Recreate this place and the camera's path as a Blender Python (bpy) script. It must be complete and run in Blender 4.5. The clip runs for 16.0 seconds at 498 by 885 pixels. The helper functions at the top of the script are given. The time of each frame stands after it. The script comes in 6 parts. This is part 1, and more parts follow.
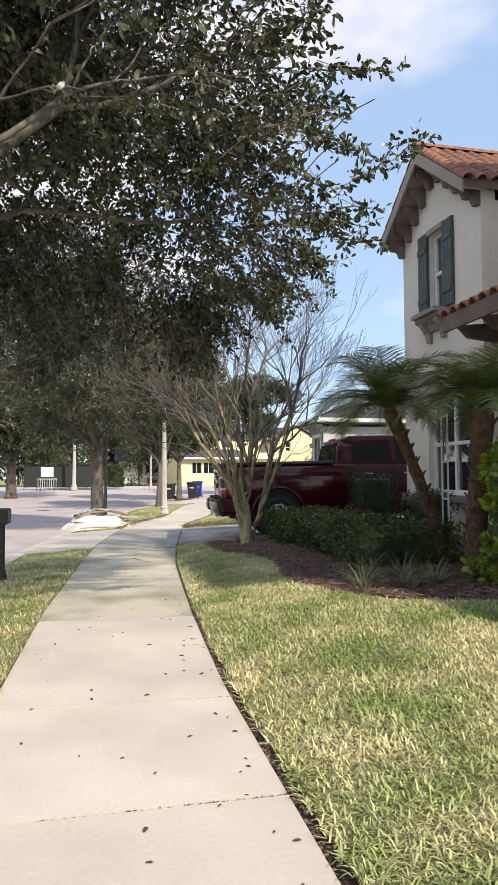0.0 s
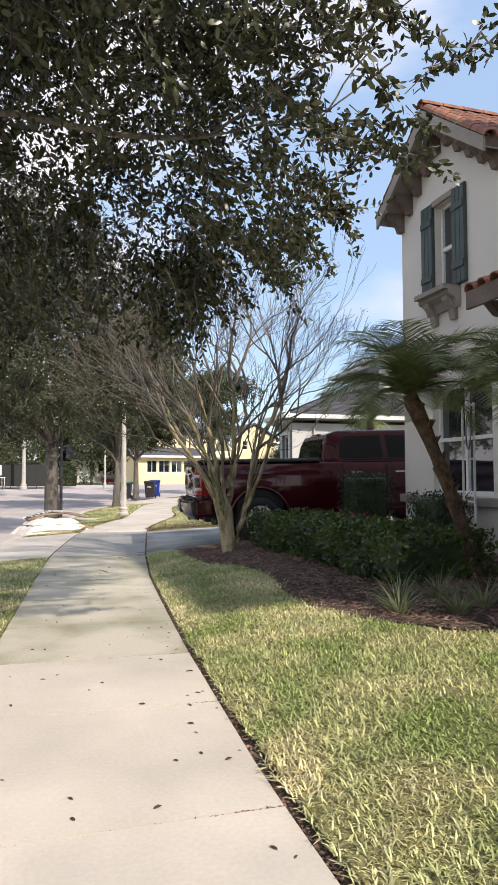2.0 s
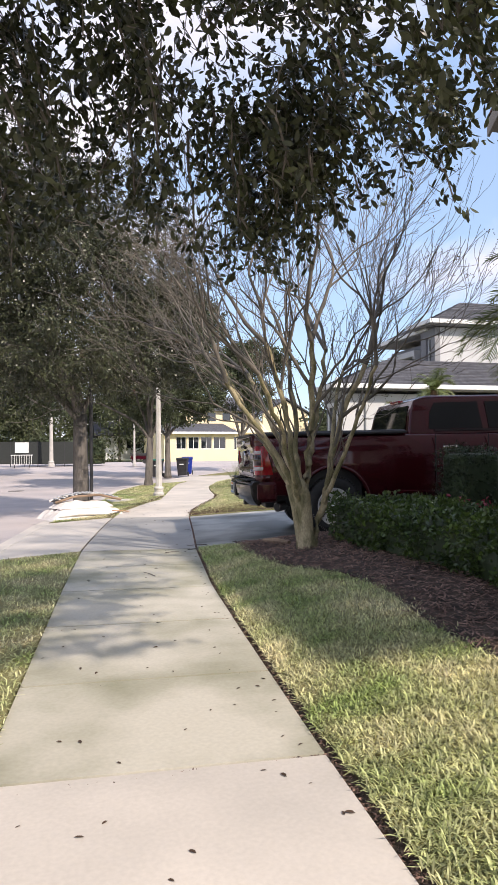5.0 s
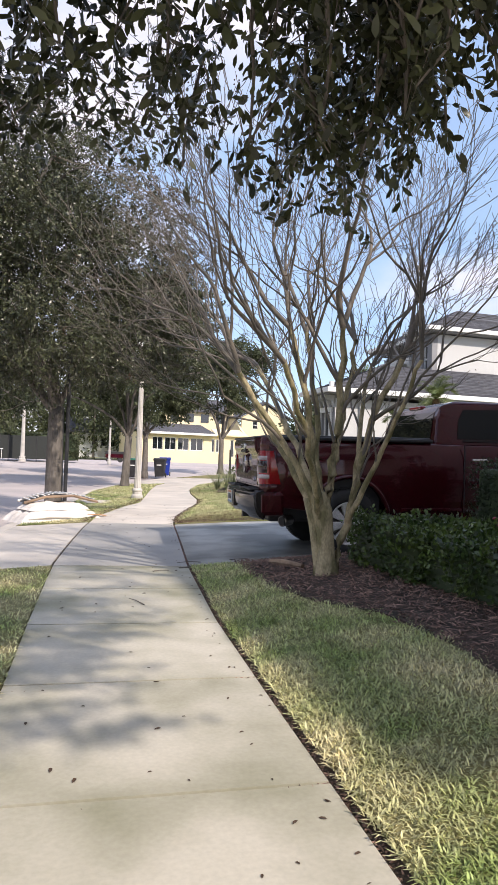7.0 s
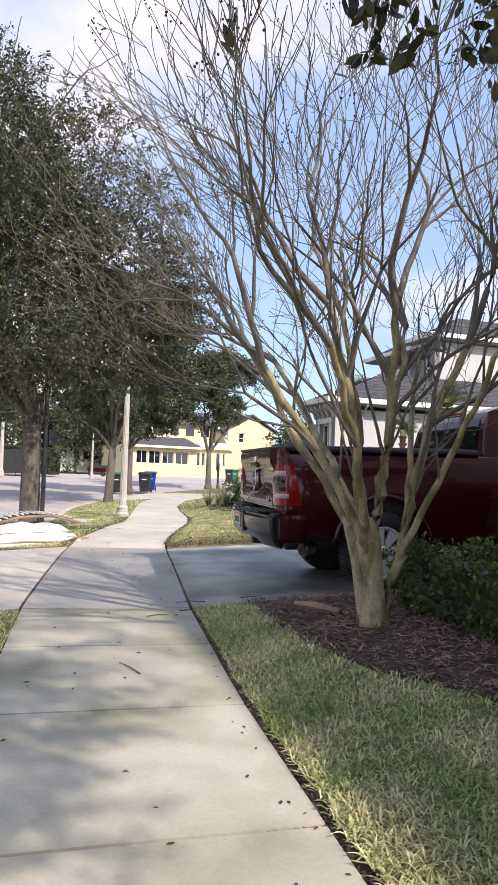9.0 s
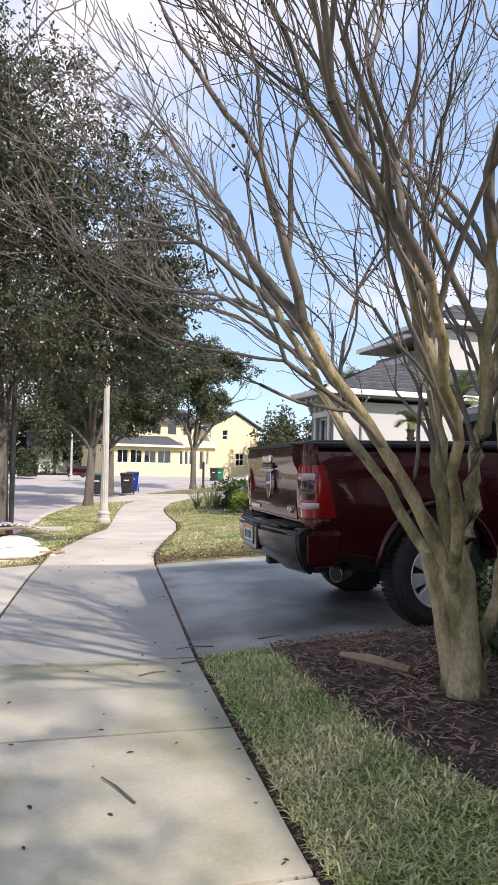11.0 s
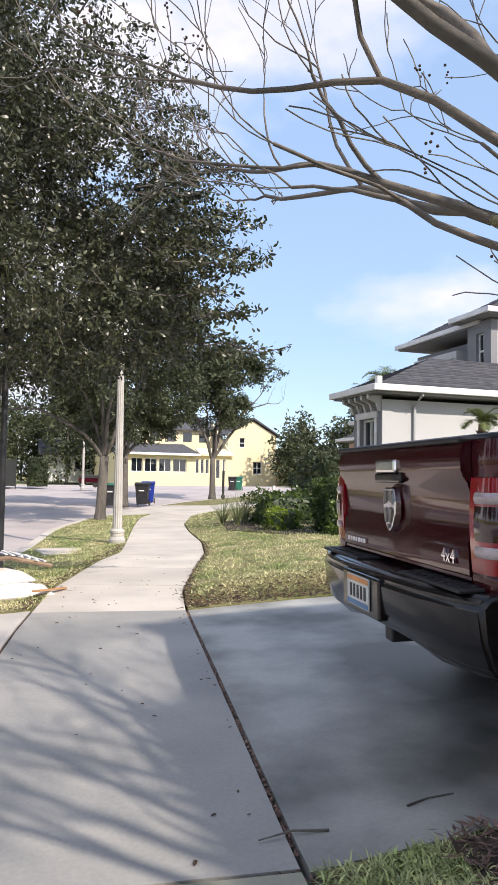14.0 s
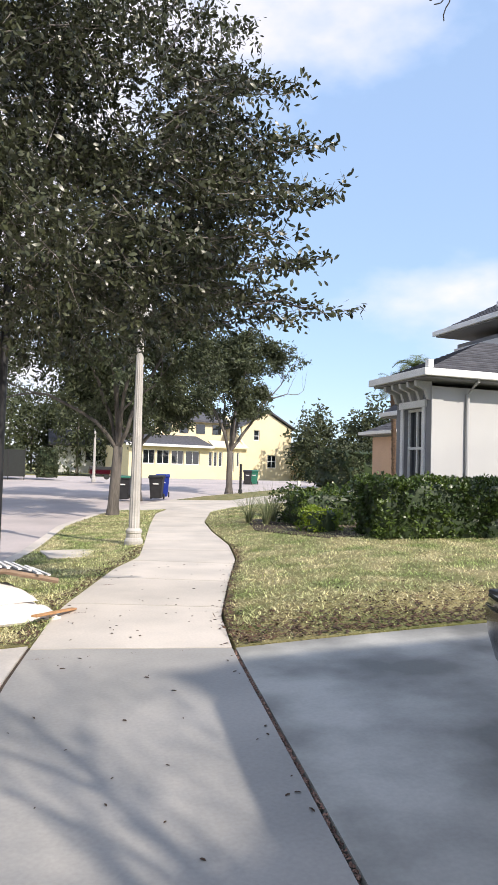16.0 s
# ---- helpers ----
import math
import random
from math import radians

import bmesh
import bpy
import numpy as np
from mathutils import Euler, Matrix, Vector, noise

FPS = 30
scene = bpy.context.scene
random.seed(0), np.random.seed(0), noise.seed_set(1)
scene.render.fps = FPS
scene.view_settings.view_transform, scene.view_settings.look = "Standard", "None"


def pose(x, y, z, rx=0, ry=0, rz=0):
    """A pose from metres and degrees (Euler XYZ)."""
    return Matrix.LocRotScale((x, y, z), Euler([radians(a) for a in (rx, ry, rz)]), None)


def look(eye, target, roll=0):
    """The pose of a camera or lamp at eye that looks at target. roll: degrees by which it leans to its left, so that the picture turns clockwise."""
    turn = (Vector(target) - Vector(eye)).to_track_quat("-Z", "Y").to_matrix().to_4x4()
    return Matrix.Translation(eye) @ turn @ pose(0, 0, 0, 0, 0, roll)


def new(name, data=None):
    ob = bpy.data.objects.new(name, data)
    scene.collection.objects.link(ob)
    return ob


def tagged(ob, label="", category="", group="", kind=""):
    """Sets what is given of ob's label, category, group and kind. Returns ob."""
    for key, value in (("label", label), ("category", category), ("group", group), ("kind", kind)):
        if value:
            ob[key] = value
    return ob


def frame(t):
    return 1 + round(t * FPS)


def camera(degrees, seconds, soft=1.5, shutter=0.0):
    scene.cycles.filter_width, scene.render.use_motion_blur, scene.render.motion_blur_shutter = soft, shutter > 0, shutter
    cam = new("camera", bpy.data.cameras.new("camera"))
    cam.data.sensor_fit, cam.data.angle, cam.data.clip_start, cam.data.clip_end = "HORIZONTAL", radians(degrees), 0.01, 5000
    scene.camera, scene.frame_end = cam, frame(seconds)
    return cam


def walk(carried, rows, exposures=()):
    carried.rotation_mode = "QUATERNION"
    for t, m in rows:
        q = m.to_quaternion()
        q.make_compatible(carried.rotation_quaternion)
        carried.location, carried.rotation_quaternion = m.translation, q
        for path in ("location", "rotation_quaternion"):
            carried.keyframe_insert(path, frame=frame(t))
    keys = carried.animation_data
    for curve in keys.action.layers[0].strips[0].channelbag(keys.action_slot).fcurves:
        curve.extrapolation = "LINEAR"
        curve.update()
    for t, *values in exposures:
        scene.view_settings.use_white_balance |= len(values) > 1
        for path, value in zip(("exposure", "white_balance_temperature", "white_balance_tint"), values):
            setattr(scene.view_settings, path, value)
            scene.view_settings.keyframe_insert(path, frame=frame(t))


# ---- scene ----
cam = camera(40.3, 16.0)
PATH = [
    (0, (-0.719, 0.406, 1.39), (-0.274, 2.353, 1.492), -0.3),
    (0.5, (-0.691, 0.82, 1.373), (-0.237, 2.765, 1.48), -0.3),
    (1, (-0.753, 1.195, 1.371), (-0.281, 3.136, 1.474), -0.3),
    (1.5, (-0.764, 1.582, 1.359), (-0.24, 3.509, 1.46), -0.2),
    (2, (-0.854, 1.945, 1.392), (-0.274, 3.857, 1.49), -0.2),
    (2.5, (-0.838, 2.323, 1.363), (-0.2, 4.216, 1.468), -0.1),
    (3, (-0.851, 2.702, 1.396), (-0.189, 4.586, 1.502), -0.2),
    (3.5, (-0.882, 3.102, 1.383), (-0.225, 4.988, 1.489), 0.0),
    (4, (-0.861, 3.498, 1.417), (-0.243, 5.399, 1.501), -0.2),
    (4.5, (-0.917, 3.88, 1.433), (-0.356, 5.799, 1.487), -0.5),
    (5, (-0.861, 4.328, 1.389), (-0.353, 6.262, 1.418), -0.5),
    (7.5, (-0.907, 6.149, 1.401), (-0.317, 8.059, 1.447), 2.3),
    (8, (-0.915, 6.558, 1.418), (-0.327, 8.468, 1.482), 1.9),
    (8.5, (-0.846, 6.981, 1.397), (-0.238, 8.884, 1.478), 2.1),
    (11, (-0.52, 9.066, 1.442), (0.159, 10.946, 1.518), 1.0),
    (11.5, (-0.447, 9.553, 1.453), (0.228, 11.434, 1.545), 1.3),
    (12, (-0.348, 9.989, 1.45), (0.327, 11.869, 1.552), 1.5),
    (12.5, (-0.331, 10.43, 1.446), (0.312, 12.32, 1.558), 1.1),
    (13, (-0.223, 10.847, 1.427), (0.408, 12.742, 1.544), 0.9),
    (13.5, (-0.182, 11.284, 1.454), (0.45, 13.178, 1.565), 0.9),
    (14, (-0.155, 11.698, 1.466), (0.487, 13.589, 1.566), 0.8),
    (14.5, (-0.082, 12.189, 1.473), (0.56, 14.081, 1.564), 0.8),
    (15, (-0.101, 12.63, 1.461), (0.528, 14.526, 1.549), 0.9),
    (15.5, (-0.039, 13.093, 1.468), (0.576, 14.994, 1.551), 1.3),
    (16, (-0.039, 13.571, 1.474), (0.576, 15.472, 1.554), 1.6),
]
walk(cam, [(t, look(eye, target, roll)) for t, eye, target, roll in PATH],
     exposures=((0, 0.35, 7000, 12), (3, 0.36, 6950, 14), (5, 0.38, 6750, 16), (8, 0.38, 6700, 16), (12, 0.38, 6700, 15), (16, 0.38, 6650, 13)))

# ---- world, sun ----
SUN_EL, SUN_AZ = radians(40), math.atan2(0.43, -0.903)      # sun stands towards +x, -y
sun_dir = Vector((math.sin(SUN_AZ) * math.cos(SUN_EL), math.cos(SUN_AZ) * math.cos(SUN_EL), math.sin(SUN_EL)))
world = bpy.data.worlds.new("sky")
scene.world = world
world.use_nodes = True
wn, wl = world.node_tree.nodes, world.node_tree.links
wn.clear()
w_out = wn.new("ShaderNodeOutputWorld")
w_sky = wn.new("ShaderNodeTexSky")
w_sky.sky_type, w_sky.sun_disc = "NISHITA", False
w_sky.sun_elevation, w_sky.sun_rotation = SUN_EL, SUN_AZ
w_sky.air_density, w_sky.dust_density, w_sky.ozone_density = 1.0, 0.4, 2.0

w_bg = wn.new("ShaderNodeBackground")
w_bg.inputs["Strength"].default_value = 0.15
w_cl = wn.new("ShaderNodeBackground")
w_cl.inputs["Strength"].default_value = 1.0
w_mix = wn.new("ShaderNodeMixShader")
w_tc = wn.new("ShaderNodeTexCoord")
w_map = wn.new("ShaderNodeMapping")
w_map.inputs["Scale"].default_value = (1.0, 1.0, 1.9)
w_map.inputs["Location"].default_value = (0.35, 0.1, 0.2)
w_noise = wn.new("ShaderNodeTexNoise")
w_noise.inputs["Scale"].default_value = 2.1
w_noise.inputs["Detail"].default_value = 7
w_noise.inputs["Roughness"].default_value = 0.5
w_ramp = wn.new("ShaderNodeValToRGB")
w_ramp.color_ramp.elements[0].position, w_ramp.color_ramp.elements[1].position = 0.43, 0.60
w_ramp.color_ramp.elements[0].color = (0.55, 0.55, 0.55, 1)
w_tint = wn.new("ShaderNodeValToRGB")          # thin haze is blue, thick cloud white
w_tint.color_ramp.elements[0].position, w_tint.color_ramp.elements[1].position = 0.44, 0.57
w_tint.color_ramp.elements[0].color, w_tint.color_ramp.elements[1].color = (0.46, 0.67, 1.0, 1), (0.82, 0.82, 0.92, 1)
wl.new(w_tc.outputs["Generated"], w_map.inputs["Vector"])
wl.new(w_map.outputs["Vector"], w_noise.inputs["Vector"])
wl.new(w_noise.outputs["Fac"], w_ramp.inputs["Fac"])
wl.new(w_ramp.outputs["Color"], w_mix.inputs["Fac"])
wl.new(w_noise.outputs["Fac"], w_tint.inputs["Fac"])
wl.new(w_tint.outputs["Color"], w_cl.inputs["Color"])
wl.new(w_sky.outputs["Color"], w_bg.inputs["Color"])
wl.new(w_bg.outputs["Background"], w_mix.inputs[1])
wl.new(w_cl.outputs["Background"], w_mix.inputs[2])
wl.new(w_mix.outputs["Shader"], w_out.inputs["Surface"])

sun = new("sun", bpy.data.lights.new("sun", "SUN"))
sun.data.energy, sun.data.angle, sun.data.color = 4.0, radians(1.1), (1.0, 0.93, 0.82)
sun.matrix_world = look((0, 0, 40), Vector((0, 0, 40)) - sun_dir)


# ---- materials ----
def mat(name, col, rough=0.7, metal=0.0, col2=None, scale=6.0, fine=60.0, bump=0.15, detail=4.0, spec=0.5, coat=0.0,
        island=0.0, objrand=0.0, stretch=(1, 1, 1), trans=0.0, contrast=(0.35, 0.65), dist=0.01, grain=0.14):
    """A surface with broad mottling, fine grain and relief."""
    m = bpy.data.materials.new(name)
    m.use_nodes = True
    nt = m.node_tree
    b = nt.nodes["Principled BSDF"]
    b.inputs["Roughness"].default_value, b.inputs["Metallic"].default_value = rough, metal
    b.inputs["Specular IOR Level"].default_value, b.inputs["Coat Weight"].default_value = spec, coat
    b.inputs["Coat Roughness"].default_value = 0.04
    if col2 is None:
        col2 = tuple(c * 0.8 for c in col)
    tc = nt.nodes.new("ShaderNodeTexCoord")
    mp = nt.nodes.new("ShaderNodeMapping")
    mp.inputs["Scale"].default_value = stretch
    nt.links.new(tc.outputs["Object"], mp.inputs["Vector"])
    n1 = nt.nodes.new("ShaderNodeTexNoise")
    n1.inputs["Scale"].default_value, n1.inputs["Detail"].default_value = scale, detail
    nt.links.new(mp.outputs["Vector"], n1.inputs["Vector"])
    n2 = nt.nodes.new("ShaderNodeTexNoise")
    n2.inputs["Scale"].default_value, n2.inputs["Detail"].default_value = fine, 3
    nt.links.new(mp.outputs["Vector"], n2.inputs["Vector"])
    r1 = nt.nodes.new("ShaderNodeMapRange")
    r1.inputs["From Min"].default_value, r1.inputs["From Max"].default_value = contrast
    nt.links.new(n1.outputs["Fac"], r1.inputs["Value"])
    mx = nt.nodes.new("ShaderNodeMix")
    mx.data_type = "RGBA"
    mx.inputs["A"].default_value, mx.inputs["B"].default_value = (*col, 1), (*col2, 1)
    nt.links.new(r1.outputs["Result"], mx.inputs["Factor"])
    hv = nt.nodes.new("ShaderNodeHueSaturation")
    nt.links.new(mx.outputs["Result"], hv.inputs["Color"])
    val = nt.nodes.new("ShaderNodeMapRange")
    val.inputs["To Min"].default_value, val.inputs["To Max"].default_value = 1 - grain, 1 + grain
    val.inputs["From Min"].default_value, val.inputs["From Max"].default_value = 0.3, 0.7
    nt.links.new(n2.outputs["Fac"], val.inputs["Value"])
    last = val.outputs["Result"]
    if island or objrand:
        src = nt.nodes.new("ShaderNodeNewGeometry") if island else nt.nodes.new("ShaderNodeObjectInfo")
        out = src.outputs["Random Per Island"] if island else src.outputs["Random"]
        k = island or objrand
        mr = nt.nodes.new("ShaderNodeMapRange")
        mr.inputs["To Min"].default_value, mr.inputs["To Max"].default_value = 1 - k, 1 + k
        nt.links.new(out, mr.inputs["Value"])
        mul = nt.nodes.new("ShaderNodeMath")
        mul.operation = "MULTIPLY"
        nt.links.new(last, mul.inputs[0])
        nt.links.new(mr.outputs["Result"], mul.inputs[1])
        last = mul.outputs["Value"]
    nt.links.new(last, hv.inputs["Value"])
    nt.links.new(hv.outputs["Color"], b.inputs["Base Color"])
    if bump:
        bp = nt.nodes.new("ShaderNodeBump")
        bp.inputs["Strength"].default_value, bp.inputs["Distance"].default_value = bump, dist
        nt.links.new(n2.outputs["Fac"], bp.inputs["Height"])
        nt.links.new(bp.outputs["Normal"], b.inputs["Normal"])
    if trans:
        tr = nt.nodes.new("ShaderNodeBsdfTranslucent")
        nt.links.new(hv.outputs["Color"], tr.inputs["Color"])
        ms = nt.nodes.new("ShaderNodeMixShader")
        ms.inputs["Fac"].default_value = trans
        nt.links.new(b.outputs["BSDF"], ms.inputs[1])
        nt.links.new(tr.outputs["BSDF"], ms.inputs[2])
        nt.links.new(ms.outputs["Shader"], nt.nodes["Material Output"].inputs["Surface"])
    return m


M = dict(
    concrete=mat("concrete", (0.62, 0.56, 0.49), 0.85, col2=(0.48, 0.44, 0.39), scale=0.9, fine=45, bump=0.03, grain=0.05, objrand=0.05),
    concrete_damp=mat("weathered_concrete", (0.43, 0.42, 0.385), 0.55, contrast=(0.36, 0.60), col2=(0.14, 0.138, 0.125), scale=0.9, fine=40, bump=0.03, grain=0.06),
    # the walk's concrete in a greyer tone: house shade over the crossing, put into colour
    concrete_shade=mat("shade_grey_concrete", (0.42, 0.40, 0.37), 0.7, col2=(0.29, 0.285, 0.27), scale=0.7, fine=42, bump=0.03, grain=0.06, objrand=0.05),
    alloy=mat("polished_alloy", (0.80, 0.79, 0.78), 0.28, metal=0.35, col2=(0.7, 0.7, 0.7), bump=0.02),
    concrete_mossy=mat("algae_stained_concrete", (0.52, 0.485, 0.40), 0.8, col2=(0.24, 0.235, 0.155), scale=1.1, contrast=(0.40, 0.72), fine=40, bump=0.03, grain=0.06, objrand=0.06),
    asphalt=mat("pale_asphalt", (0.50, 0.44, 0.42), 0.85, col2=(0.40, 0.36, 0.35), scale=0.5, fine=90, bump=0.15),
    soil=mat("soil", (0.09, 0.062, 0.045), 0.95, col2=(0.03, 0.022, 0.016), scale=5, fine=50, bump=0.8, dist=0.03),
    turf=mat("turf_base", (0.14, 0.15, 0.05), 0.95, col2=(0.28, 0.24, 0.11), scale=1.6, fine=35, bump=0.9, dist=0.04),
    grass=mat("grass_blade", (0.33, 0.41, 0.14), 0.5, col2=(0.75, 0.68, 0.41), scale=1.6, fine=24, bump=0, island=0.55, grain=0.25, trans=0.3),
    far_grass=mat("far_turf", (0.22, 0.24, 0.08), 0.95, col2=(0.38, 0.34, 0.15), scale=0.8, fine=22, bump=1.0, dist=0.06),
    mulch=mat("mulch_chip", (0.28, 0.175, 0.135), 0.9, col2=(0.11, 0.065, 0.052), scale=8, fine=60, bump=0.4, island=0.5),
    leaf=mat("oak_leaf", (0.042, 0.049, 0.022), 0.36, col2=(0.080, 0.088, 0.043), scale=1.5, fine=5, bump=0, island=0.5, trans=0.16),
    leaf_far=mat("far_oak_leaf", (0.05, 0.065, 0.03), 0.6, col2=(0.085, 0.10, 0.045), scale=0.6, fine=3, bump=0, island=0.4, trans=0.2),
    hedge_leaf=mat("hedge_leaf", (0.035, 0.065, 0.018), 0.35, col2=(0.10, 0.15, 0.03), scale=2, fine=6, bump=0, island=0.5, trans=0.2),
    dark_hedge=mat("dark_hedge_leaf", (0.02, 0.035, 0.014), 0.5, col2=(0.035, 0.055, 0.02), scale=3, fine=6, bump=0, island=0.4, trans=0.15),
    palm_leaf=mat("palm_leaflet", (0.12, 0.17, 0.055), 0.4, col2=(0.20, 0.23, 0.09), scale=2, fine=6, bump=0, island=0.3, trans=0.3),
    lime_leaf=mat("lime_leaf", (0.28, 0.36, 0.03), 0.4, col2=(0.12, 0.2, 0.03), scale=3, fine=6, bump=0, island=0.4, trans=0.35),
    blade_grey=mat("liriope_blade", (0.16, 0.20, 0.09), 0.45, col2=(0.30, 0.31, 0.17), scale=3, fine=8, bump=0, island=0.4, trans=0.25),
    red_flower=mat("pink_petal", (0.35, 0.05, 0.08), 0.5, island=0.3, trans=0.3, bump=0),
    bark=mat("oak_bark", (0.17, 0.15, 0.13), 0.9, col2=(0.09, 0.08, 0.07), scale=5, fine=30, bump=0.9, dist=0.03, stretch=(1, 1, 0.25)),
    crape=mat("smooth_myrtle_bark", (0.40, 0.33, 0.20), 0.7, col2=(0.17, 0.15, 0.07), scale=7.0, fine=70, bump=0.8, contrast=(0.42, 0.58), grain=0.25, stretch=(1, 1, 0.45), dist=0.01),
    stem=mat("grey_stem", (0.19, 0.16, 0.13), 0.7, col2=(0.10, 0.09, 0.075), scale=4, fine=25, bump=0.3),
    twig=mat("grey_twig", (0.20, 0.175, 0.155), 0.8, col2=(0.12, 0.10, 0.09), scale=3, fine=20, bump=0.2),
    palm_bark=mat("palm_fibre", (0.16, 0.10, 0.06), 0.95, col2=(0.07, 0.045, 0.03), scale=12, fine=50, bump=0.9, dist=0.03),
    stucco=mat("cream_stucco", (0.74, 0.70, 0.63), 0.9, col2=(0.66, 0.62, 0.55), scale=0.8, fine=70, bump=0.35, dist=0.008),
    stucco_trim=mat("taupe_trim", (0.33, 0.29, 0.25), 0.85, col2=(0.27, 0.24, 0.21), scale=2, fine=60, bump=0.25),
    brown_trim=mat("brown_fascia", (0.20, 0.15, 0.12), 0.7, col2=(0.14, 0.10, 0.085), scale=2, fine=30, bump=0.15),
    shutter=mat("green_grey_shutter", (0.062, 0.085, 0.078), 0.55, col2=(0.045, 0.062, 0.058), scale=3, fine=30, bump=0.1),
    tile=mat("terracotta_tile", (0.34, 0.15, 0.09), 0.85, col2=(0.19, 0.09, 0.065), scale=6, fine=40, bump=0.3, objrand=0.25),
    grey_stucco=mat("pale_grey_stucco", (0.56, 0.56, 0.55), 0.9, col2=(0.50, 0.50, 0.50), scale=0.7, fine=60, bump=0.25, dist=0.008),
    # pale grey stucco darkened: shade of street-facing walls and soffits is in the colour
    grey_shade_side=mat("shade_side_grey_stucco", (0.27, 0.27, 0.28), 0.9, col2=(0.23, 0.23, 0.24), scale=1, fine=60, bump=0.25),
    white=mat("white_paint", (0.80, 0.80, 0.79), 0.5, col2=(0.72, 0.72, 0.70), scale=2, fine=40, bump=0.05),
    shingle=mat("grey_shingle", (0.085, 0.085, 0.095), 0.9, col2=(0.05, 0.05, 0.058), scale=4, fine=60, bump=0.5, objrand=0.25),
    yellow=mat("pale_yellow_stucco", (0.84, 0.72, 0.48), 0.9, col2=(0.79, 0.67, 0.44), scale=0.6, fine=40, bump=0.15),
    peach=mat("peach_stucco", (0.62, 0.42, 0.30), 0.9, col2=(0.55, 0.37, 0.27), scale=0.6, fine=40, bump=0.15),
    black=mat("black_plastic", (0.018, 0.018, 0.02), 0.5, col2=(0.03, 0.03, 0.032), scale=4, fine=50, bump=0.1),
    rubber=mat("tyre_rubber", (0.016, 0.016, 0.017), 0.75, col2=(0.028, 0.027, 0.026), scale=8, fine=60, bump=0.3),
    blue=mat("blue_plastic", (0.012, 0.04, 0.33), 0.45, bump=0.05),
    green_lid=mat("green_plastic", (0.03, 0.20, 0.13), 0.45, bump=0.05),
    post=mat("concrete_post", (0.55, 0.52, 0.48), 0.8, col2=(0.44, 0.42, 0.39), scale=3, fine=60, bump=0.25),
    paint=mat("dark_red_metallic_paint", (0.058, 0.0012, 0.006), 0.26, metal=0.3, col2=(0.05, 0.0011, 0.005), scale=2, fine=300, bump=0.0, coat=0.8, spec=0.3),
    chrome=mat("chrome", (0.80, 0.80, 0.82), 0.12, metal=1.0, col2=(0.74, 0.74, 0.76), bump=0.0),
    steel=mat("dull_steel", (0.35, 0.34, 0.33), 0.4, metal=1.0, col2=(0.22, 0.2, 0.19), bump=0.1),
    black_gloss=mat("black_trim", (0.010, 0.008, 0.009), 0.22, col2=(0.014, 0.012, 0.013), bump=0.0, coat=0.4, spec=0.35),
    tail_red=mat("red_lens", (0.34, 0.004, 0.010), 0.12, col2=(0.26, 0.004, 0.008), bump=0, coat=1.0),
    tail_dark=mat("smoked_red_lens", (0.03, 0.002, 0.003), 0.1, col2=(0.022, 0.002, 0.003), bump=0, coat=1.0),
    lens=mat("clear_lens", (0.55, 0.46, 0.46), 0.15, col2=(0.42, 0.34, 0.34), bump=0, coat=1.0),
    wood=mat("weathered_wood", (0.30, 0.21, 0.14), 0.85, col2=(0.18, 0.12, 0.08), scale=6, fine=40, bump=0.4, stretch=(0.3, 1, 1)),
    orange=mat("orange_slat", (0.50, 0.27, 0.12), 0.7, bump=0.1),
    cloth=mat("white_ticking", (0.78, 0.73, 0.68), 0.9, col2=(0.66, 0.60, 0.55), scale=3, fine=40, bump=0.3),
    dry_leaf=mat("dry_leaf", (0.10, 0.055, 0.03), 0.8, col2=(0.05, 0.03, 0.02), scale=4, fine=20, bump=0, island=0.5),
    dark_fence=mat("dark_fence", (0.02, 0.024, 0.022), 0.7, bump=0.1),
    plate_white=mat("plate_white", (0.72, 0.72, 0.68), 0.4, bump=0.0),
    plate_blue=mat("plate_blue", (0.08, 0.22, 0.42), 0.4, bump=0.0),
    plate_orange=mat("plate_orange", (0.75, 0.30, 0.08), 0.4, bump=0.0),
    interior=mat("dark_interior", (0.03, 0.03, 0.032), 0.8, bump=0.0),
)


def glass_mat(name, tint, rough=0.03, spec=0.9, coat=1.0):
    m = bpy.data.materials.new(name)
    m.use_nodes = True
    b = m.node_tree.nodes["Principled BSDF"]
    b.inputs["Base Color"].default_value = (*tint, 1)
    b.inputs["Roughness"].default_value = rough
    b.inputs["Specular IOR Level"].default_value = spec
    b.inputs["Coat Weight"].default_value = coat
    b.inputs["Coat Roughness"].default_value = 0.02
    return m


M["glass"] = glass_mat("dark_window_glass", (0.012, 0.016, 0.022))
M["truck_glass"] = glass_mat("tinted_car_glass", (0.006, 0.007, 0.008), spec=0.35, coat=0.0)


# ---- mesh helpers ----
def mesh_ob(name, verts, faces, material, parent=None, label="", smooth=False):
    me = bpy.data.meshes.new(name)
    me.from_pydata(verts, [], faces)
    if material:
        me.materials.append(material)
    if smooth:
        me.polygons.foreach_set("use_smooth", [True] * len(me.polygons))
    me.update()
    ob = new(name, me)
    if parent:
        ob.parent = parent
    if label:
        ob["label"] = label
    return ob


def part(name, bm, material, parent=None, label="", smooth=False):
    me = bpy.data.meshes.new(name)
    bmesh.ops.recalc_face_normals(bm, faces=bm.faces[:])
    bm.to_mesh(me)
    bm.free()
    me.materials.append(material)
    if smooth:
        me.polygons.foreach_set("use_smooth", [True] * len(me.polygons))
    ob = new(name, me)
    if parent:
        ob.parent = parent
    if label:
        ob["label"] = label
    return ob


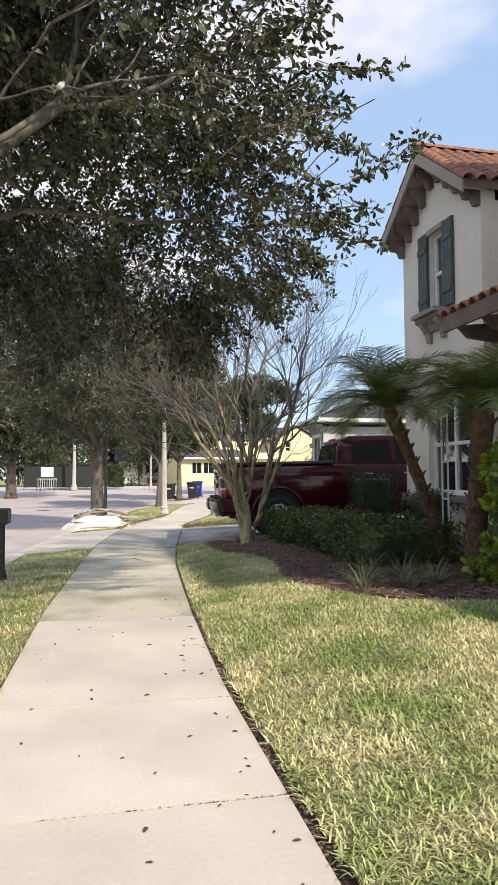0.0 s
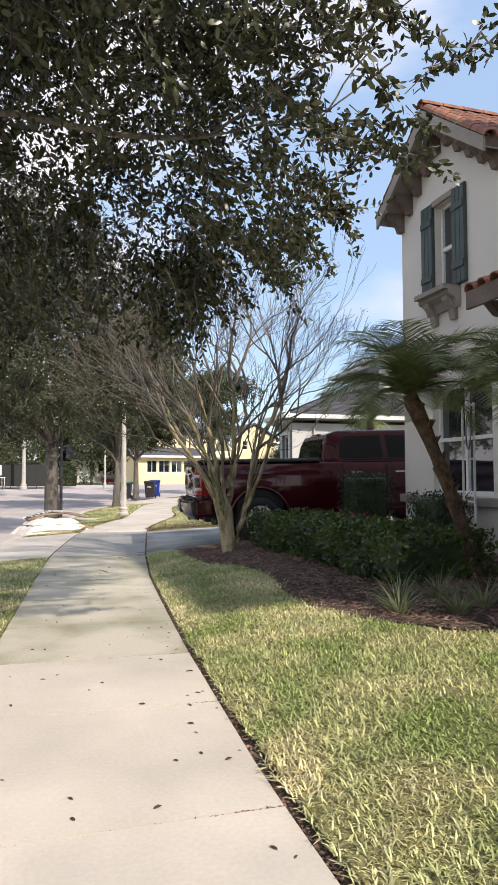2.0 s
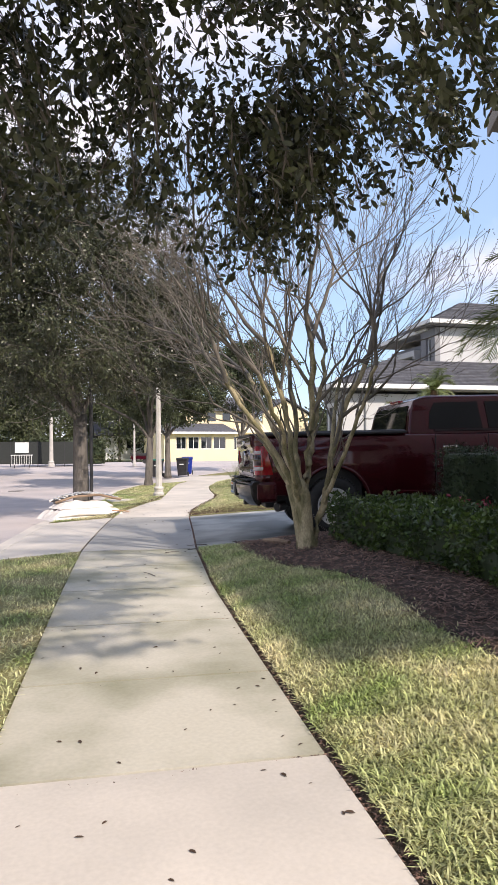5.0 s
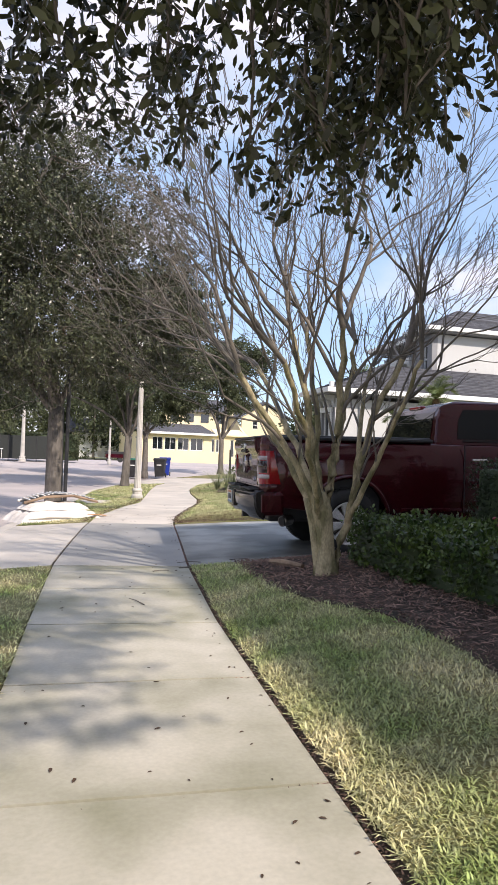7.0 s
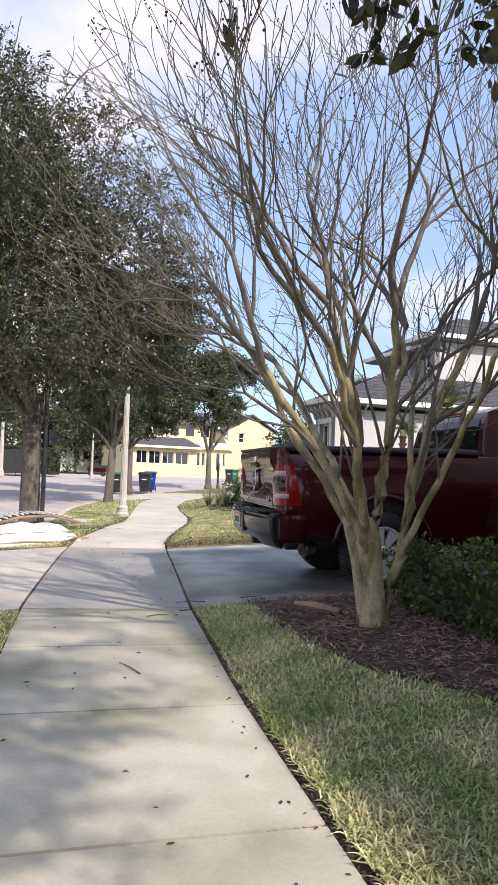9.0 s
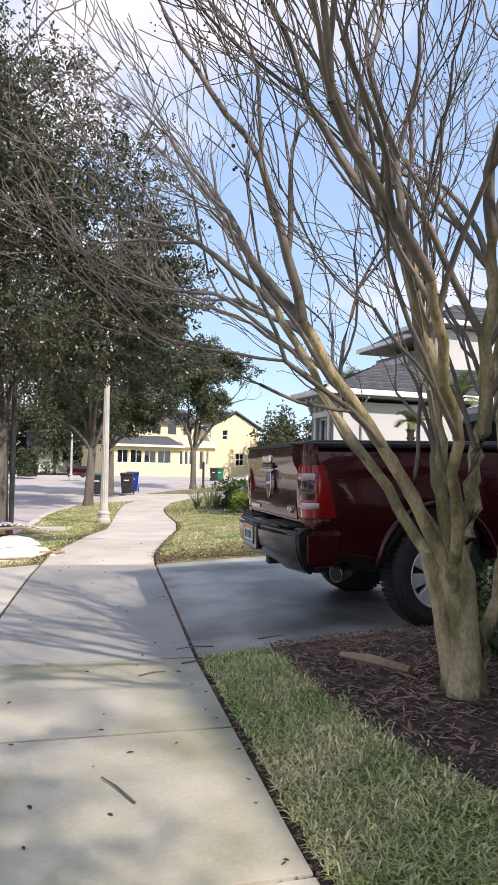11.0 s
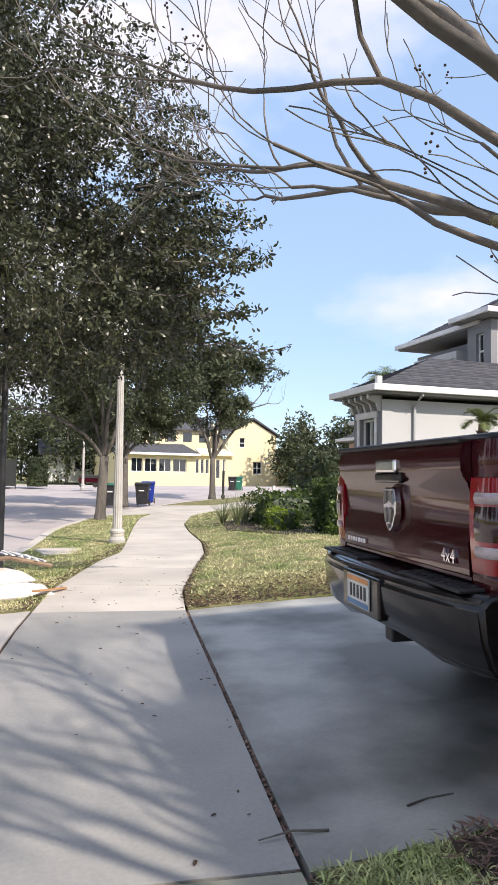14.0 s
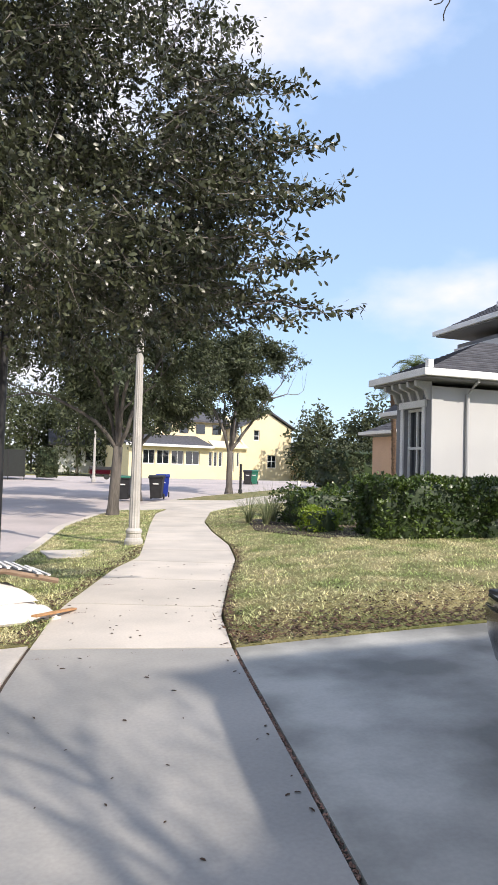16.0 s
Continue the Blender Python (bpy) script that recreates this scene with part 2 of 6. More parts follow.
def thing(name, x, y, z, rz=0.0, label="", category="", group="", kind=""):
    ob = new(name)
    ob.empty_display_size = 0.1
    ob.matrix_basis = pose(x, y, z, 0, 0, rz)
    return tagged(ob, label, category, group, kind)


def add_box(bm, x0, x1, y0, y1, z0, z1, bevel=0.0, m=None):
    """A box between two corners, its edges rounded by bevel."""
    r = bmesh.ops.create_cube(bm, size=1)
    vs = r["verts"]
    bmesh.ops.scale(bm, verts=vs, vec=(x1 - x0, y1 - y0, z1 - z0))
    bmesh.ops.translate(bm, verts=vs, vec=((x0 + x1) / 2, (y0 + y1) / 2, (z0 + z1) / 2))
    if bevel:
        es = list({e for v in vs for e in v.link_edges})
        q = bmesh.ops.bevel(bm, geom=es, offset=bevel, segments=2, affect="EDGES", profile=0.5)
        vs = list({v for f in q["faces"] for v in f.verts} | {v for v in vs if v.is_valid})
    if m is not None:
        bmesh.ops.transform(bm, verts=[v for v in vs if v.is_valid], matrix=m)
    return vs


def box(x0, x1, y0, y1, z0, z1, bevel=0.0, m=None):
    bm = bmesh.new()
    add_box(bm, x0, x1, y0, y1, z0, z1, bevel, m)
    return bm


def add_prism(bm, pts, axis, a, b):
    """A solid with the outline pts (pairs in the two other axes, in xyz order) between a and b along axis."""
    def at(p, t):
        q = list(p)
        q.insert("xyz".index(axis), t)
        return q
    va = [bm.verts.new(at(p, a)) for p in pts]
    vb = [bm.verts.new(at(p, b)) for p in pts]
    bm.faces.new(va)
    bm.faces.new(vb[::-1])
    for i in range(len(pts)):
        j = (i + 1) % len(pts)
        bm.faces.new((va[i], vb[i], vb[j], va[j]))
    return va + vb


def prism(pts, axis, a, b, bevel=0.0):
    bm = bmesh.new()
    add_prism(bm, pts, axis, a, b)
    bmesh.ops.recalc_face_normals(bm, faces=bm.faces[:])
    if bevel:
        bmesh.ops.bevel(bm, geom=[e for e in bm.edges], offset=bevel, segments=2, affect="EDGES", profile=0.5)
    return bm


def add_tube(bm, pts, radii, n=8, cap=True):
    """A tapered tube along pts."""
    rings = []
    for i, p in enumerate(pts):
        p = Vector(p)
        d = (Vector(pts[min(i + 1, len(pts) - 1)]) - Vector(pts[max(i - 1, 0)])).normalized()
        a = d.orthogonal().normalized() if abs(d.z) > 0.98 else d.cross(Vector((0, 0, 1))).normalized()
        b = d.cross(a)
        r = radii[i] if hasattr(radii, "__len__") else radii
        rings.append([bm.verts.new(p + r * (math.cos(k * math.tau / n) * a + math.sin(k * math.tau / n) * b)) for k in range(n)])
    for u, v in zip(rings, rings[1:]):
        for k in range(n):
            bm.faces.new((u[k], u[(k + 1) % n], v[(k + 1) % n], v[k]))
    if cap:
        bm.faces.new(rings[0][::-1])
        bm.faces.new(rings[-1])


def add_lathe(bm, profile, n=16, m=None):
    """A turned solid from (radius, z) pairs about z."""
    rings = []
    for r, z in profile:
        rings.append([bm.verts.new((r * math.cos(k * math.tau / n), r * math.sin(k * math.tau / n), z)) for k in range(n)])
    for u, v in zip(rings, rings[1:]):
        for k in range(n):
            bm.faces.new((u[k], u[(k + 1) % n], v[(k + 1) % n], v[k]))
    bm.faces.new(rings[0][::-1])
    bm.faces.new(rings[-1])
    if m is not None:
        bmesh.ops.transform(bm, verts=[v for r in rings for v in r], matrix=m)


# ---- plan: the edges of the walk, the kerb and the lie of the land ----
RIGHT = [(-14, 0.3), (2.5, 0.11), (5, 0.14), (7.4, 0.27), (9.5, 0.42), (11.4, 0.57), (14.2, 0.9), (16.5, 1.25), (18.9, 1.6), (20.2, 1.86), (22, 2.45),
         (24.3, 3.25), (26.3, 3.72), (29, 4.1), (31.8, 4.62), (35.7, 5.8), (38.4, 7.5), (42, 10.6), (46, 14.4), (52, 21), (60, 31), (70, 44)]
LEFT = [(-14, -1.2), (5.3, -1.31), (7.8, -1.22), (9.9, -1.07), (11.4, -0.96), (13.4, -0.8), (14.5, -0.7), (16.5, -0.42), (18.5, -0.12), (20.8, 0.3),
        (23.6, 1.2), (24.8, 1.75), (26.5, 2.1), (30.8, 2.95), (35, 3.85), (38, 4.8), (42, 7.6), (46, 10.8), (52, 16.5), (60, 26), (70, 39)]
KERB = [(-14, -3.4), (0, -3.1), (8, -2.7), (14, -2.25), (19, -1.6), (23, -0.85), (26.6, -0.05), (31.6, 0.75), (36.1, 2.1), (38.5, 3.3), (42, 5.0),
        (46, 8.0), (52, 13.5), (60, 22.5), (70, 35)]


def along(line, y):
    return float(np.interp(y, [p[0] for p in line], [p[1] for p in line]))


def rise(y):
    return 0.025 * max(0.0, y - 38)


def smooth01(q):
    q = min(1, max(0, q))
    return q * q * (3 - 2 * q)


def zg(x, y):
    """Height of the land: the walk falls to the kerb, the yards swell up."""
    u = x - along(RIGHT, y)
    k = along(KERB, y)
    if u > 0:
        w = smooth01((y - 13.2) / 0.9) * (1 - smooth01((y - 19.0) / 1.0))
        z = (1 - w) * 0.3 * (1 - math.exp(-u / 1.3)) + w * 0.22 * (1 - math.exp(-u / 4))
    else:
        z = 0.06 * max(min(u + 1.55, 0), -1.6)
    return z + rise(y)


def zroad(y):
    return rise(y) - 0.24


def strip(name, lo, hi, y0, y1, dy, n, dz, material, depth=0.15, parent=None, label="", zf=None, bumps=0.0):
    """A sheet between two lines lo(y) and hi(y), laid on the land, with sides that go down by depth."""
    ys = np.linspace(y0, y1, max(2, int(round((y1 - y0) / dy)) + 1))
    verts, faces = [], []
    zf = zf or zg
    for y in ys:
        a, b = lo(y), hi(y)
        for k in range(n + 1):
            x = a + (b - a) * k / n
            z = zf(x, y) + dz
            if bumps:
                z += bumps * noise.noise((x * 1.7, y * 1.7, 0.3))
            verts.append((x, y, z))
    w = n + 1
    for i in range(len(ys) - 1):
        for k in range(n):
            faces.append((i * w + k, i * w + k + 1, (i + 1) * w + k + 1, (i + 1) * w + k))
    ring = [k for k in range(w)] + [i * w + n for i in range(1, len(ys))] + [(len(ys) - 1) * w + k for k in range(n - 1, -1, -1)] + [i * w for i in range(len(ys) - 2, 0, -1)]
    base = len(verts)
    for r in ring:
        v = verts[r]
        verts.append((v[0], v[1], v[2] - depth))
    for i in range(len(ring)):
        j = (i + 1) % len(ring)
        faces.append((ring[i], base + i, base + j, ring[j]))
    return mesh_ob(name, verts, faces, material, parent, label)


R = lambda y: along(RIGHT, y)
L = lambda y: along(LEFT, y)
K = lambda y: along(KERB, y)


# ---- ground, walk, drive, road ----
far_ground = mesh_ob("ground", [(-400, -60, -0.45), (400, -60, -0.45), (400, 40, -0.45), (-400, 40, -0.45), (400, 140, 0.9), (-400, 140, 0.9), (400, 600, 1.0), (-400, 600, 1.0)],
                     [(0, 1, 2, 3), (3, 2, 4, 5), (5, 4, 6, 7)], M["far_grass"])
tagged(far_ground, "broad grassy ground reaching to the horizon", "ground", kind="structure")
road = strip("road", lambda y: -16.0, K, -14, 70, 1.0, 6, 0.0, M["asphalt"], 0.2, zf=lambda x, y: zroad(y))
tagged(road, "pale sun-bleached asphalt street curving away", "road", kind="structure")
kerb = strip("kerb", lambda y: K(y) - 0.02, lambda y: K(y) + 0.2, -14, 70, 0.5, 2, 0.006, M["concrete"], 0.25, zf=lambda x, y: min(zg(K(y) + 0.2, y), zroad(y) + 0.16))
tagged(kerb, "low pale concrete kerb beside the street", "kerb", kind="structure")
D0, D1 = 14.07, 18.97
KI = lambda y: K(y) + 0.2
for nm, a, b in (("verge", -14, 14.28), ("verge", 19.42, 37.9), ("verge", 43.5, 66)):
    v = strip(nm, KI, lambda y: max(L(y) - 0.01, KI(y) + 0.02), a, b, 0.5, 5, 0.01, M["turf"], 0.35)
    tagged(v, "strip of mown turf between walk and kerb", "lawn", kind="structure")
apron = strip("driveway_apron", KI, lambda y: L(y) - 0.032, 14.3, 19.4, 0.4, 4, 0.002, M["concrete"], 0.3)
tagged(apron, "pale concrete driveway apron down to the street", "driveway", kind="structure")
apron2 = strip("driveway_apron", KI, lambda y: L(y) - 0.012, 37.92, 43.48, 0.4, 4, 0.002, M["concrete"], 0.3)
tagged(apron2, "pale concrete apron at a second driveway", "driveway", kind="structure")
yard = strip("front_yard", lambda y: R(y) + 0.065 + 0.02 * noise.noise((y * 3.1, 0, 0)), lambda y: 16.0, -14, D0 - 0.02, 0.4, 30, 0.012, M["turf"], 0.4, bumps=0.015)
tagged(yard, "mown front lawn, green and straw-coloured", "lawn", kind="structure")
yard2 = strip("front_yard", lambda y: R(y) + 0.03, lambda y: R(y) + 34.0, D1 + 0.02, 37.9, 0.4, 40, 0.012, M["turf"], 0.4, bumps=0.015)
tagged(yard2, "sunlit neighbouring front lawn beyond the driveway", "lawn", kind="structure")
yard3 = strip("front_yard", lambda y: R(y) + 0.03, lambda y: R(y) + 40.0, 43.5, 66, 0.8, 30, 0.012, M["far_grass"], 0.4)
tagged(yard3, "distant mown lawn along the curving walk", "lawn", kind="structure")
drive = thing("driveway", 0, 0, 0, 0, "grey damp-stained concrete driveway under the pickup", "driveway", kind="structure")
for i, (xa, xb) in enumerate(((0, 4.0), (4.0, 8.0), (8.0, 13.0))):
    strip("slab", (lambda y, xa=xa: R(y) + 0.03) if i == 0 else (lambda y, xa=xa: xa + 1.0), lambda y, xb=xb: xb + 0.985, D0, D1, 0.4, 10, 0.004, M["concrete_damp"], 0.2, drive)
drive2 = strip("driveway", lambda y: R(y) + 0.03, lambda y: R(y) + 16, 37.92, 43.48, 0.5, 10, 0.004, M["concrete"], 0.2)
tagged(drive2, "pale concrete driveway of the neighbouring house", "driveway", kind="structure")
# the walk, slab by slab
walk_way = thing("sidewalk", 0, 0, 0, 0, "curving pale concrete footpath cast in slabs", "sidewalk", kind="structure")
cuts = [-14, -10.5, -7, -4.3, -2.8, -1.3, 0.2, 1.8, 3.35, 4.72, 6.1, 7.28, 8.5, 9.9, 11.3, 12.7, 14.1, 19.0, 20.6, 22.2, 23.8, 25.4, 27, 28.6, 30.2, 31.8, 33.4, 35, 36.6, 38.2, 40, 42, 44, 46.5, 49, 52, 56, 60, 65, 70]


def joint(c):
    """A joint square to the walk: the heights in plan of its two ends, left and right."""
    q = (R(c + 0.8) - R(c - 0.8)) / 1.6
    return c + q * (R(c) - L(c)), c


def walk_slab(c0, c1, material):
    """One slab of the walk between the joints at c0 and c1, which lie aslant where the walk veers."""
    (l0, r0), (l1, r1) = joint(c0), joint(c1)
    n, m = 5, max(2, int(round((c1 - c0) / 0.4)))
    gap = 0.011
    verts, faces = [], []
    for i in range(m + 1):
        f = i / m
        for k in range(n + 1):
            g = k / n
            y = (l0 + gap + (l1 - l0 - 2 * gap) * f) * (1 - g) + (r0 + gap + (r1 - r0 - 2 * gap) * f) * g
            x = L(y) + (R(y) - L(y)) * g
            verts.append((x, y, zg(x, y)))
    w = n + 1
    for i in range(m):
        for k in range(n):
            faces.append((i * w + k, i * w + k + 1, (i + 1) * w + k + 1, (i + 1) * w + k))
    ring = [k for k in range(w)] + [i * w + n for i in range(1, m + 1)] + [m * w + k for k in range(n - 1, -1, -1)] + [i * w for i in range(m - 1, 0, -1)]
    base = len(verts)
    verts += [(verts[r][0], verts[r][1], verts[r][2] - 0.16) for r in ring]
    for i in range(len(ring)):
        j = (i + 1) % len(ring)
        faces.append((ring[i], base + i, base + j, ring[j]))
    return mesh_ob("slab", verts, faces, material, walk_way)


# slabs across the drive take the tone with shade painted in
for a, b in zip(cuts, cuts[1:]):
    walk_slab(a, b, M["concrete_mossy"] if 7 < a < 14 else M["concrete_shade"] if 14 < a < 19 else M["concrete"])
apron_joint = strip("apron_joint", lambda y: L(y) - 0.03, lambda y: L(y) - 0.003, 14.3, 19.4, 0.3, 1, -0.012, M["soil"], 0.1)
tagged(apron_joint, "dark gritty joint between walk and apron", "joint", kind="structure")
edge = strip("soil_edge", lambda y: R(y) + 0.002, lambda y: R(y) + 0.12, -14, D0 - 0.03, 0.3, 2, -0.022, M["soil"], 0.1)
tagged(edge, "narrow trench of dark soil along the walk", "soil", kind="structure")


# ---- houses ----
def wall_with_holes(name, axis, at, thick, a0, a1, z0, z1, holes, material, parent, label=""):
    """A wall in the plane axis = at, thickness towards plus, between a0 and a1 along the other axis, with holes (b0, b1, h0, h1) through it."""
    bm = bmesh.new()
    av = sorted({a0, a1, *[h[0] for h in holes], *[h[1] for h in holes]})
    zv = sorted({z0, z1, *[h[2] for h in holes], *[h[3] for h in holes]})
    inside = lambda a, z: any(h[0] < a < h[1] and h[2] < z < h[3] for h in holes)
    solid = [[not inside((p + q) / 2, (r + s) / 2) for r, s in zip(zv, zv[1:])] for p, q in zip(av, av[1:])]

    def vert(d, a, z):
        return bm.verts.new((at + d, a, z) if axis == "x" else (a, at + d, z))
    for i, (p, q) in enumerate(zip(av, av[1:])):
        for j, (r, s) in enumerate(zip(zv, zv[1:])):
            if not solid[i][j]:
                continue
            for d in (0, thick):
                bm.faces.new([vert(d, p, r), vert(d, q, r), vert(d, q, s), vert(d, p, s)])
            for di, dj, ea, eb in ((-1, 0, (p, r), (p, s)), (1, 0, (q, r), (q, s)), (0, -1, (p, r), (q, r)), (0, 1, (p, s), (q, s))):
                u, v = i + di, j + dj
                if not (0 <= u < len(av) - 1 and 0 <= v < len(zv) - 1) or not solid[u][v]:
                    bm.faces.new([vert(0, *ea), vert(0, *eb), vert(thick, *eb), vert(thick, *ea)])
    bmesh.ops.remove_doubles(bm, verts=bm.verts[:], dist=1e-4)
    return part(name, bm, material, parent, label)


def window_unit(parent, axis, at, a0, a1, z0, z1, vbars=(), hbars=(), frame=0.06, deep=0.08, face=None, inset=0.1, out=-1):
    """A window set back in its opening: frame, bars and panes. out: the side that faces outwards along the axis."""
    s = -out
    w = new("window")
    w.parent = parent
    bx = lambda d0, d1, b0, b1, h0, h1, bev=0.006: box(*((min(at + s * d0, at + s * d1), max(at + s * d0, at + s * d1), b0, b1) if axis == "x" else (b0, b1, min(at + s * d0, at + s * d1), max(at + s * d0, at + s * d1))), h0, h1, bev)
    face = face or M["white"]
    fr = bmesh.new()
    ob = part("window_frame", bx(inset, inset + deep, a0, a1, z0, z0 + frame), face, w)
    fr.free()
    part("window_frame", bx(inset, inset + deep, a0, a1, z1 - frame, z1), face, w)
    part("window_frame", bx(inset, inset + deep, a0, a0 + frame, z0 + frame, z1 - frame), face, w)
    part("window_frame", bx(inset, inset + deep, a1 - frame, a1, z0 + frame, z1 - frame), face, w)
    for v in vbars:
        part("mullion", bx(inset - 0.004, inset + deep - 0.01, v - 0.03, v + 0.03, z0 + frame, z1 - frame), face, w)
    for h in hbars:
        part("mullion", bx(inset - 0.007, inset + deep - 0.014, a0 + frame, a1 - frame, h - 0.03, h + 0.03), face, w)
    part("pane", bx(inset + 0.045, inset + 0.055, a0 + frame, a1 - frame, z0 + frame, z1 - frame, 0), M["glass"], w)
    return w


# cream two-storey house with a tiled gable tower
H1 = thing("house", 4.98, 10.80, 0.25, 0, "cream stucco two-storey house with terracotta tiled gable", "house")
F = H1.matrix_basis.translation      # parts are in metres from here: y -1.32 .. 1.32, front at x = 0
hw = 1.32
wall_with_holes("wall", "x", 0, 0.25, -hw, hw, -0.3, 5.35, [(-1.02, 0.45, 0.85, 2.5), (-0.21, 0.29, 3.98, 5.32)], M["stucco"], H1)
part("wall", prism([(-hw, 5.35), (hw, 5.35), (hw, 5.5), (0, 6.48), (-hw, 5.5)], "x", 0, 0.25), M["stucco"], H1)
part("wall", box(0.25, 9, -hw, -hw + 0.25, -0.3, 5.35), M["stucco"], H1)
part("wall", box(0.25, 9, hw - 0.25, hw, -0.3, 5.35), M["stucco"], H1)
part("wall", box(0.7, 0.95, -9.6, -hw - 0.002, 3.35, 5.3), M["stucco"], H1)
part("wall", box(0.7, 9, -9.85, -9.602, -0.3, 5.3), M["stucco"], H1)
part("wall", box(8.75, 9, -9.6, hw, -0.3, 5.3), M["stucco"], H1)
part("interior_floor", box(0.26, 8.7, -hw + 0.26, hw - 0.26, 2.7, 2.8), M["interior"], H1)
bmq = box(-0.075, 0.02, -hw - 0.07, hw + 0.07, 0.70, 0.83, 0.015)
add_box(bmq, 0.02, 6, hw, hw + 0.07, 0.70, 0.83, 0.015)
part("ledge", bmq, M["stucco_trim"], H1, "taupe water-table band")
window_unit(H1, "x", 0, -1.02, 0.45, 0.85, 2.5, vbars=(-0.28,), hbars=(1.68,))
window_unit(H1, "x", 0, -0.21, 0.29, 3.98, 5.32, hbars=(4.64,), frame=0.045)
part("lintel", box(-0.05, 0.0, -0.25, 0.33, 5.325, 5.42, 0.01), M["stucco_trim"], H1)
for a, b in ((-0.54, -0.225), (0.305, 0.62)):
    sh = part("shutter", box(-0.05, -0.002, a, b, 3.94, 5.40, 0.008), M["shutter"], H1, "dark green-grey board shutter")
    for k in range(3):
        q = a + (b - a) * (k + 0.5) / 3
        part("board", box(-0.062, -0.045, q - 0.048, q + 0.048, 3.95, 5.39, 0.006), M["shutter"], sh)
    for h in (4.22, 5.1):
        part("batten", box(-0.08, -0.058, a + 0.01, b - 0.01, h - 0.05, h + 0.05, 0.006), M["shutter"], sh)
sill = prism([(-0.30, 3.86), (-0.30, 3.93), (0.0, 3.93), (0.0, 3.62), (-0.06, 3.62), (-0.10, 3.74), (-0.22, 3.80), (-0.22, 3.86)], "y", -0.36, 0.46)
part("window_sill", sill, M["stucco_trim"], H1, "moulded taupe window ledge")
for q in (-0.2, 0.3):
    part("sill_bracket", prism([(-0.2, 3.80), (0, 3.80), (0, 3.45), (-0.05, 3.45), (-0.08, 3.6), (-0.18, 3.72)], "y", q - 0.07, q + 0.07), M["stucco_trim"], H1)
# gable roof: ridge along x at y 0
APEX, EAVE, OV = 6.70, 5.58, 1.46
for s in (-1, 1):
    deck = prism([(0, APEX), (s * OV, EAVE), (s * OV, EAVE - 0.13), (0, APEX - 0.13)], "x", -0.36, 9.2)
    part("roof_deck", deck, M["brown_trim"], H1)
    part("bargeboard", prism([(0, APEX - 0.02), (s * (OV + 0.02), EAVE - 0.02), (s * (OV + 0.02), EAVE - 0.22), (0, APEX - 0.24)], "x", -0.40, -0.362), M["stucco_trim"], H1, "taupe rake board")
    part("soffit", prism([(0, APEX - 0.135), (s * OV, EAVE - 0.135), (s * OV, EAVE - 0.16), (0, APEX - 0.16)], "x", -0.358, -0.002), M["stucco_trim"], H1)
    for k in range(5):
        t = (k + 0.55) / 5.2
        y, z = s * OV * t, APEX + (EAVE - APEX) * t - 0.165
        bq = prism([(-0.32, z), (-0.003, z), (-0.003, z - 0.30), (-0.09, z - 0.30), (-0.13, z - 0.2), (-0.27, z - 0.12)], "y", y - 0.055, y + 0.055)
        part("corbel", bq, M["brown_trim"], H1, "dark stucco corbel under the rake")


def barrel_mesh(r=0.10, length=0.44, n=7):
    bm = bmesh.new()
    rows = []
    for q, (ra, z) in enumerate(((r, 0), (r * 0.86, length))):
        rows.append([bm.verts.new((math.cos(math.pi * k / n) * ra, z, math.sin(math.pi * k / n) * ra * 0.9)) for k in range(n + 1)])
        rows.append([bm.verts.new((math.cos(math.pi * k / n) * (ra - 0.018), z, math.sin(math.pi * k / n) * (ra - 0.018) * 0.9)) for k in range(n + 1)])
    a, ai, b, bi = rows
    for k in range(n):
        bm.faces.new((a[k], a[k + 1], b[k + 1], b[k]))
        bm.faces.new((ai[k + 1], ai[k], bi[k], bi[k + 1]))
        bm.faces.new((a[k + 1], a[k], ai[k], ai[k + 1]))
    me = bpy.data.meshes.new("roof_tile")
    bm.to_mesh(me)
    bm.free()
    me.materials.append(M["tile"])
    return me


tile_mesh = barrel_mesh()


def lay_tile(parent, m):
    ob = new("roof_tile", tile_mesh)
    ob.parent = parent
    ob.matrix_basis = m
    return ob


def basis(o, xv, yv):
    """A pose at o whose y runs along yv and whose z is square to xv and yv."""
    xv, yv = Vector(xv).normalized(), Vector(yv).normalized()
    zv = xv.cross(yv)
    mt = Matrix((xv, yv, zv)).transposed().to_4x4()
    mt.translation = Vector(o)
    return mt


rng = random.Random(4)
slope = math.hypot(OV, APEX - EAVE)
for s in (-1, 1):
    up = Vector((0, -s * OV, APEX - EAVE)).normalized()
    for col in range(13):
        x = -0.31 + col * 0.235
        for row in range(5):
            d = row * 0.38 - 0.06
            o = Vector((x, s * OV, EAVE + 0.01)) + up * d
            lay_tile(H1, basis(o + Vector((0, 0, rng.uniform(0, 0.012))), (s * -1, 0, 0) if s < 0 else (-1, 0, 0), up) if s > 0 else basis(o, (1, 0, 0), up))
for k in range(24):          # ridge caps
    lay_tile(H1, basis((-0.42 + k * 0.36, 0, APEX + 0.05), (0, -1, 0), (1, 0, 0.02)))
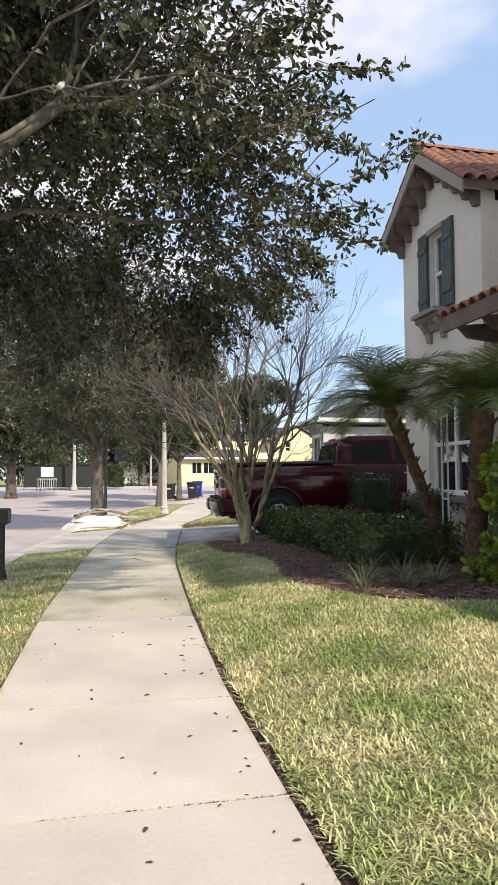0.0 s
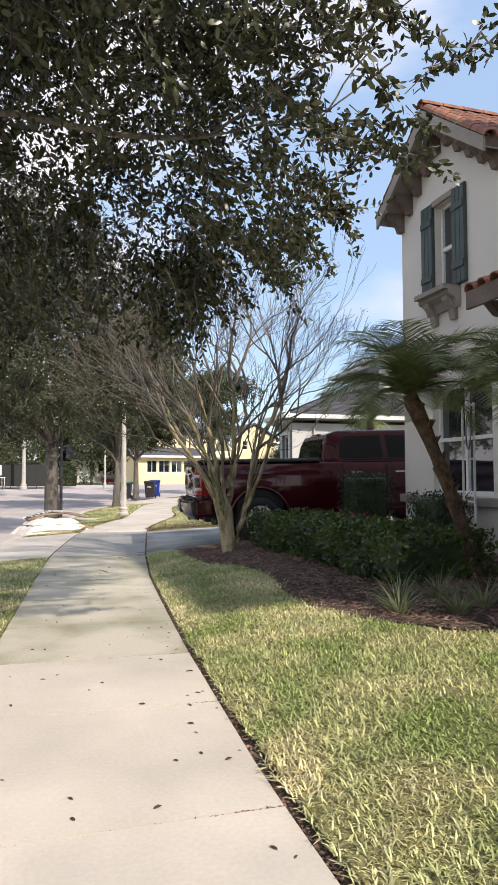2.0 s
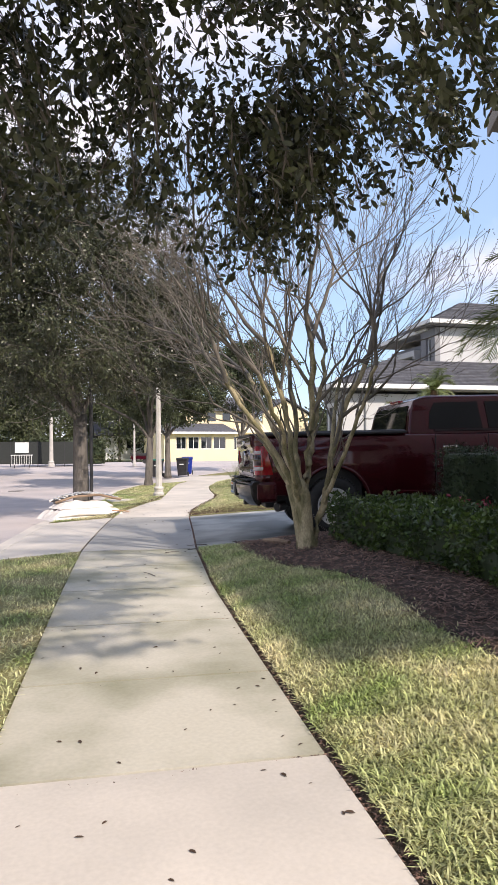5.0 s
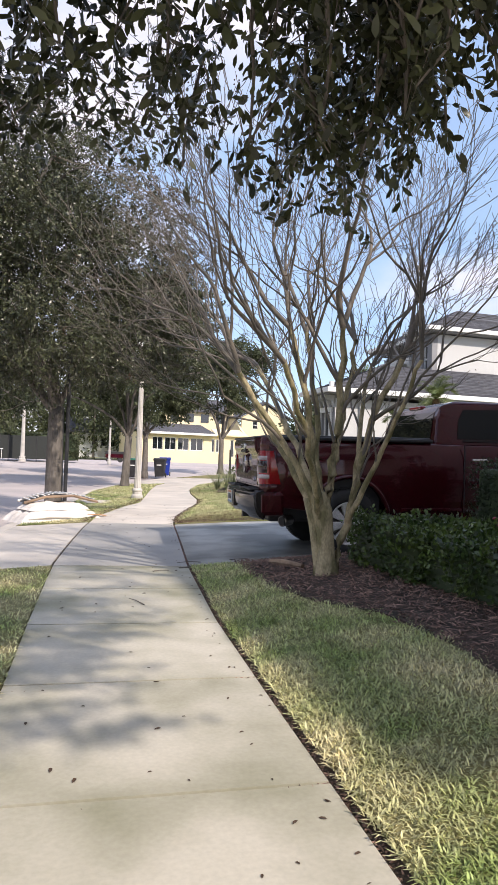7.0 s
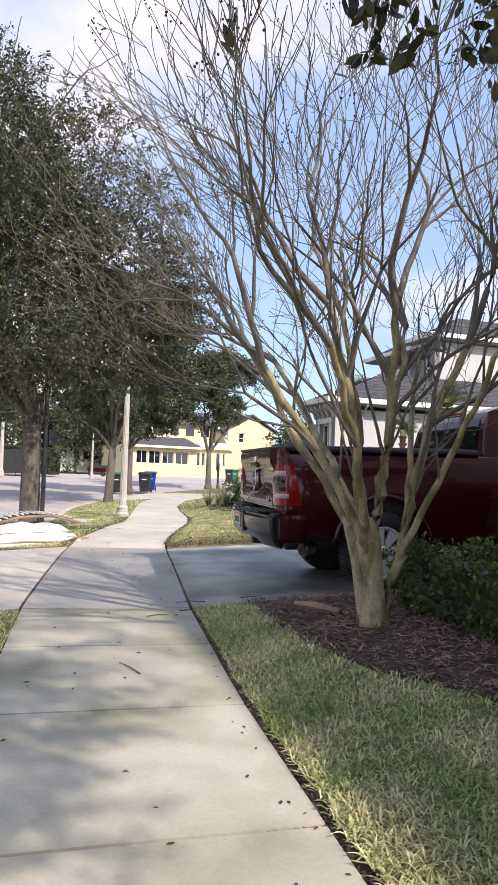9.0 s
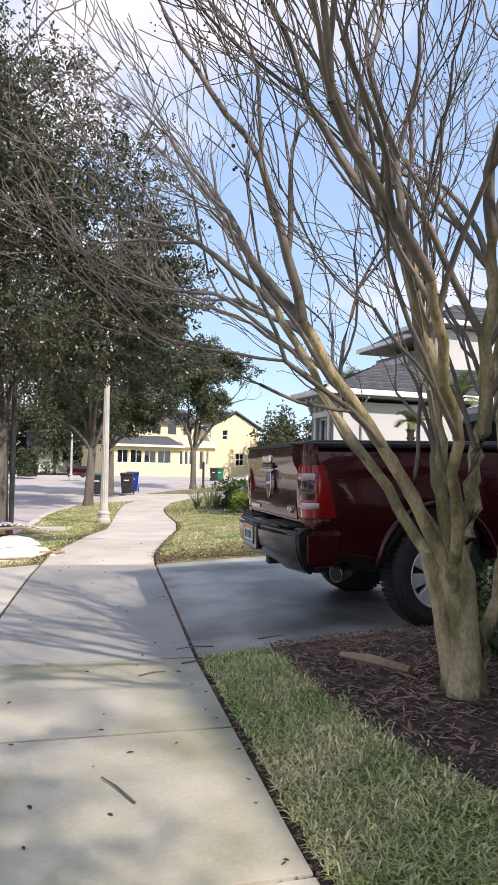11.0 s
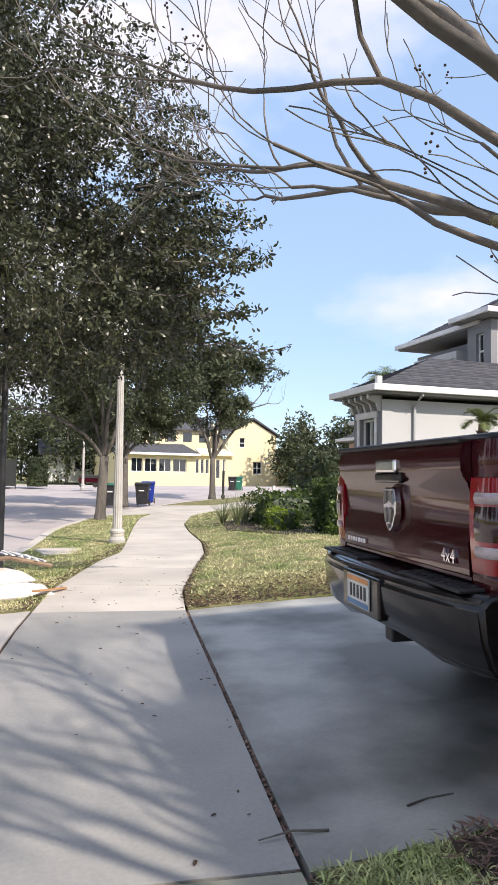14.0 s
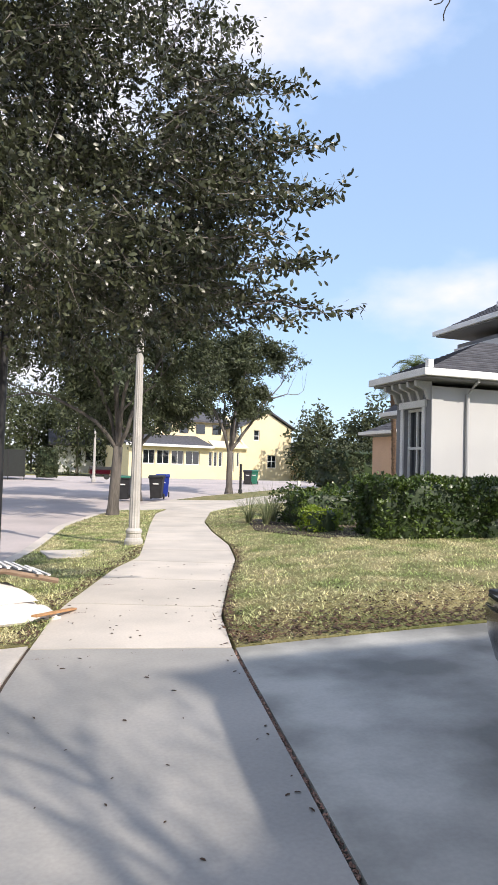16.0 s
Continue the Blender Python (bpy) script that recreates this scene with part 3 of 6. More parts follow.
# porch roof beside the tower
PZ0, PZ1 = 3.32, 3.85
part("porch_roof", prism([(-0.95, PZ0), (0.7, PZ1), (0.7, PZ1 - 0.12), (-0.95, PZ0 - 0.12)], "y", -9.5, -hw - 0.6), M["brown_trim"], H1)
part("fascia", box(-1.0, -0.955, -9.5, -hw - 0.58, PZ0 - 0.2, PZ0 + 0.02, 0.008), M["brown_trim"], H1)
part("porch_wall", box(0.95, 1.15, -9.5, -hw - 0.4, -0.3, 3.1), M["stucco"], H1)
for k in range(9):
    y = -hw - 0.75 - k * 0.6
    part("corbel", prism([(-0.85, PZ0 - 0.13), (0.7, PZ0 + 0.02), (0.7, PZ0 - 0.5), (0.5, PZ0 - 0.42), (-0.7, PZ0 - 0.28)], "y", y - 0.06, y + 0.06), M["brown_trim"], H1)
upp = Vector((1.65, 0, PZ1 - PZ0)).normalized()
for col in range(20):
    for row in range(3):
        lay_tile(H1, basis(Vector((-1.02, -hw - 0.69 - col * 0.235, PZ0 + 0.01)) + upp * (row * 0.38), (0, -1, 0), upp))
# unseen tall block, added to cast shade on the pickup, lawn and drive
part("upper_wall", box(0.0, 9, -9.9, -hw - 1.6, 4.3, 7.15), M["stucco"], H1)
part("main_roof", prism([(-0.6, 7.2), (4.5, 9.4), (9.6, 7.2), (9.6, 7.05), (-0.6, 7.05)], "y", -10.4, -hw - 1.5), M["tile"], H1)

# pale grey hip-roofed house beyond the drive
def hip_roof(parent, x0, x1, y0, y1, ez, rz, over=0.55, runs=(3, 3, 3, 3), courses=18):
    """A hip roof on the rectangle, with gutters, soffit and courses of shingles on its two seen slopes. runs: how far each side slopes in."""
    a0, a1, b0, b1 = x0 - over, x1 + over, y0 - over, y1 + over
    h = rz - ez
    p = lambda t: (a0 + runs[0] * t, a1 - runs[1] * t, b0 + runs[2] * t, b1 - runs[3] * t, ez + h * t)
    bm = bmesh.new()
    c0, c1 = p(0), p(1)
    lo = [bm.verts.new(q) for q in ((c0[0], c0[2], ez), (c0[1], c0[2], ez), (c0[1], c0[3], ez), (c0[0], c0[3], ez))]
    hi = [bm.verts.new(q) for q in ((c1[0], c1[2], rz), (c1[1], c1[2], rz), (c1[1], c1[3], rz), (c1[0], c1[3], rz))]
    for i in range(4):
        j = (i + 1) % 4
        bm.faces.new((lo[i], lo[j], hi[j], hi[i]))
    bm.faces.new(hi)
    bm.faces.new(lo[::-1])
    part("roof", bm, M["shingle"], parent)
    for k in range(courses):
        A, B = p(k / courses), p(min((k + 1) / courses, 0.999))
        for q in ([(A[0], A[2], A[4] + 0.03), (A[1], A[2], A[4] + 0.03), (B[1], B[2], B[4] + 0.012), (B[0], B[2], B[4] + 0.012)],
                  [(A[0], A[2], A[4] + 0.03), (A[0], A[3], A[4] + 0.03), (B[0], B[3], B[4] + 0.012), (B[0], B[2], B[4] + 0.012)]):
            bm = bmesh.new()
            v = [bm.verts.new(c) for c in q]
            w = [bm.verts.new((c[0], c[1], c[2] - 0.028)) for c in q[:2]]
            bm.faces.new(v)
            bm.faces.new((v[0], v[1], w[1], w[0]))
            part("shingle_course", bm, M["shingle"], parent)
    part("gutter", box(a0 - 0.1, a1 + 0.1, b0 - 0.1, b0, ez - 0.12, ez + 0.04, 0.012), M["white"], parent, "white metal gutter")
    part("gutter", box(a0 - 0.1, a0, b0 + 0.002, b1 + 0.1, ez - 0.12, ez + 0.04, 0.012), M["white"], parent, "white metal gutter")
    part("soffit", box(a0 + 0.003, a1, b0 + 0.003, b1, ez - 0.16, ez - 0.1), M["grey_shade_side"], parent)


H2 = thing("house", 8.35, 26.5, 0.15, 0, "pale grey stucco house with dark shingle hip roofs", "house")
H2.matrix_basis = pose(8.35, 26.5, 0.15) @ Matrix.Diagonal((0.93, 0.93, 1.01, 1))
# fronts towards the street get the darker grey, flanks the pale one
wall_with_holes("wall", "x", 0, 0.25, 0, 1.6, -0.3, 3.25, [(0.38, 1.22, 1.0, 2.8)], M["grey_shade_side"], H2)
part("wall", box(0.25, 14, 0, 0.25, -0.3, 3.25), M["grey_stucco"], H2)
part("wall", box(0.25, 14, 1.35, 1.6, -0.3, 3.25), M["grey_stucco"], H2)
part("wall", box(5.0, 5.25, 1.6, 10, -0.3, 3.25), M["grey_shade_side"], H2)
part("wall", box(13.75, 14, 0.25, 10, -0.3, 3.25), M["grey_stucco"], H2)
part("corner_trim", box(-0.02, 0.3, -0.03, 0.0, -0.3, 3.25), M["grey_stucco"], H2)
window_unit(H2, "x", 0, 0.38, 1.22, 1.0, 2.8, vbars=(0.8,), hbars=(1.9,), frame=0.06)
cas = box(-0.05, 0, 0.25, 0.375, 0.9, 2.95, 0.01)
add_box(cas, -0.05, 0, 1.225, 1.35, 0.9, 2.95, 0.01)
add_box(cas, -0.07, 0, 0.2, 1.4, 2.81, 2.97, 0.01)
part("window_casing", cas, M["white"], H2)
dsp = bmesh.new()
add_tube(dsp, [(0.95, -0.46, 3.45), (0.95, -0.46, 3.36), (0.95, -0.06, 3.1), (0.95, -0.06, -0.1)], 0.045, 8)
part("downspout", dsp, M["grey_stucco"], H2, "grey-white downspout")
hip_roof(H2, 0, 14, 0, 1.6, 3.52, 4.7, 0.45, (3.2, 0.1, 2.3, 0.15))
hip_roof(H2, 5.0, 14, 3.3, 10, 3.52, 5.0, 0.5, (1.0, 0.1, 0.1, 3), courses=6)
for k in range(5):
    y = 0.08 + 0.36 * k
    part("corbel", prism([(-0.42, 3.35), (0, 3.35), (0, 2.95), (-0.08, 2.97), (-0.16, 3.16), (-0.40, 3.24)], "y", y - 0.05, y + 0.05), M["grey_stucco"], H2, "curved pale bracket")
wall_with_holes("wall", "x", 5.15, 0.25, 2.1, 3.3, 3.55, 6.1, [(2.45, 2.85, 4.7, 5.75)], M["grey_shade_side"], H2)
part("wall", box(5.4, 14, 2.1, 2.35, 3.55, 6.1), M["grey_stucco"], H2)
window_unit(H2, "x", 5.15, 2.45, 2.85, 4.7, 5.75, hbars=(5.2,), frame=0.05)
wall_with_holes("wall", "x", 5.7, 0.25, 3.3, 7.2, 3.55, 5.7, [(4.3, 6.3, 4.4, 5.05)], M["grey_shade_side"], H2)
part("wall", box(5.4, 5.7, 3.3, 3.5, 3.55, 6.1), M["grey_shade_side"], H2)
window_unit(H2, "x", 5.7, 4.3, 6.3, 4.4, 5.05, vbars=(4.95, 5.65), frame=0.06)
part("balcony_beam", box(5.2, 5.7, 4.0, 6.7, 5.2, 5.44, 0.02), M["grey_stucco"], H2)
for y in (4.1, 6.5):
    part("corbel", prism([(5.2, 5.2), (5.7, 5.2), (5.7, 4.6), (5.63, 4.62), (5.5, 4.92), (5.25, 5.08)], "y", y - 0.1, y + 0.1), M["grey_stucco"], H2, "curved pale bracket")
part("wall", box(13.75, 14, 2.35, 7.2, 3.55, 5.7), M["grey_stucco"], H2)
part("wall", box(5.95, 13.75, 6.95, 7.2, 3.55, 5.7), M["grey_stucco"], H2)
hip_roof(H2, 5.15, 14, 2.1, 3.2, 6.3, 7.1, 0.4, (2.0, 0.1, 1.9, 0.1), courses=10)
hip_roof(H2, 5.7, 14, 3.3, 7.2, 6.15, 7.8, 0.55, (3.2, 3, 2.45, 2.45), courses=14)
part("flood_light", box(-0.45, -0.30, -0.52, -0.38, 3.57, 3.74, 0.015), M["white"], H2, "small white box lamp at the gutter")

# far houses
H3 = thing("house", 16.0, 80.0, 1.0, 8, "pale yellow stucco house with a long glazed porch", "house")
holes3 = [(-5.6, -4.4, 0.8, 2.2), (-4.2, -2.9, 0.8, 2.2), (-2.7, -1.4, 0.8, 2.2), (-1.2, 0.3, 0.8, 2.2), (1.3, 1.7, 0.7, 2.2), (1.85, 2.25, 0.7, 2.2), (2.4, 2.8, 0.7, 2.2), (3.6, 4.1, 0.2, 2.2), (4.4, 4.7, 0.7, 2.2)]
wall_with_holes("wall", "y", 0, 0.25, -7, 5.5, -0.6, 2.7, holes3, M["yellow"], H3)
for h in holes3:
    w3 = window_unit(H3, "y", 0, h[0], h[1], h[2], h[3], vbars=((h[0] + h[1]) / 2,) if h[1] - h[0] > 1 else (), frame=0.07)
part("wall", box(-7, -6.75, 0.25, 9, -0.6, 2.7), M["yellow"], H3)
part("wall", prism([(0.25, -0.6), (10, -0.6), (10, 5.2), (5.0, 6.3), (0.25, 3.0)], "x", 5.25, 5.5), M["yellow"], H3)
part("porch_roof", prism([(-0.6, 2.72), (4.5, 3.9), (4.5, 3.75), (-0.6, 2.57)], "x", -7.5, 1.6), M["shingle"], H3)
part("roof", prism([(-0.4, 2.72), (1.2, 3.4), (1.2, 3.25), (-0.4, 2.57)], "x", 1.65, 5.6), M["yellow"], H3)
part("fascia", box(-7.5, 1.6, -0.68, -0.6, 2.5, 2.74, 0.01), M["white"], H3)
wall_with_holes("wall", "y", 1.2, 0.25, 5.5, 11.5, -0.6, 5.0, [(8.6, 9.7, 0.7, 2.1), (6.9, 7.6, 3.6, 4.7)], M["yellow"], H3)
window_unit(H3, "y", 1.2, 8.6, 9.7, 0.7, 2.1, vbars=(9.15,), hbars=(1.4,), frame=0.08)
window_unit(H3, "y", 1.2, 6.9, 7.6, 3.6, 4.7, hbars=(4.1,), frame=0.08)
part("wall", prism([(5.5, 5.0), (11.5, 5.0), (8.5, 6.6)], "y", 1.2, 1.45), M["yellow"], H3)
part("wall", box(11.25, 11.5, 1.45, 9, -0.6, 5.0), M["yellow"], H3)
part("roof", prism([(5.0, 4.85), (8.5, 6.75), (12, 4.85), (12, 5.0), (8.5, 6.95), (5.0, 5.0)], "y", 0.9, 10), M["shingle"], H3)
wall_with_holes("wall", "y", 3.0, 0.25, 11.5, 18, -0.6, 2.6, [(12.2, 12.7, 0.8, 2.0)], M["yellow"], H3)
window_unit(H3, "y", 3.0, 12.2, 12.7, 0.8, 2.0, hbars=(1.4,), frame=0.07)
part("roof", prism([(2.4, 2.6), (6, 3.8), (6, 3.6), (2.4, 2.45)], "x", 11.55, 18.5), M["shingle"], H3)
part("upper_wall", box(-3, 5.2, 4.5, 4.75, 2.7, 5.6), M["yellow"], H3)
for k in range(4):
    part("pane", box(-2.2 + k * 1.9, -1.2 + k * 1.9, 4.44, 4.5, 4.2, 5.2), M["glass"], H3)
part("roof", prism([(4.0, 5.6), (9, 7.4), (9, 7.2), (4.0, 5.4)], "x", -3.5, 5.6), M["shingle"], H3)

H4 = thing("house", 18.7, 45.5, 0.5, 4, "peach stucco house with a shingled roof", "house")
wall_with_holes("wall", "y", 0, 0.25, 0, 9, -0.5, 3.0, [(1.2, 2.2, 0.8, 2.1)], M["peach"], H4)
window_unit(H4, "y", 0, 1.2, 2.2, 0.8, 2.1, frame=0.08)
part("wall", box(0, 0.25, 0.25, 2.6, -0.5, 3.0), M["peach"], H4)
hip_roof(H4, 0, 9, 0, 2.6, 3.25, 4.2, 0.5, (2, 2, 1.7, 1.7), courses=6)

H5 = thing("house", 2.5, 92.0, 1.2, 0, "white far house with dark windows", "house")
wall_with_holes("wall", "y", 0, 0.25, 0, 9, -0.6, 2.6, [(2.4 + 1.1 * k, 3.1 + 1.1 * k, 0.8, 2.0) for k in range(4)], M["white"], H5)
for k in range(4):
    window_unit(H5, "y", 0, 2.4 + 1.1 * k, 3.1 + 1.1 * k, 0.8, 2.0, hbars=(1.4,), frame=0.06)
part("roof", prism([(-0.6, 2.6), (4, 4.4), (8, 2.6), (8, 2.4), (-0.6, 2.4)], "x", -0.5, 9.5), M["shingle"], H5)


# ---- pickup ----
def add_arc(cx, cz, r, a0, a1, n=10):
    return [(cx + r * math.cos(radians(a0 + (a1 - a0) * k / n)), cz + r * math.sin(radians(a0 + (a1 - a0) * k / n))) for k in range(n + 1)]


WB0, WB1, WR = 1.30, 4.95, 0.41
T = thing("pickup_truck", 1.78, 15.2, 0.055, -6.0, "dark red crew-cab pickup parked on the driveway", "truck")
T.matrix_basis = pose(1.80, 15.20, 0.055, 0, -1.0, -6.5) @ Matrix.Diagonal((1.05, 1.04, 1.13, 1))


def swell(bm):
    """Rounds the flanks: widest at hip height, drawn in above and below."""
    for z in (0.62, 0.75, 0.9, 1.0, 1.1, 1.17, 1.22, 1.26, 1.30, 1.34):
        bmesh.ops.bisect_plane(bm, geom=bm.verts[:] + bm.edges[:] + bm.faces[:], plane_co=(0, 0, z), plane_no=(0, 0, 1))
    for v in bm.verts:
        k = 1 - 0.05 * ((v.co.z - 0.98) / 0.45) ** 2
        if v.co.z > 1.2:
            k -= 0.9 * (v.co.z - 1.2) ** 2 + 0.06 * (v.co.z - 1.2)
        v.co.y *= k


outline = [(0.20, 0.62), *add_arc(WB0, 0.42, 0.53, 165, 15, 14), (1.95, 0.45), (4.30, 0.45), *add_arc(WB1, 0.42, 0.53, 170, 10, 14), (5.75, 0.5), (5.9, 0.6), (5.92, 1.0), (5.75, 1.22),
           (5.0, 1.33), (4.6, 1.36), (2.44, 1.38), (0.24, 1.40), (0.20, 1.36)]
bm = prism(outline, "y", -1.0, 1.0)
bmesh.ops.triangulate(bm, faces=[f for f in bm.faces if len(f.verts) > 4])
bmesh.ops.bevel(bm, geom=[e for e in bm.edges if len(e.link_faces) == 2 and e.calc_face_angle(0) > 0.6], offset=0.025, segments=3, affect="EDGES", profile=0.6)
swell(bm)
body = part("body", bm, M["paint"], T, smooth=True)
body.data.set_sharp_from_angle(angle=radians(35))
# cab
bm = prism([(2.47, 1.36), (2.54, 1.70), (2.62, 1.85), (2.82, 1.915), (4.3, 1.915), (4.55, 1.87), (5.25, 1.36)], "y", -0.93, 0.93)
for z in (1.5, 1.62, 1.74, 1.85):
    bmesh.ops.bisect_plane(bm, geom=bm.verts[:] + bm.edges[:] + bm.faces[:], plane_co=(0, 0, z), plane_no=(0, 0, 1))
for v in bm.verts:
    v.co.y *= 1 - 0.26 * max(0, v.co.z - 1.36) - 0.35 * max(0, v.co.z - 1.83)
bmesh.ops.bevel(bm, geom=[e for e in bm.edges if len(e.link_faces) == 2 and e.calc_face_angle(0) > 0.5], offset=0.03, segments=3, affect="EDGES", profile=0.6)
cab = part("cab", bm, M["paint"], T, smooth=True)
cab.data.set_sharp_from_angle(angle=radians(40))


def cab_y(z):
    return 0.93 * (1 - 0.26 * max(0, z - 1.36) - 0.35 * max(0, z - 1.83))


def side_panel(name, pts, s, material, parent, proud=0.006, thick=0.012, label=""):
    bm = bmesh.new()
    a = [bm.verts.new((x, s * (cab_y(z) + proud), z)) for x, z in pts]
    b = [bm.verts.new((x, s * (cab_y(z) + proud - thick), z)) for x, z in pts]
    bm.faces.new(a)
    bm.faces.new(b[::-1])
    for i in range(len(pts)):
        j = (i + 1) % len(pts)
        bm.faces.new((a[i], b[i], b[j], a[j]))
    return part(name, bm, material, parent, label)


for s in (-1, 1):
    side_panel("side_window", [(2.80, 1.44), (2.84, 1.68), (2.93, 1.81), (3.62, 1.82), (3.66, 1.44)], s, M["truck_glass"], T, label="dark tinted side glass")
    side_panel("side_window", [(3.76, 1.44), (3.74, 1.82), (4.35, 1.81), (4.62, 1.66), (4.86, 1.44)], s, M["truck_glass"], T, label="dark tinted side glass")
    part("window_trim", box(2.88, 4.9, s * 0.925 - 0.012, s * 0.925 + 0.012, 1.405, 1.43, 0.004), M["black_gloss"], T)
    for x in (2.86, 3.70, 4.80):
        part("door_seam", box(x - 0.006, x + 0.006, s * 1.0 - 0.012, s * 1.0 - 0.0, 0.55, 1.36), M["black"], T)
    for x in (2.98, 3.86):
        part("door_handle", box(x, x + 0.24, s * 0.985 - 0.01, s * 0.985 + 0.03, 1.17, 1.205, 0.012), M["chrome"], T, "chrome door handle")
    stp = bmesh.new()
    add_tube(stp, [(2.35, s * 0.98, 0.33), (2.45, s * 1.03, 0.32), (4.3, s * 1.03, 0.32), (4.4, s * 0.98, 0.33)], 0.05, 10)
    part("side_step", stp, M["chrome"], T, "polished tubular side step")
    part("sill_moulding", box(2.0, 4.35, s * 0.975 - 0.01, s * 0.975 + 0.015, 0.56, 0.60, 0.006), M["paint"], T)
    for cx in (WB0, WB1):
        bm = bmesh.new()
        pts = add_arc(cx, 0.42, 0.545, 172, 8, 18)
        add_tube(bm, [(x, s * 0.985, z) for x, z in pts], 0.028, 6)
        part("wheel_arch_lip", bm, M["paint"], T, smooth=True)
    mir = box(4.75, 4.92, s * 1.0 - 0.02, s * 1.0 + (0.24 if s > 0 else 0.02), 1.42, 1.66, 0.03) if s > 0 else box(4.75, 4.92, -1.24, -0.98, 1.42, 1.66, 0.03)
    part("mirror", mir, M["black_gloss"], T)
part("wheel_well", box(0.9, 1.75, -0.86, 0.86, 0.5, 0.94), M["black"], T)
part("wheel_well", box(4.5, 5.4, -0.86, 0.86, 0.5, 0.94), M["black"], T)
part("underbody", box(0.35, 5.6, -0.55, 0.55, 0.40, 0.6, 0.03), M["black"], T)
# rear glass and bed cover
bm = bmesh.new()
rz0, rz1 = 1.44, 1.78
xr = lambda z: 2.47 + (z - 1.36) / (1.70 - 1.36) * 0.07 if z < 1.7 else 2.54 + (z - 1.7) / 0.15 * 0.08
v = [bm.verts.new(p) for p in ((xr(rz0) - 0.008, -0.78, rz0), (xr(rz0) - 0.008, 0.78, rz0), (xr(1.7) - 0.008, 0.74, 1.7), (xr(rz1) - 0.012, 0.70, rz1), (xr(rz1) - 0.012, -0.70, rz1), (xr(1.7) - 0.008, -0.74, 1.7))]
bm.faces.new((v[0], v[1], v[2], v[5]))
bm.faces.new((v[5], v[2], v[3], v[4]))
part("rear_window", bm, M["truck_glass"], T, "dark curved rear glass")
part("third_brake_light", box(2.60, 2.68, -0.2, 0.2, 1.845, 1.885, 0.01), M["tail_red"], T)
part("bed_cover", box(0.26, 2.44, -0.90, 0.90, 1.39, 1.445, 0.02), M["black"], T, "black folding bed cover")
part("bed_rail_cap", box(0.22, 2.44, -0.965, -0.90, 1.385, 1.425, 0.012), M["black"], T)
part("bed_rail_cap", box(0.22, 2.44, 0.90, 0.965, 1.385, 1.425, 0.012), M["black"], T)
# tailgate
tg = bmesh.new()
add_prism(tg, [(0.19, 0.80), (0.145, 0.84), (0.14, 1.0), (0.155, 1.02), (0.165, 1.06), (0.15, 1.22), (0.11, 1.27), (0.105, 1.36), (0.13, 1.41), (0.24, 1.41), (0.24, 0.80)], "y", -0.80, 0.80)
bmesh.ops.recalc_face_normals(tg, faces=tg.faces[:])
bmesh.ops.bevel(tg, geom=[e for e in tg.edges if e.calc_face_angle(0) > 0.5], offset=0.012, segments=2, affect="EDGES")
tailgate = part("tailgate", tg, M["paint"], T, smooth=True)
tailgate.data.set_sharp_from_angle(angle=radians(50))
part("tailgate_cap", box(0.10, 0.27, -0.79, 0.79, 1.40, 1.425, 0.01), M["black"], tailgate)
part("handle", box(0.085, 0.13, -0.13, 0.13, 1.275, 1.345, 0.015), M["chrome"], tailgate, "chrome tailgate handle")
part("handle_recess", box(0.098, 0.14, -0.17, 0.17, 1.225, 1.274, 0.012), M["black_gloss"], tailgate)
shield = [(-0.055, 1.20), (0.055, 1.20), (0.082, 1.13), (0.074, 1.06), (0.042, 1.0), (0, 0.972), (-0.042, 1.0), (-0.074, 1.06), (-0.082, 1.13)]
part("emblem", prism(shield, "x", 0.112, 0.155, 0.008), M["chrome"], tailgate, "plain chrome shield emblem")
emb = bmesh.new()
for s in (-1, 1):
    add_prism(emb, [(s * 0.052, 1.185), (s * 0.012, 1.185), (s * 0.02, 1.13), (s * 0.06, 1.115)], "x", 0.104, 0.113)
    add_prism(emb, [(s * 0.055, 1.09), (s * 0.022, 1.10), (s * 0.014, 1.03), (s * 0.036, 1.02)], "x", 0.104, 0.113)
add_prism(emb, [(-0.012, 1.015), (0.012, 1.015), (0.008, 0.99), (-0.008, 0.99)], "x", 0.104, 0.113)
part("emblem_relief", emb, M["steel"], tailgate)
for k in range(7):           # raised badge bars
    part("badge_letter", box(0.128, 0.142, 0.66 - k * 0.043, 0.69 - k * 0.043, 0.875, 0.905, 0.003), M["chrome"], tailgate)


def lettering(text, size, material, parent, m, name="lettering"):
    cu = bpy.data.curves.new(name, "FONT")
    cu.body, cu.size, cu.extrude, cu.align_x, cu.align_y = text, size, size * 0.06, "CENTER", "CENTER"
    tmp = bpy.data.objects.new(name, cu)
    scene.collection.objects.link(tmp)
    me = bpy.data.meshes.new_from_object(tmp.evaluated_get(bpy.context.evaluated_depsgraph_get()))
    bpy.data.objects.remove(tmp)
    bpy.data.curves.remove(cu)
    me.materials.append(material)
    ob = new(name, me)
    ob.parent = parent
    ob.matrix_basis = m
    return ob


face_back = pose(0, 0, 0, 90, 0, -90)
lettering("4x4", 0.085, M["chrome"], tailgate, Matrix.Translation((0.135, -0.62, 0.915)) @ face_back)
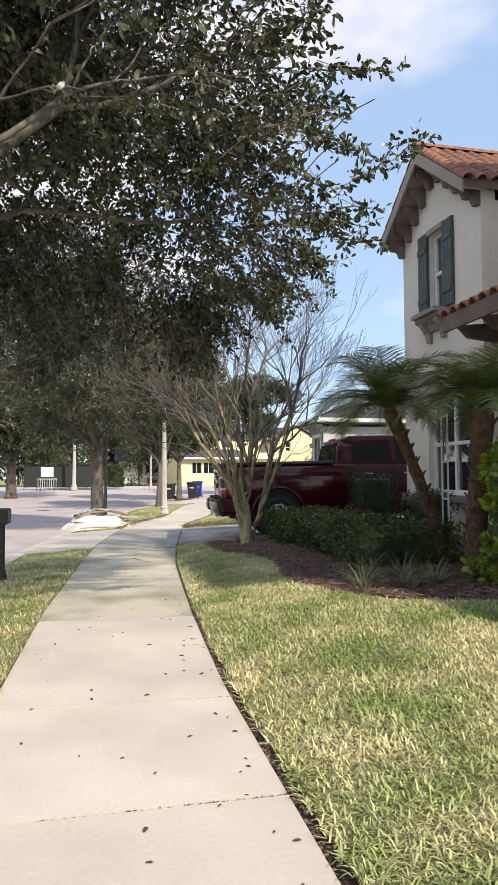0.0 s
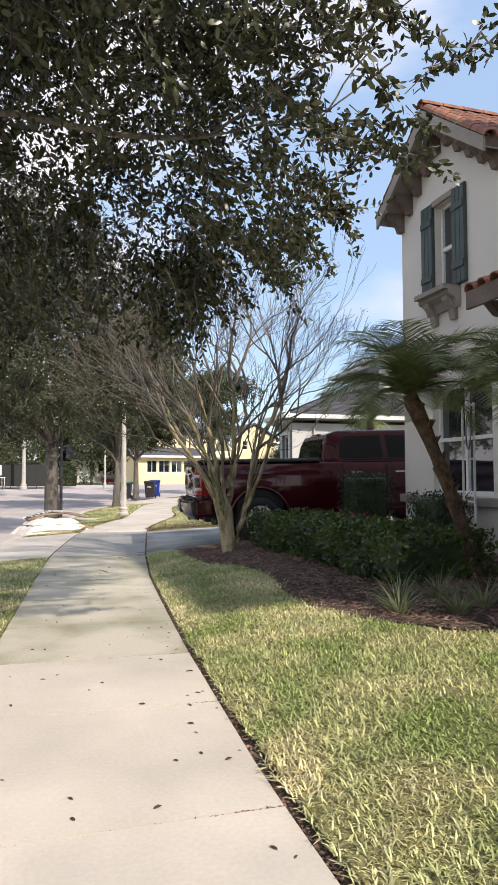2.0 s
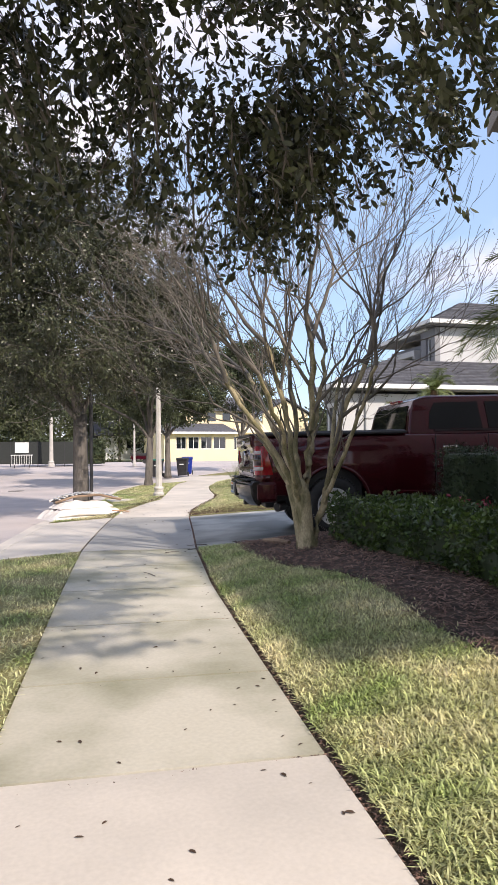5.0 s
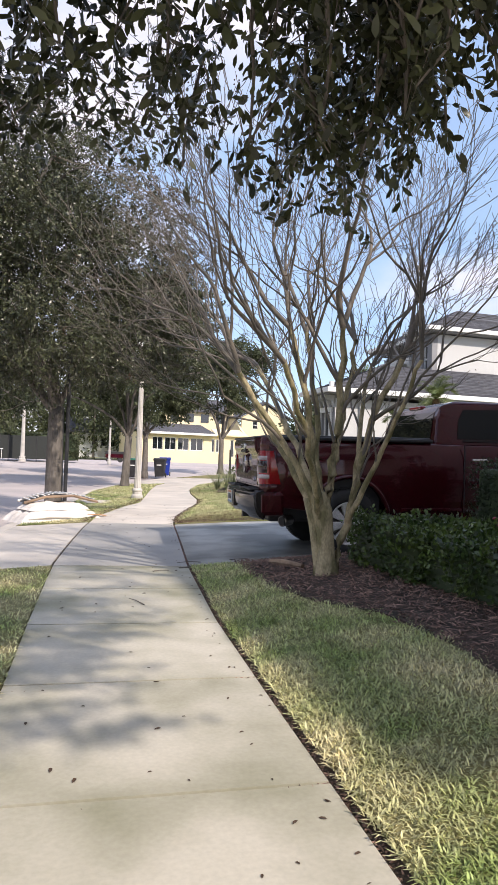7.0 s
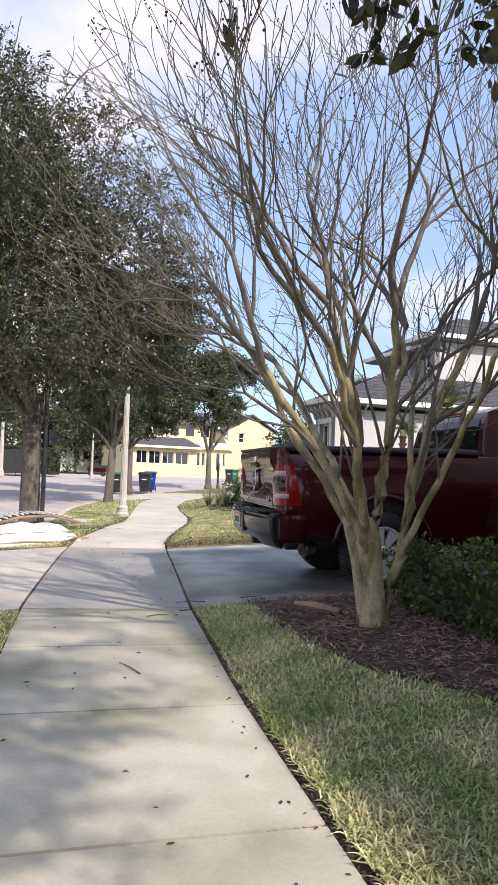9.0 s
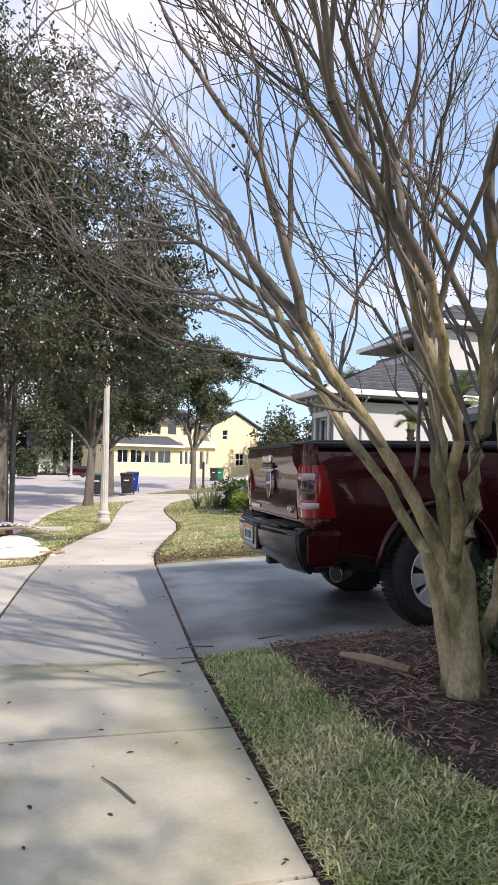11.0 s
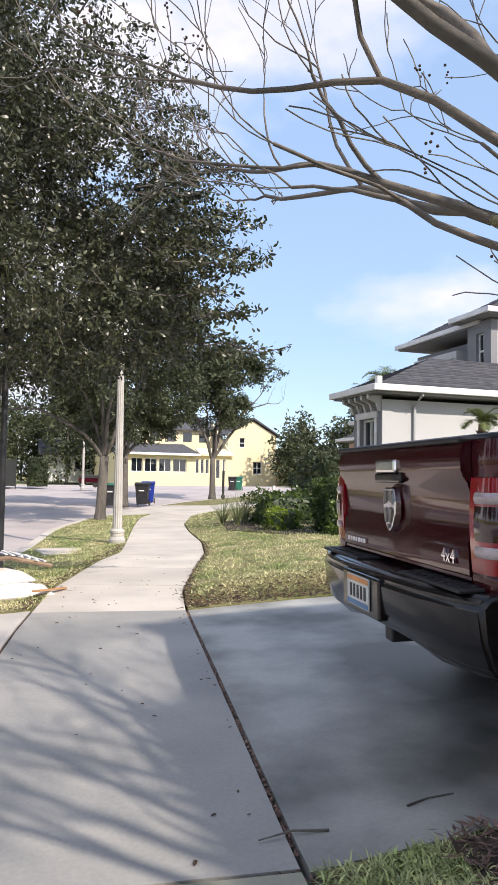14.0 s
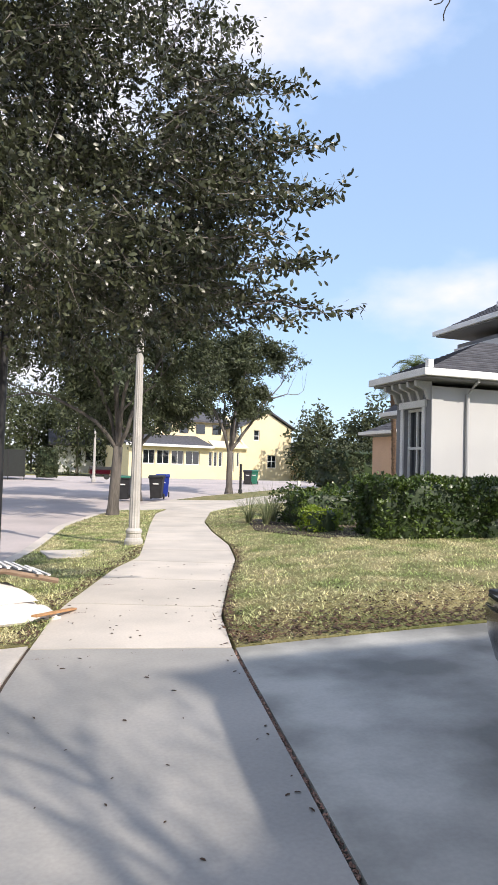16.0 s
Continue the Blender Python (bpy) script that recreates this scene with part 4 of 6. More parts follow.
# tail lamps, moulded round the corner of the bed
def corner_path(reach, off):
    """Points in plan from the tailgate edge round the corner to the flank."""
    pts = [(0.15 - off, 0.805), (0.15 - off, 0.85), (0.15 - off, 0.90)]
    pts += [(0.255 - (0.105 + off) * math.cos(radians(k * 15)), 0.90 + (0.105 + off) * math.sin(radians(k * 15))) for k in range(1, 7)]
    return pts + [(0.255 + (reach - 0.255) * k / 3, 1.005 + off) for k in (1, 2, 3)]


def wrapped(s, z0, z1, i0, i1, off, depth, lean=0.0):
    """A moulding that follows the corner path between two of its points."""
    bm = bmesh.new()
    rings = []
    for k in range(7):
        z = z0 + (z1 - z0) * k / 6
        swell_out = 0.012 * math.sin(math.pi * k / 6)
        p = corner_path(0.40 - lean * (z - 0.88), off + swell_out * (1 if lean else 0.6))[i0:i1]
        q = corner_path(0.40 - lean * (z - 0.88), off - depth)[i0:i1]
        rings.append([bm.verts.new((x, s * y, z)) for x, y in p + q[::-1]])
    n = len(rings[0])
    for a, b in zip(rings, rings[1:]):
        for j in range(n):
            bm.faces.new((a[j], a[(j + 1) % n], b[(j + 1) % n], b[j]))
    bm.faces.new(rings[0])
    bm.faces.new(rings[-1][::-1])
    bmesh.ops.recalc_face_normals(bm, faces=bm.faces[:])
    return bm


def moulded(name, bm, material, parent, label=""):
    ob = part(name, bm, material, parent, label, smooth=True)
    ob.data.set_sharp_from_angle(angle=radians(40))
    return ob


for s in (-1, 1):
    moulded("corner_panel", wrapped(s, 1.245, 1.41, 0, 9, -0.012, 0.05), M["paint"], T)
    moulded("corner_panel", wrapped(s, 0.78, 0.885, 0, 11, -0.008, 0.05), M["paint"], T)
    lamp = moulded("tail_lamp", wrapped(s, 0.87, 1.255, 0, 12, 0.0, 0.05, 0.25), M["tail_red"], T, "red tail lamp with clear bars")
    moulded("clear_bar", wrapped(s, 1.15, 1.195, 1, 8, 0.010, 0.012), M["lens"], lamp)
    moulded("clear_bar", wrapped(s, 0.935, 0.98, 1, 9, 0.010, 0.012), M["lens"], lamp)
    moulded("dark_cell", wrapped(s, 1.0, 1.14, 1, 8, 0.011, 0.012), M["tail_dark"], lamp)
# rear bumper
bp = bmesh.new()
add_prism(bp, [(0.22, 0.80), (-0.02, 0.80), (-0.06, 0.76), (-0.05, 0.62), (0.0, 0.50), (0.08, 0.46), (0.22, 0.46)], "y", -1.0, 1.0)
bmesh.ops.recalc_face_normals(bp, faces=bp.faces[:])
for y in (-0.85, -0.6, -0.3, 0.3, 0.6, 0.85):
    bmesh.ops.bisect_plane(bp, geom=bp.verts[:] + bp.edges[:] + bp.faces[:], plane_co=(0, y, 0), plane_no=(0, 1, 0))
for vv in bp.verts:
    vv.co.x += 0.13 * (abs(vv.co.y) / 1.0) ** 3 * (1 if vv.co.x < 0.2 else 0)
    if abs(vv.co.y) < 0.45 and vv.co.z < 0.6:
        vv.co.z += 0.04
bmesh.ops.bevel(bp, geom=[e for e in bp.edges if len(e.link_faces) == 2 and e.calc_face_angle(0) > 0.5], offset=0.02, segments=3, affect="EDGES")
bumper = part("rear_bumper", bp, M["black_gloss"], T, "dark glossy rear bumper with black step pads", smooth=True)
bumper.data.set_sharp_from_angle(angle=radians(45))
for a, b in ((-0.9, -0.28), (0.28, 0.9)):
    pad = part("step_pad", box(0.03, 0.21, a, b, 0.797, 0.815, 0.008), M["black"], bumper)
    for i in range(8):
        for j in range(2):
            part("grip_stud", box(0.06 + j * 0.07, 0.09 + j * 0.07, a + 0.05 + i * 0.07, a + 0.08 + i * 0.07, 0.813, 0.82, 0.002), M["black"], pad)
for s in (-1, 1):
    part("bumper_end", box(0.12, 0.46, min(s * 0.9, s * 1.004), max(s * 0.9, s * 1.004), 0.50, 0.79, 0.05), M["paint"], bumper)
part("plate_recess", box(-0.066, 0.02, -0.26, 0.26, 0.57, 0.77, 0.012), M["black_gloss"], bumper)
plate = part("licence_plate", box(-0.078, -0.068, -0.155, 0.155, 0.60, 0.755, 0.003), M["plate_white"], bumper, "white number plate shaded with orange and blue")
part("plate_band", box(-0.080, -0.077, -0.15, 0.15, 0.725, 0.75), M["plate_orange"], plate)
part("plate_band", box(-0.080, -0.077, -0.15, 0.15, 0.605, 0.63), M["plate_blue"], plate)
for k in range(5):
    part("plate_bar", box(-0.081, -0.077, -0.12 + k * 0.05, -0.095 + k * 0.05, 0.645, 0.71), M["black"], plate)
part("tow_hitch", box(0.10, 0.4, -0.05, 0.05, 0.42, 0.50, 0.012), M["black"], T, "black square tow receiver")
part("hitch_bracket", box(0.2, 0.34, -0.36, 0.36, 0.44, 0.50, 0.015), M["black"], T)
ex = bmesh.new()
add_lathe(ex, [(0.05, 0.02), (0.064, 0.0), (0.066, 0.02), (0.064, 0.16), (0.05, 0.16)], 20, pose(0.48, -0.76, 0.42, 0, 84, 32))
part("exhaust_tip", ex, M["steel"], T, "round steel exhaust tip", smooth=True)
# flat black disc painted in for the dark inside of the pipe
part("exhaust_bore", (lambda b: (add_lathe(b, [(0.052, 0.0), (0.052, 0.012)], 16, pose(0.481, -0.759, 0.42, 0, 84, 32)), b)[1])(bmesh.new()), M["black"], T)


def wheel(name, x, s):
    w = new(name)
    w.parent = T
    w.matrix_basis = pose(x, s * 0.86, WR + 0.005, 90 if s > 0 else -90, 0, 0) @ pose(0, 0, 0, 180, 0, 0)
    bm = bmesh.new()
    add_lathe(bm, [(0.255, -0.13), (0.30, -0.145), (0.37, -0.14), (0.40, -0.115), (0.41, -0.06), (0.41, 0.06), (0.40, 0.115), (0.37, 0.14), (0.30, 0.145), (0.255, 0.13), (0.25, 0.05), (0.25, -0.05)], 40)
    tyre = part("tyre", bm, M["rubber"], w, "black all-terrain tyre with white sidewall marks", smooth=True)
    for k in range(60):
        a = k * math.tau / 60
        q = box(-0.012, 0.012, -0.008, 0.012, -0.11, 0.11, 0, pose(0.41 * math.cos(a), 0.41 * math.sin(a), 0, 0, 0, math.degrees(a) - 90))
        if k == 0:
            tread = q
        else:
            me = bpy.data.meshes.new("tmp")
            q.to_mesh(me)
            tread.from_mesh(me)
            bpy.data.meshes.remove(me)
            q.free()
    part("tread", tread, M["rubber"], tyre)
    for a0 in list(range(196, 256, 5)):
        a = radians(a0)
        part("sidewall_mark", box(-0.006, 0.006, -0.010, 0.010, 0.0, 0.002, 0, pose(0.335 * math.cos(a), 0.335 * math.sin(a), 0.143, 0, 0, a0 - 90)), M["steel"], tyre)
    bm = bmesh.new()
    add_lathe(bm, [(0.22, -0.1), (0.25, -0.1), (0.255, 0.13), (0.245, 0.135), (0.225, 0.10), (0.21, 0.02), (0.20, -0.1)], 36)
    rim = part("rim", bm, M["alloy"], w, "polished eight-spoke alloy rim", smooth=True)
    part("brake_disc", (lambda b: (add_lathe(b, [(0.19, -0.02), (0.19, 0.0)], 24), b)[1])(bmesh.new()), M["steel"], w)
    for k in range(8):
        a = k * 45 + 10
        sp = prism([(-0.026, 0.05), (0.026, 0.05), (0.06, 0.235), (-0.06, 0.235)], "z", 0.06, 0.112, 0.008)
        bmesh.ops.transform(sp, verts=sp.verts[:], matrix=pose(0, 0, 0, 0, 0, a))
        part("spoke", sp, M["alloy"], rim)
    bm = bmesh.new()
    add_lathe(bm, [(0.075, 0.04), (0.075, 0.11), (0.06, 0.125), (0.0005, 0.13)], 20)
    part("hub_cap", bm, M["chrome"], rim, smooth=True)
    for k in range(8):
        a = radians(k * 45 + 32)
        bm = bmesh.new()
        add_lathe(bm, [(0.014, 0.06), (0.014, 0.115), (0.004, 0.12)], 6, Matrix.Translation((0.092 * math.cos(a), 0.092 * math.sin(a), 0)))
        part("lug_nut", bm, M["steel"], rim)


for x in (WB0, WB1):
    for s in (-1, 1):
        wheel("wheel", x, s)


# ---- trees ----
def leaf_mesh(name, spots, material, parent, rnd, size, per, spread, narrow=0.42, droop=0.3, label="", lateral=0.33, reach=1.6):
    """Leaves as folded blades in sprays about the spots: (point, direction) pairs. reach: the length of a spray, lateral: its width."""
    n = len(spots) * per
    P = np.repeat(np.array([s[0] for s in spots], float), per, 0)
    D = np.repeat(np.array([s[1] for s in spots], float), per, 0)
    t = rnd.random((n, 1))
    base = P + D * (t - 0.5) * spread * reach + rnd.normal(0, spread * lateral, (n, 3)) * (1.15 - 0.6 * t)
    a = D * 0.5 + rnd.normal(0, 1, (n, 3)) * 0.62
    a[:, 2] -= droop
    a /= np.linalg.norm(a, axis=1, keepdims=True) + 1e-9
    r = rnd.normal(0, 1, (n, 3))
    b = np.cross(a, r)
    b /= np.linalg.norm(b, axis=1, keepdims=True) + 1e-9
    c = np.cross(a, b)
    ln = size * rnd.uniform(0.65, 1.3, (n, 1))
    w = ln * narrow * 0.5
    tip = base + a * ln
    lo, hi = base + a * ln * 0.33, base + a * ln * 0.72
    v = np.stack([base, lo + b * w * 0.85 + c * w * 0.3, hi + b * w * 0.9 + c * w * 0.3, tip, hi - b * w * 0.9 + c * w * 0.3, lo - b * w * 0.85 + c * w * 0.3], 1).reshape(-1, 3)
    i = np.arange(n) * 6
    f = np.concatenate([np.stack([i + p, i + q, i + r], 1) for p, q, r in ((0, 1, 5), (1, 2, 4), (1, 4, 5), (2, 3, 4))], 0)
    me = bpy.data.meshes.new(name)
    me.vertices.add(len(v))
    me.vertices.foreach_set("co", v.ravel())
    me.loops.add(len(f) * 3)
    me.loops.foreach_set("vertex_index", f.ravel())
    me.polygons.add(len(f))
    me.polygons.foreach_set("loop_start", np.arange(len(f)) * 3)
    me.update(calc_edges=True)
    me.materials.append(material)
    ob = new(name, me)
    ob.parent = parent
    if label:
        ob["label"] = label
    return ob


def grow(rnd, start, direction, length, radius, depth, out, spread=0.55, up=0.12, wob=0.16, kids=(2, 3), shrink=0.72, pull=None, thin=0.62, first=0.8):
    """Branches as lists of points and radii, from a limb that forks again and again."""
    n = 5
    pts, rad = [Vector(start)], [radius]
    d = Vector(direction).normalized()
    for k in range(n):
        d = (d + Vector((rnd.normal(0, wob), rnd.normal(0, wob), rnd.normal(0, wob) + up * 0.4))).normalized()
        if pull is not None:
            d = (d + pull(pts[-1]) * 0.12).normalized()
        pts.append(pts[-1] + d * length / n)
        rad.append(radius * (1 - (1 - thin) * (k + 1) / n))
    out.append((pts, rad, depth))
    if depth <= 0:
        return
    m = int(rnd.integers(kids[0], kids[1] + 1))
    for k in range(m):
        at = n if k < 2 else int(rnd.integers(2, n))
        q = Vector((rnd.normal(), rnd.normal(), rnd.normal()))
        nd = (d + (q - d * q.dot(d)).normalized() * rnd.uniform(0.5, 1.1) * spread + Vector((0, 0, up))).normalized()
        grow(rnd, pts[at], nd, length * shrink * rnd.uniform(0.8, 1.15), rad[at] * (first if k == 0 else 0.66), depth - 1, out, spread, up, wob, kids, shrink, pull, thin, first)


def oak(x, y, z, height, trunk_r, fork, crown, seed, leaves, leaf, per, material, label, lean=(0, 0), spread=0.16, skirt=(), limbs=5, hollow=0.55, girth=0.55, lobes=(), bark=None, droop=0.3, depth=3, taper=False, lateral=0.33, reach=1.6, twigs=False):
    """An oak: trunk and forking limbs, and a crown of leaf sprays in lumpy shells. crown: (cx, cy, cz, rx, ry, rz) in the world."""
    rnd = np.random.default_rng(seed)
    tree = thing("oak_tree", x, y, z, 0, label, "tree", "street oaks")
    cx, cy, cz, rx, ry, rz = crown
    c = Vector((cx - x, cy - y, cz - z))
    bm = bmesh.new()
    add_tube(bm, [(0, 0, -0.15), (0, 0, 0.05), (0.01, 0.01, 0.3), (lean[0] * 0.5, lean[1] * 0.5, fork * 0.55), (lean[0], lean[1], fork)], [trunk_r * 1.5, trunk_r * 1.3, trunk_r * 1.05, trunk_r * 0.95, trunk_r * 0.85], 14)
    systems = []
    for k in range(limbs):
        out = []
        systems.append(out)
        a = k * math.tau / limbs + rnd.uniform(-0.3, 0.3)
        goal = c + Vector((math.cos(a) * rx * 0.7, math.sin(a) * ry * 0.7, rnd.uniform(-0.1, 0.55) * rz))
        s = Vector((lean[0], lean[1], fork - rnd.uniform(0, 0.25)))
        grow(rnd, s, goal - s, (goal - s).length * 0.55, trunk_r * girth, depth, out, 0.7, 0.05, 0.13, (2, 3), 0.66)
    top = c + Vector((0, 0, rz * 0.8))
    s = Vector((lean[0], lean[1], fork - 0.1))
    out = []
    systems.append(out)
    grow(rnd, s, top - s, (top - s).length * 0.55, trunk_r * 0.6, depth, out, 0.6, 0.1, 0.12, (2, 3), 0.66)
    trunk = part("trunk", bm, bark or M["bark"], tree, smooth=True)
    spots = []
    for out in systems:
        bm = bmesh.new()
        for pts, rad, dep in out:
            add_tube(bm, pts, [max(r, 0.006) for r in rad], 6 if dep > 1 else 4, cap=False)
        part("limb", bm, bark or M["bark"], tree, smooth=True)
    out = [q for sysm in systems for q in sysm]
    # lumps of foliage in the crown
    lumps = []
    for k in range(max(8, leaves // 60)):
        u = rnd.normal(0, 1, 3)
        u /= np.linalg.norm(u)
        lumps.append((u * rnd.uniform(hollow, 1.0), rnd.uniform(0.12, 0.30)))
    ends = [(p[-1], (p[-1] - p[-2]).normalized()) for p, r, d in out if d <= 1]
    while len(spots) < leaves:
        if rnd.random() < 0.3 and ends:
            p, d = ends[int(rnd.integers(len(ends)))]
            q = np.array(p) + rnd.normal(0, 0.12 * min(rx, rz), 3)
        else:
            u, s = lumps[int(rnd.integers(len(lumps)))]
            q = u + rnd.normal(0, s, 3) * 0.55
            q = np.array(c) + q * np.array([rx, ry, rz])
        e = (q - np.array(c)) / np.array([rx, ry, rz])
        if np.linalg.norm(e) > 1.12 or (e[2] < -0.82 and rnd.random() < 0.7):
            continue
        if taper and e[0] > 0.75 - 0.75 * e[2] and e[2] > 0:
            continue
        d = q - np.array(c)
        d = d / (np.linalg.norm(d) + 1e-6) + rnd.normal(0, 0.5, 3)
        d /= np.linalg.norm(d)
        spots.append((q, d))
    for lx, ly, lz, ax, ay, az, cnt in lobes:            # further lobes of the crown
        for k in range(cnt):
            u = rnd.normal(0, 1, 3)
            u *= rnd.uniform(0.15, 1.0) ** 0.6 / np.linalg.norm(u)
            q = np.array([lx - x, ly - y, lz - z]) + u * np.array([ax, ay, az])
            d = u + rnd.normal(0, 0.6, 3)
            spots.append((q, d / np.linalg.norm(d)))
    bt = bmesh.new()
    for sx, sy, sz, ln, dx, dy, dz, cnt in skirt:       # long sprigs that reach out of the crown
        p, d = np.array([sx - x, sy - y, sz - z]), np.array([dx, dy, dz], float)
        d /= np.linalg.norm(d)
        line = []
        for k in range(cnt):
            f = k / max(1, cnt - 1)
            q = p + d * ln * f + np.array([0, 0, -0.10 * ln * f * f]) + rnd.normal(0, 0.02, 3)
            line.append(tuple(q))
            e = d + rnd.normal(0, 0.35, 3)
            spots.append((q, e / np.linalg.norm(e)))
        if len(line) > 1:
            add_tube(bt, line, [0.008 * (1 - 0.7 * k / len(line)) + 0.002 for k in range(len(line))], 4, cap=False)
    if skirt:
        tagged(part("sprig_wood", bt, M["twig"], tree), kind="stuff")
    else:
        bt.free()
    leaf_mesh("crown", spots, material, tree, rnd, leaf, per, spread, droop=droop, lateral=lateral, reach=reach)
    if twigs:                                            # a thin twig through each spray
        vs, fs = [], []
        for p, d in spots:
            d = np.array(d, float)
            e = np.cross(d, rnd.normal(0, 1, 3))
            e *= 0.004 / (np.linalg.norm(e) + 1e-9)
            g = np.cross(d, e)
            p0, p1 = p - d * spread * reach * 0.65, p + d * spread * reach * 0.5
            i = len(vs)
            vs += [tuple(p0 + e), tuple(p0 - e * 0.5 + g * 0.9), tuple(p0 - e * 0.5 - g * 0.9), tuple(p1)]
            fs += [(i, i + 1, i + 3), (i + 1, i + 2, i + 3), (i + 2, i, i + 3)]
        tagged(mesh_ob("twig_mass", vs, fs, M["twig"], tree), kind="stuff")
    return tree


# the oak that overhangs the walk; its trunk stands in the verge
fringe = []
frnd = np.random.default_rng(11)
for k in range(26):           # long airy shoots on the sunny side
    fringe.append((frnd.uniform(0.2, 1.2), frnd.uniform(4.8, 7.4), frnd.uniform(3.3, 4.7), frnd.uniform(0.5, 1.0), 0.8, frnd.uniform(-0.2, 0.6), frnd.uniform(-0.1, 0.7), 7))
for k in range(80):           # hanging ends of the lower boughs
    fringe.append((frnd.uniform(-3.2, 0.8), frnd.uniform(7.6, 9.2), frnd.uniform(3.15, 3.9), frnd.uniform(0.3, 0.6), frnd.uniform(-0.5, 0.5), 0.5, -0.7, 4))
for k in range(34):
    fringe.append((frnd.uniform(0.2, 1.4), frnd.uniform(6.4, 8.6), frnd.uniform(3.2, 4.0), frnd.uniform(0.35, 0.7), 0.6, 0.4, frnd.uniform(-0.5, 0.1), 5))
for k in range(14):           # the low tongue of foliage over the walk
    fringe.append((frnd.uniform(0.1, 0.7), frnd.uniform(8.2, 8.9), frnd.uniform(3.0, 3.55), frnd.uniform(0.35, 0.6), frnd.uniform(-0.2, 0.7), 0.5, -0.55, 4))
oak(-2.15, 4.6, -0.1, 7.5, 0.19, 2.6, (-1.6, 6.0, 5.0, 2.4, 3.1, 2.1), 3, 3300, 0.068, 22, M["leaf"], "live oak in the verge, its dense dark crown overhanging the walk", spread=0.16, skirt=fringe, limbs=6, hollow=0.15, girth=0.26, lateral=0.2, reach=2.1, twigs=True,
    # the two lobes above z = 7 are unseen, added to shade walk and grass
    lobes=((-1.4, 8.0, 3.85, 2.3, 1.1, 0.65, 400), (0.5, 8.4, 3.35, 0.6, 0.6, 0.35, 75), (0.1, 6.8, 4.4, 1.2, 1.5, 0.8, 270), (-0.85, 9.0, 3.15, 0.9, 0.5, 0.3, 50), (2.6, 5.0, 7.6, 2.0, 1.9, 0.9, 330),
           (0.9, 4.2, 7.4, 1.6, 1.6, 1.0, 130), (-2.6, 8.0, 4.9, 1.6, 1.5, 1.4, 100), (-0.6, 4.6, 5.6, 1.5, 1.6, 1.2, 330)))
# the oak beyond the driveway
fr2 = [(frnd.uniform(1.0, 2.0), frnd.uniform(19.4, 22), frnd.uniform(3.0, 5.8), frnd.uniform(0.5, 1.0), 0.7, -0.3, frnd.uniform(-0.2, 0.5), 10) for k in range(60)]
oak(-0.62, 22.2, -0.1, 9, 0.2, 2.5, (-1.2, 21.8, 5.7, 3.2, 3.2, 3.6), 5, 5600, 0.075, 20, M["leaf"], "tall dark-leaved live oak behind the rubbish heap", spread=0.19, skirt=fr2, hollow=0.3, girth=0.35, lateral=0.22, reach=2.0, twigs=True,
    lobes=((-0.4, 21.5, 3.5, 2.9, 2.6, 0.8, 900), (1.4, 21.2, 4.5, 1.0, 1.0, 1.1, 230), (-3.2, 21.5, 7.7, 1.6, 1.4, 1.4, 300), (-2.0, 21.8, 8.6, 1.8, 1.8, 1.5, 360), (-4.0, 21.6, 5.2, 1.6, 1.6, 2.0, 380),
           (1.5, 21.5, 6.7, 0.9, 1.0, 1.2, 210), (0.3, 21.8, 7.9, 1.4, 1.4, 1.3, 210)), taper=True)
oak(2.55, 35.4, -0.1, 8, 0.17, 2.2, (2.7, 35.2, 5.7, 3.4, 3.2, 3.2), 8, 2000, 0.14, 24, M["leaf_far"], "forked oak on the grass island", spread=0.28, lean=(0.1, 0), hollow=0.3, girth=0.42)
oak(4.6, 43.8, 0.1, 7, 0.16, 2.4, (4.4, 44, 5.2, 3.4, 3, 2.9), 9, 1400, 0.17, 24, M["leaf_far"], "shaded oak beside the street", spread=0.32, hollow=0.3)
oak(10.2, 48.5, 0.26, 7, 0.17, 2.2, (10.9, 48.5, 6.4, 3.3, 3.0, 2.5), 12, 1500, 0.17, 24, M["leaf_far"], "round-crowned oak beside a dark post", spread=0.32, hollow=0.3)
oak(-6.2, 49.0, 0.1, 9, 0.35, 2.6, (-5.5, 48, 6.0, 5.4, 4.5, 4.2), 14, 2400, 0.2, 24, M["leaf_far"], "broad oak across the street", spread=0.4, hollow=0.3)
oak(-10.5, 36.0, -0.1, 9, 0.3, 2.6, (-10, 36, 6.2, 5, 4.5, 4.2), 15, 1700, 0.2, 24, M["leaf_far"], "large oak across the street", spread=0.4, hollow=0.3)

# distant wood: many crowns
back_rnd = np.random.default_rng(21)
spots = []
wood_bm = bmesh.new()
for k in range(56):
    q = k / 55
    wx, wy = -42 + 100 * q + back_rnd.uniform(-1, 1), 98 - 20 * q + back_rnd.uniform(-4, 10)
    if 12 < wx < 27:
        wy += 15
    elif wx >= 27:
        wy -= 10
    hh = back_rnd.uniform(6.5, 9.5) if wx > 12 else back_rnd.uniform(10, 14)
    add_tube(wood_bm, [(wx, wy, 0.5), (wx, wy, hh * 0.6)], [0.14, 0.08], 6)
    for j in range(260):
        u = back_rnd.normal(0, 1, 3)
        u /= np.linalg.norm(u)
        u *= back_rnd.uniform(0.4, 1.0)
        spots.append((np.array([wx, wy, hh * 0.52]) + u * np.array([3.0, 2.6, hh * 0.5]), u))
far_wood = leaf_mesh("far_wood", spots, M["leaf_far"], None, back_rnd, 0.42, 11, 0.75)
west = []
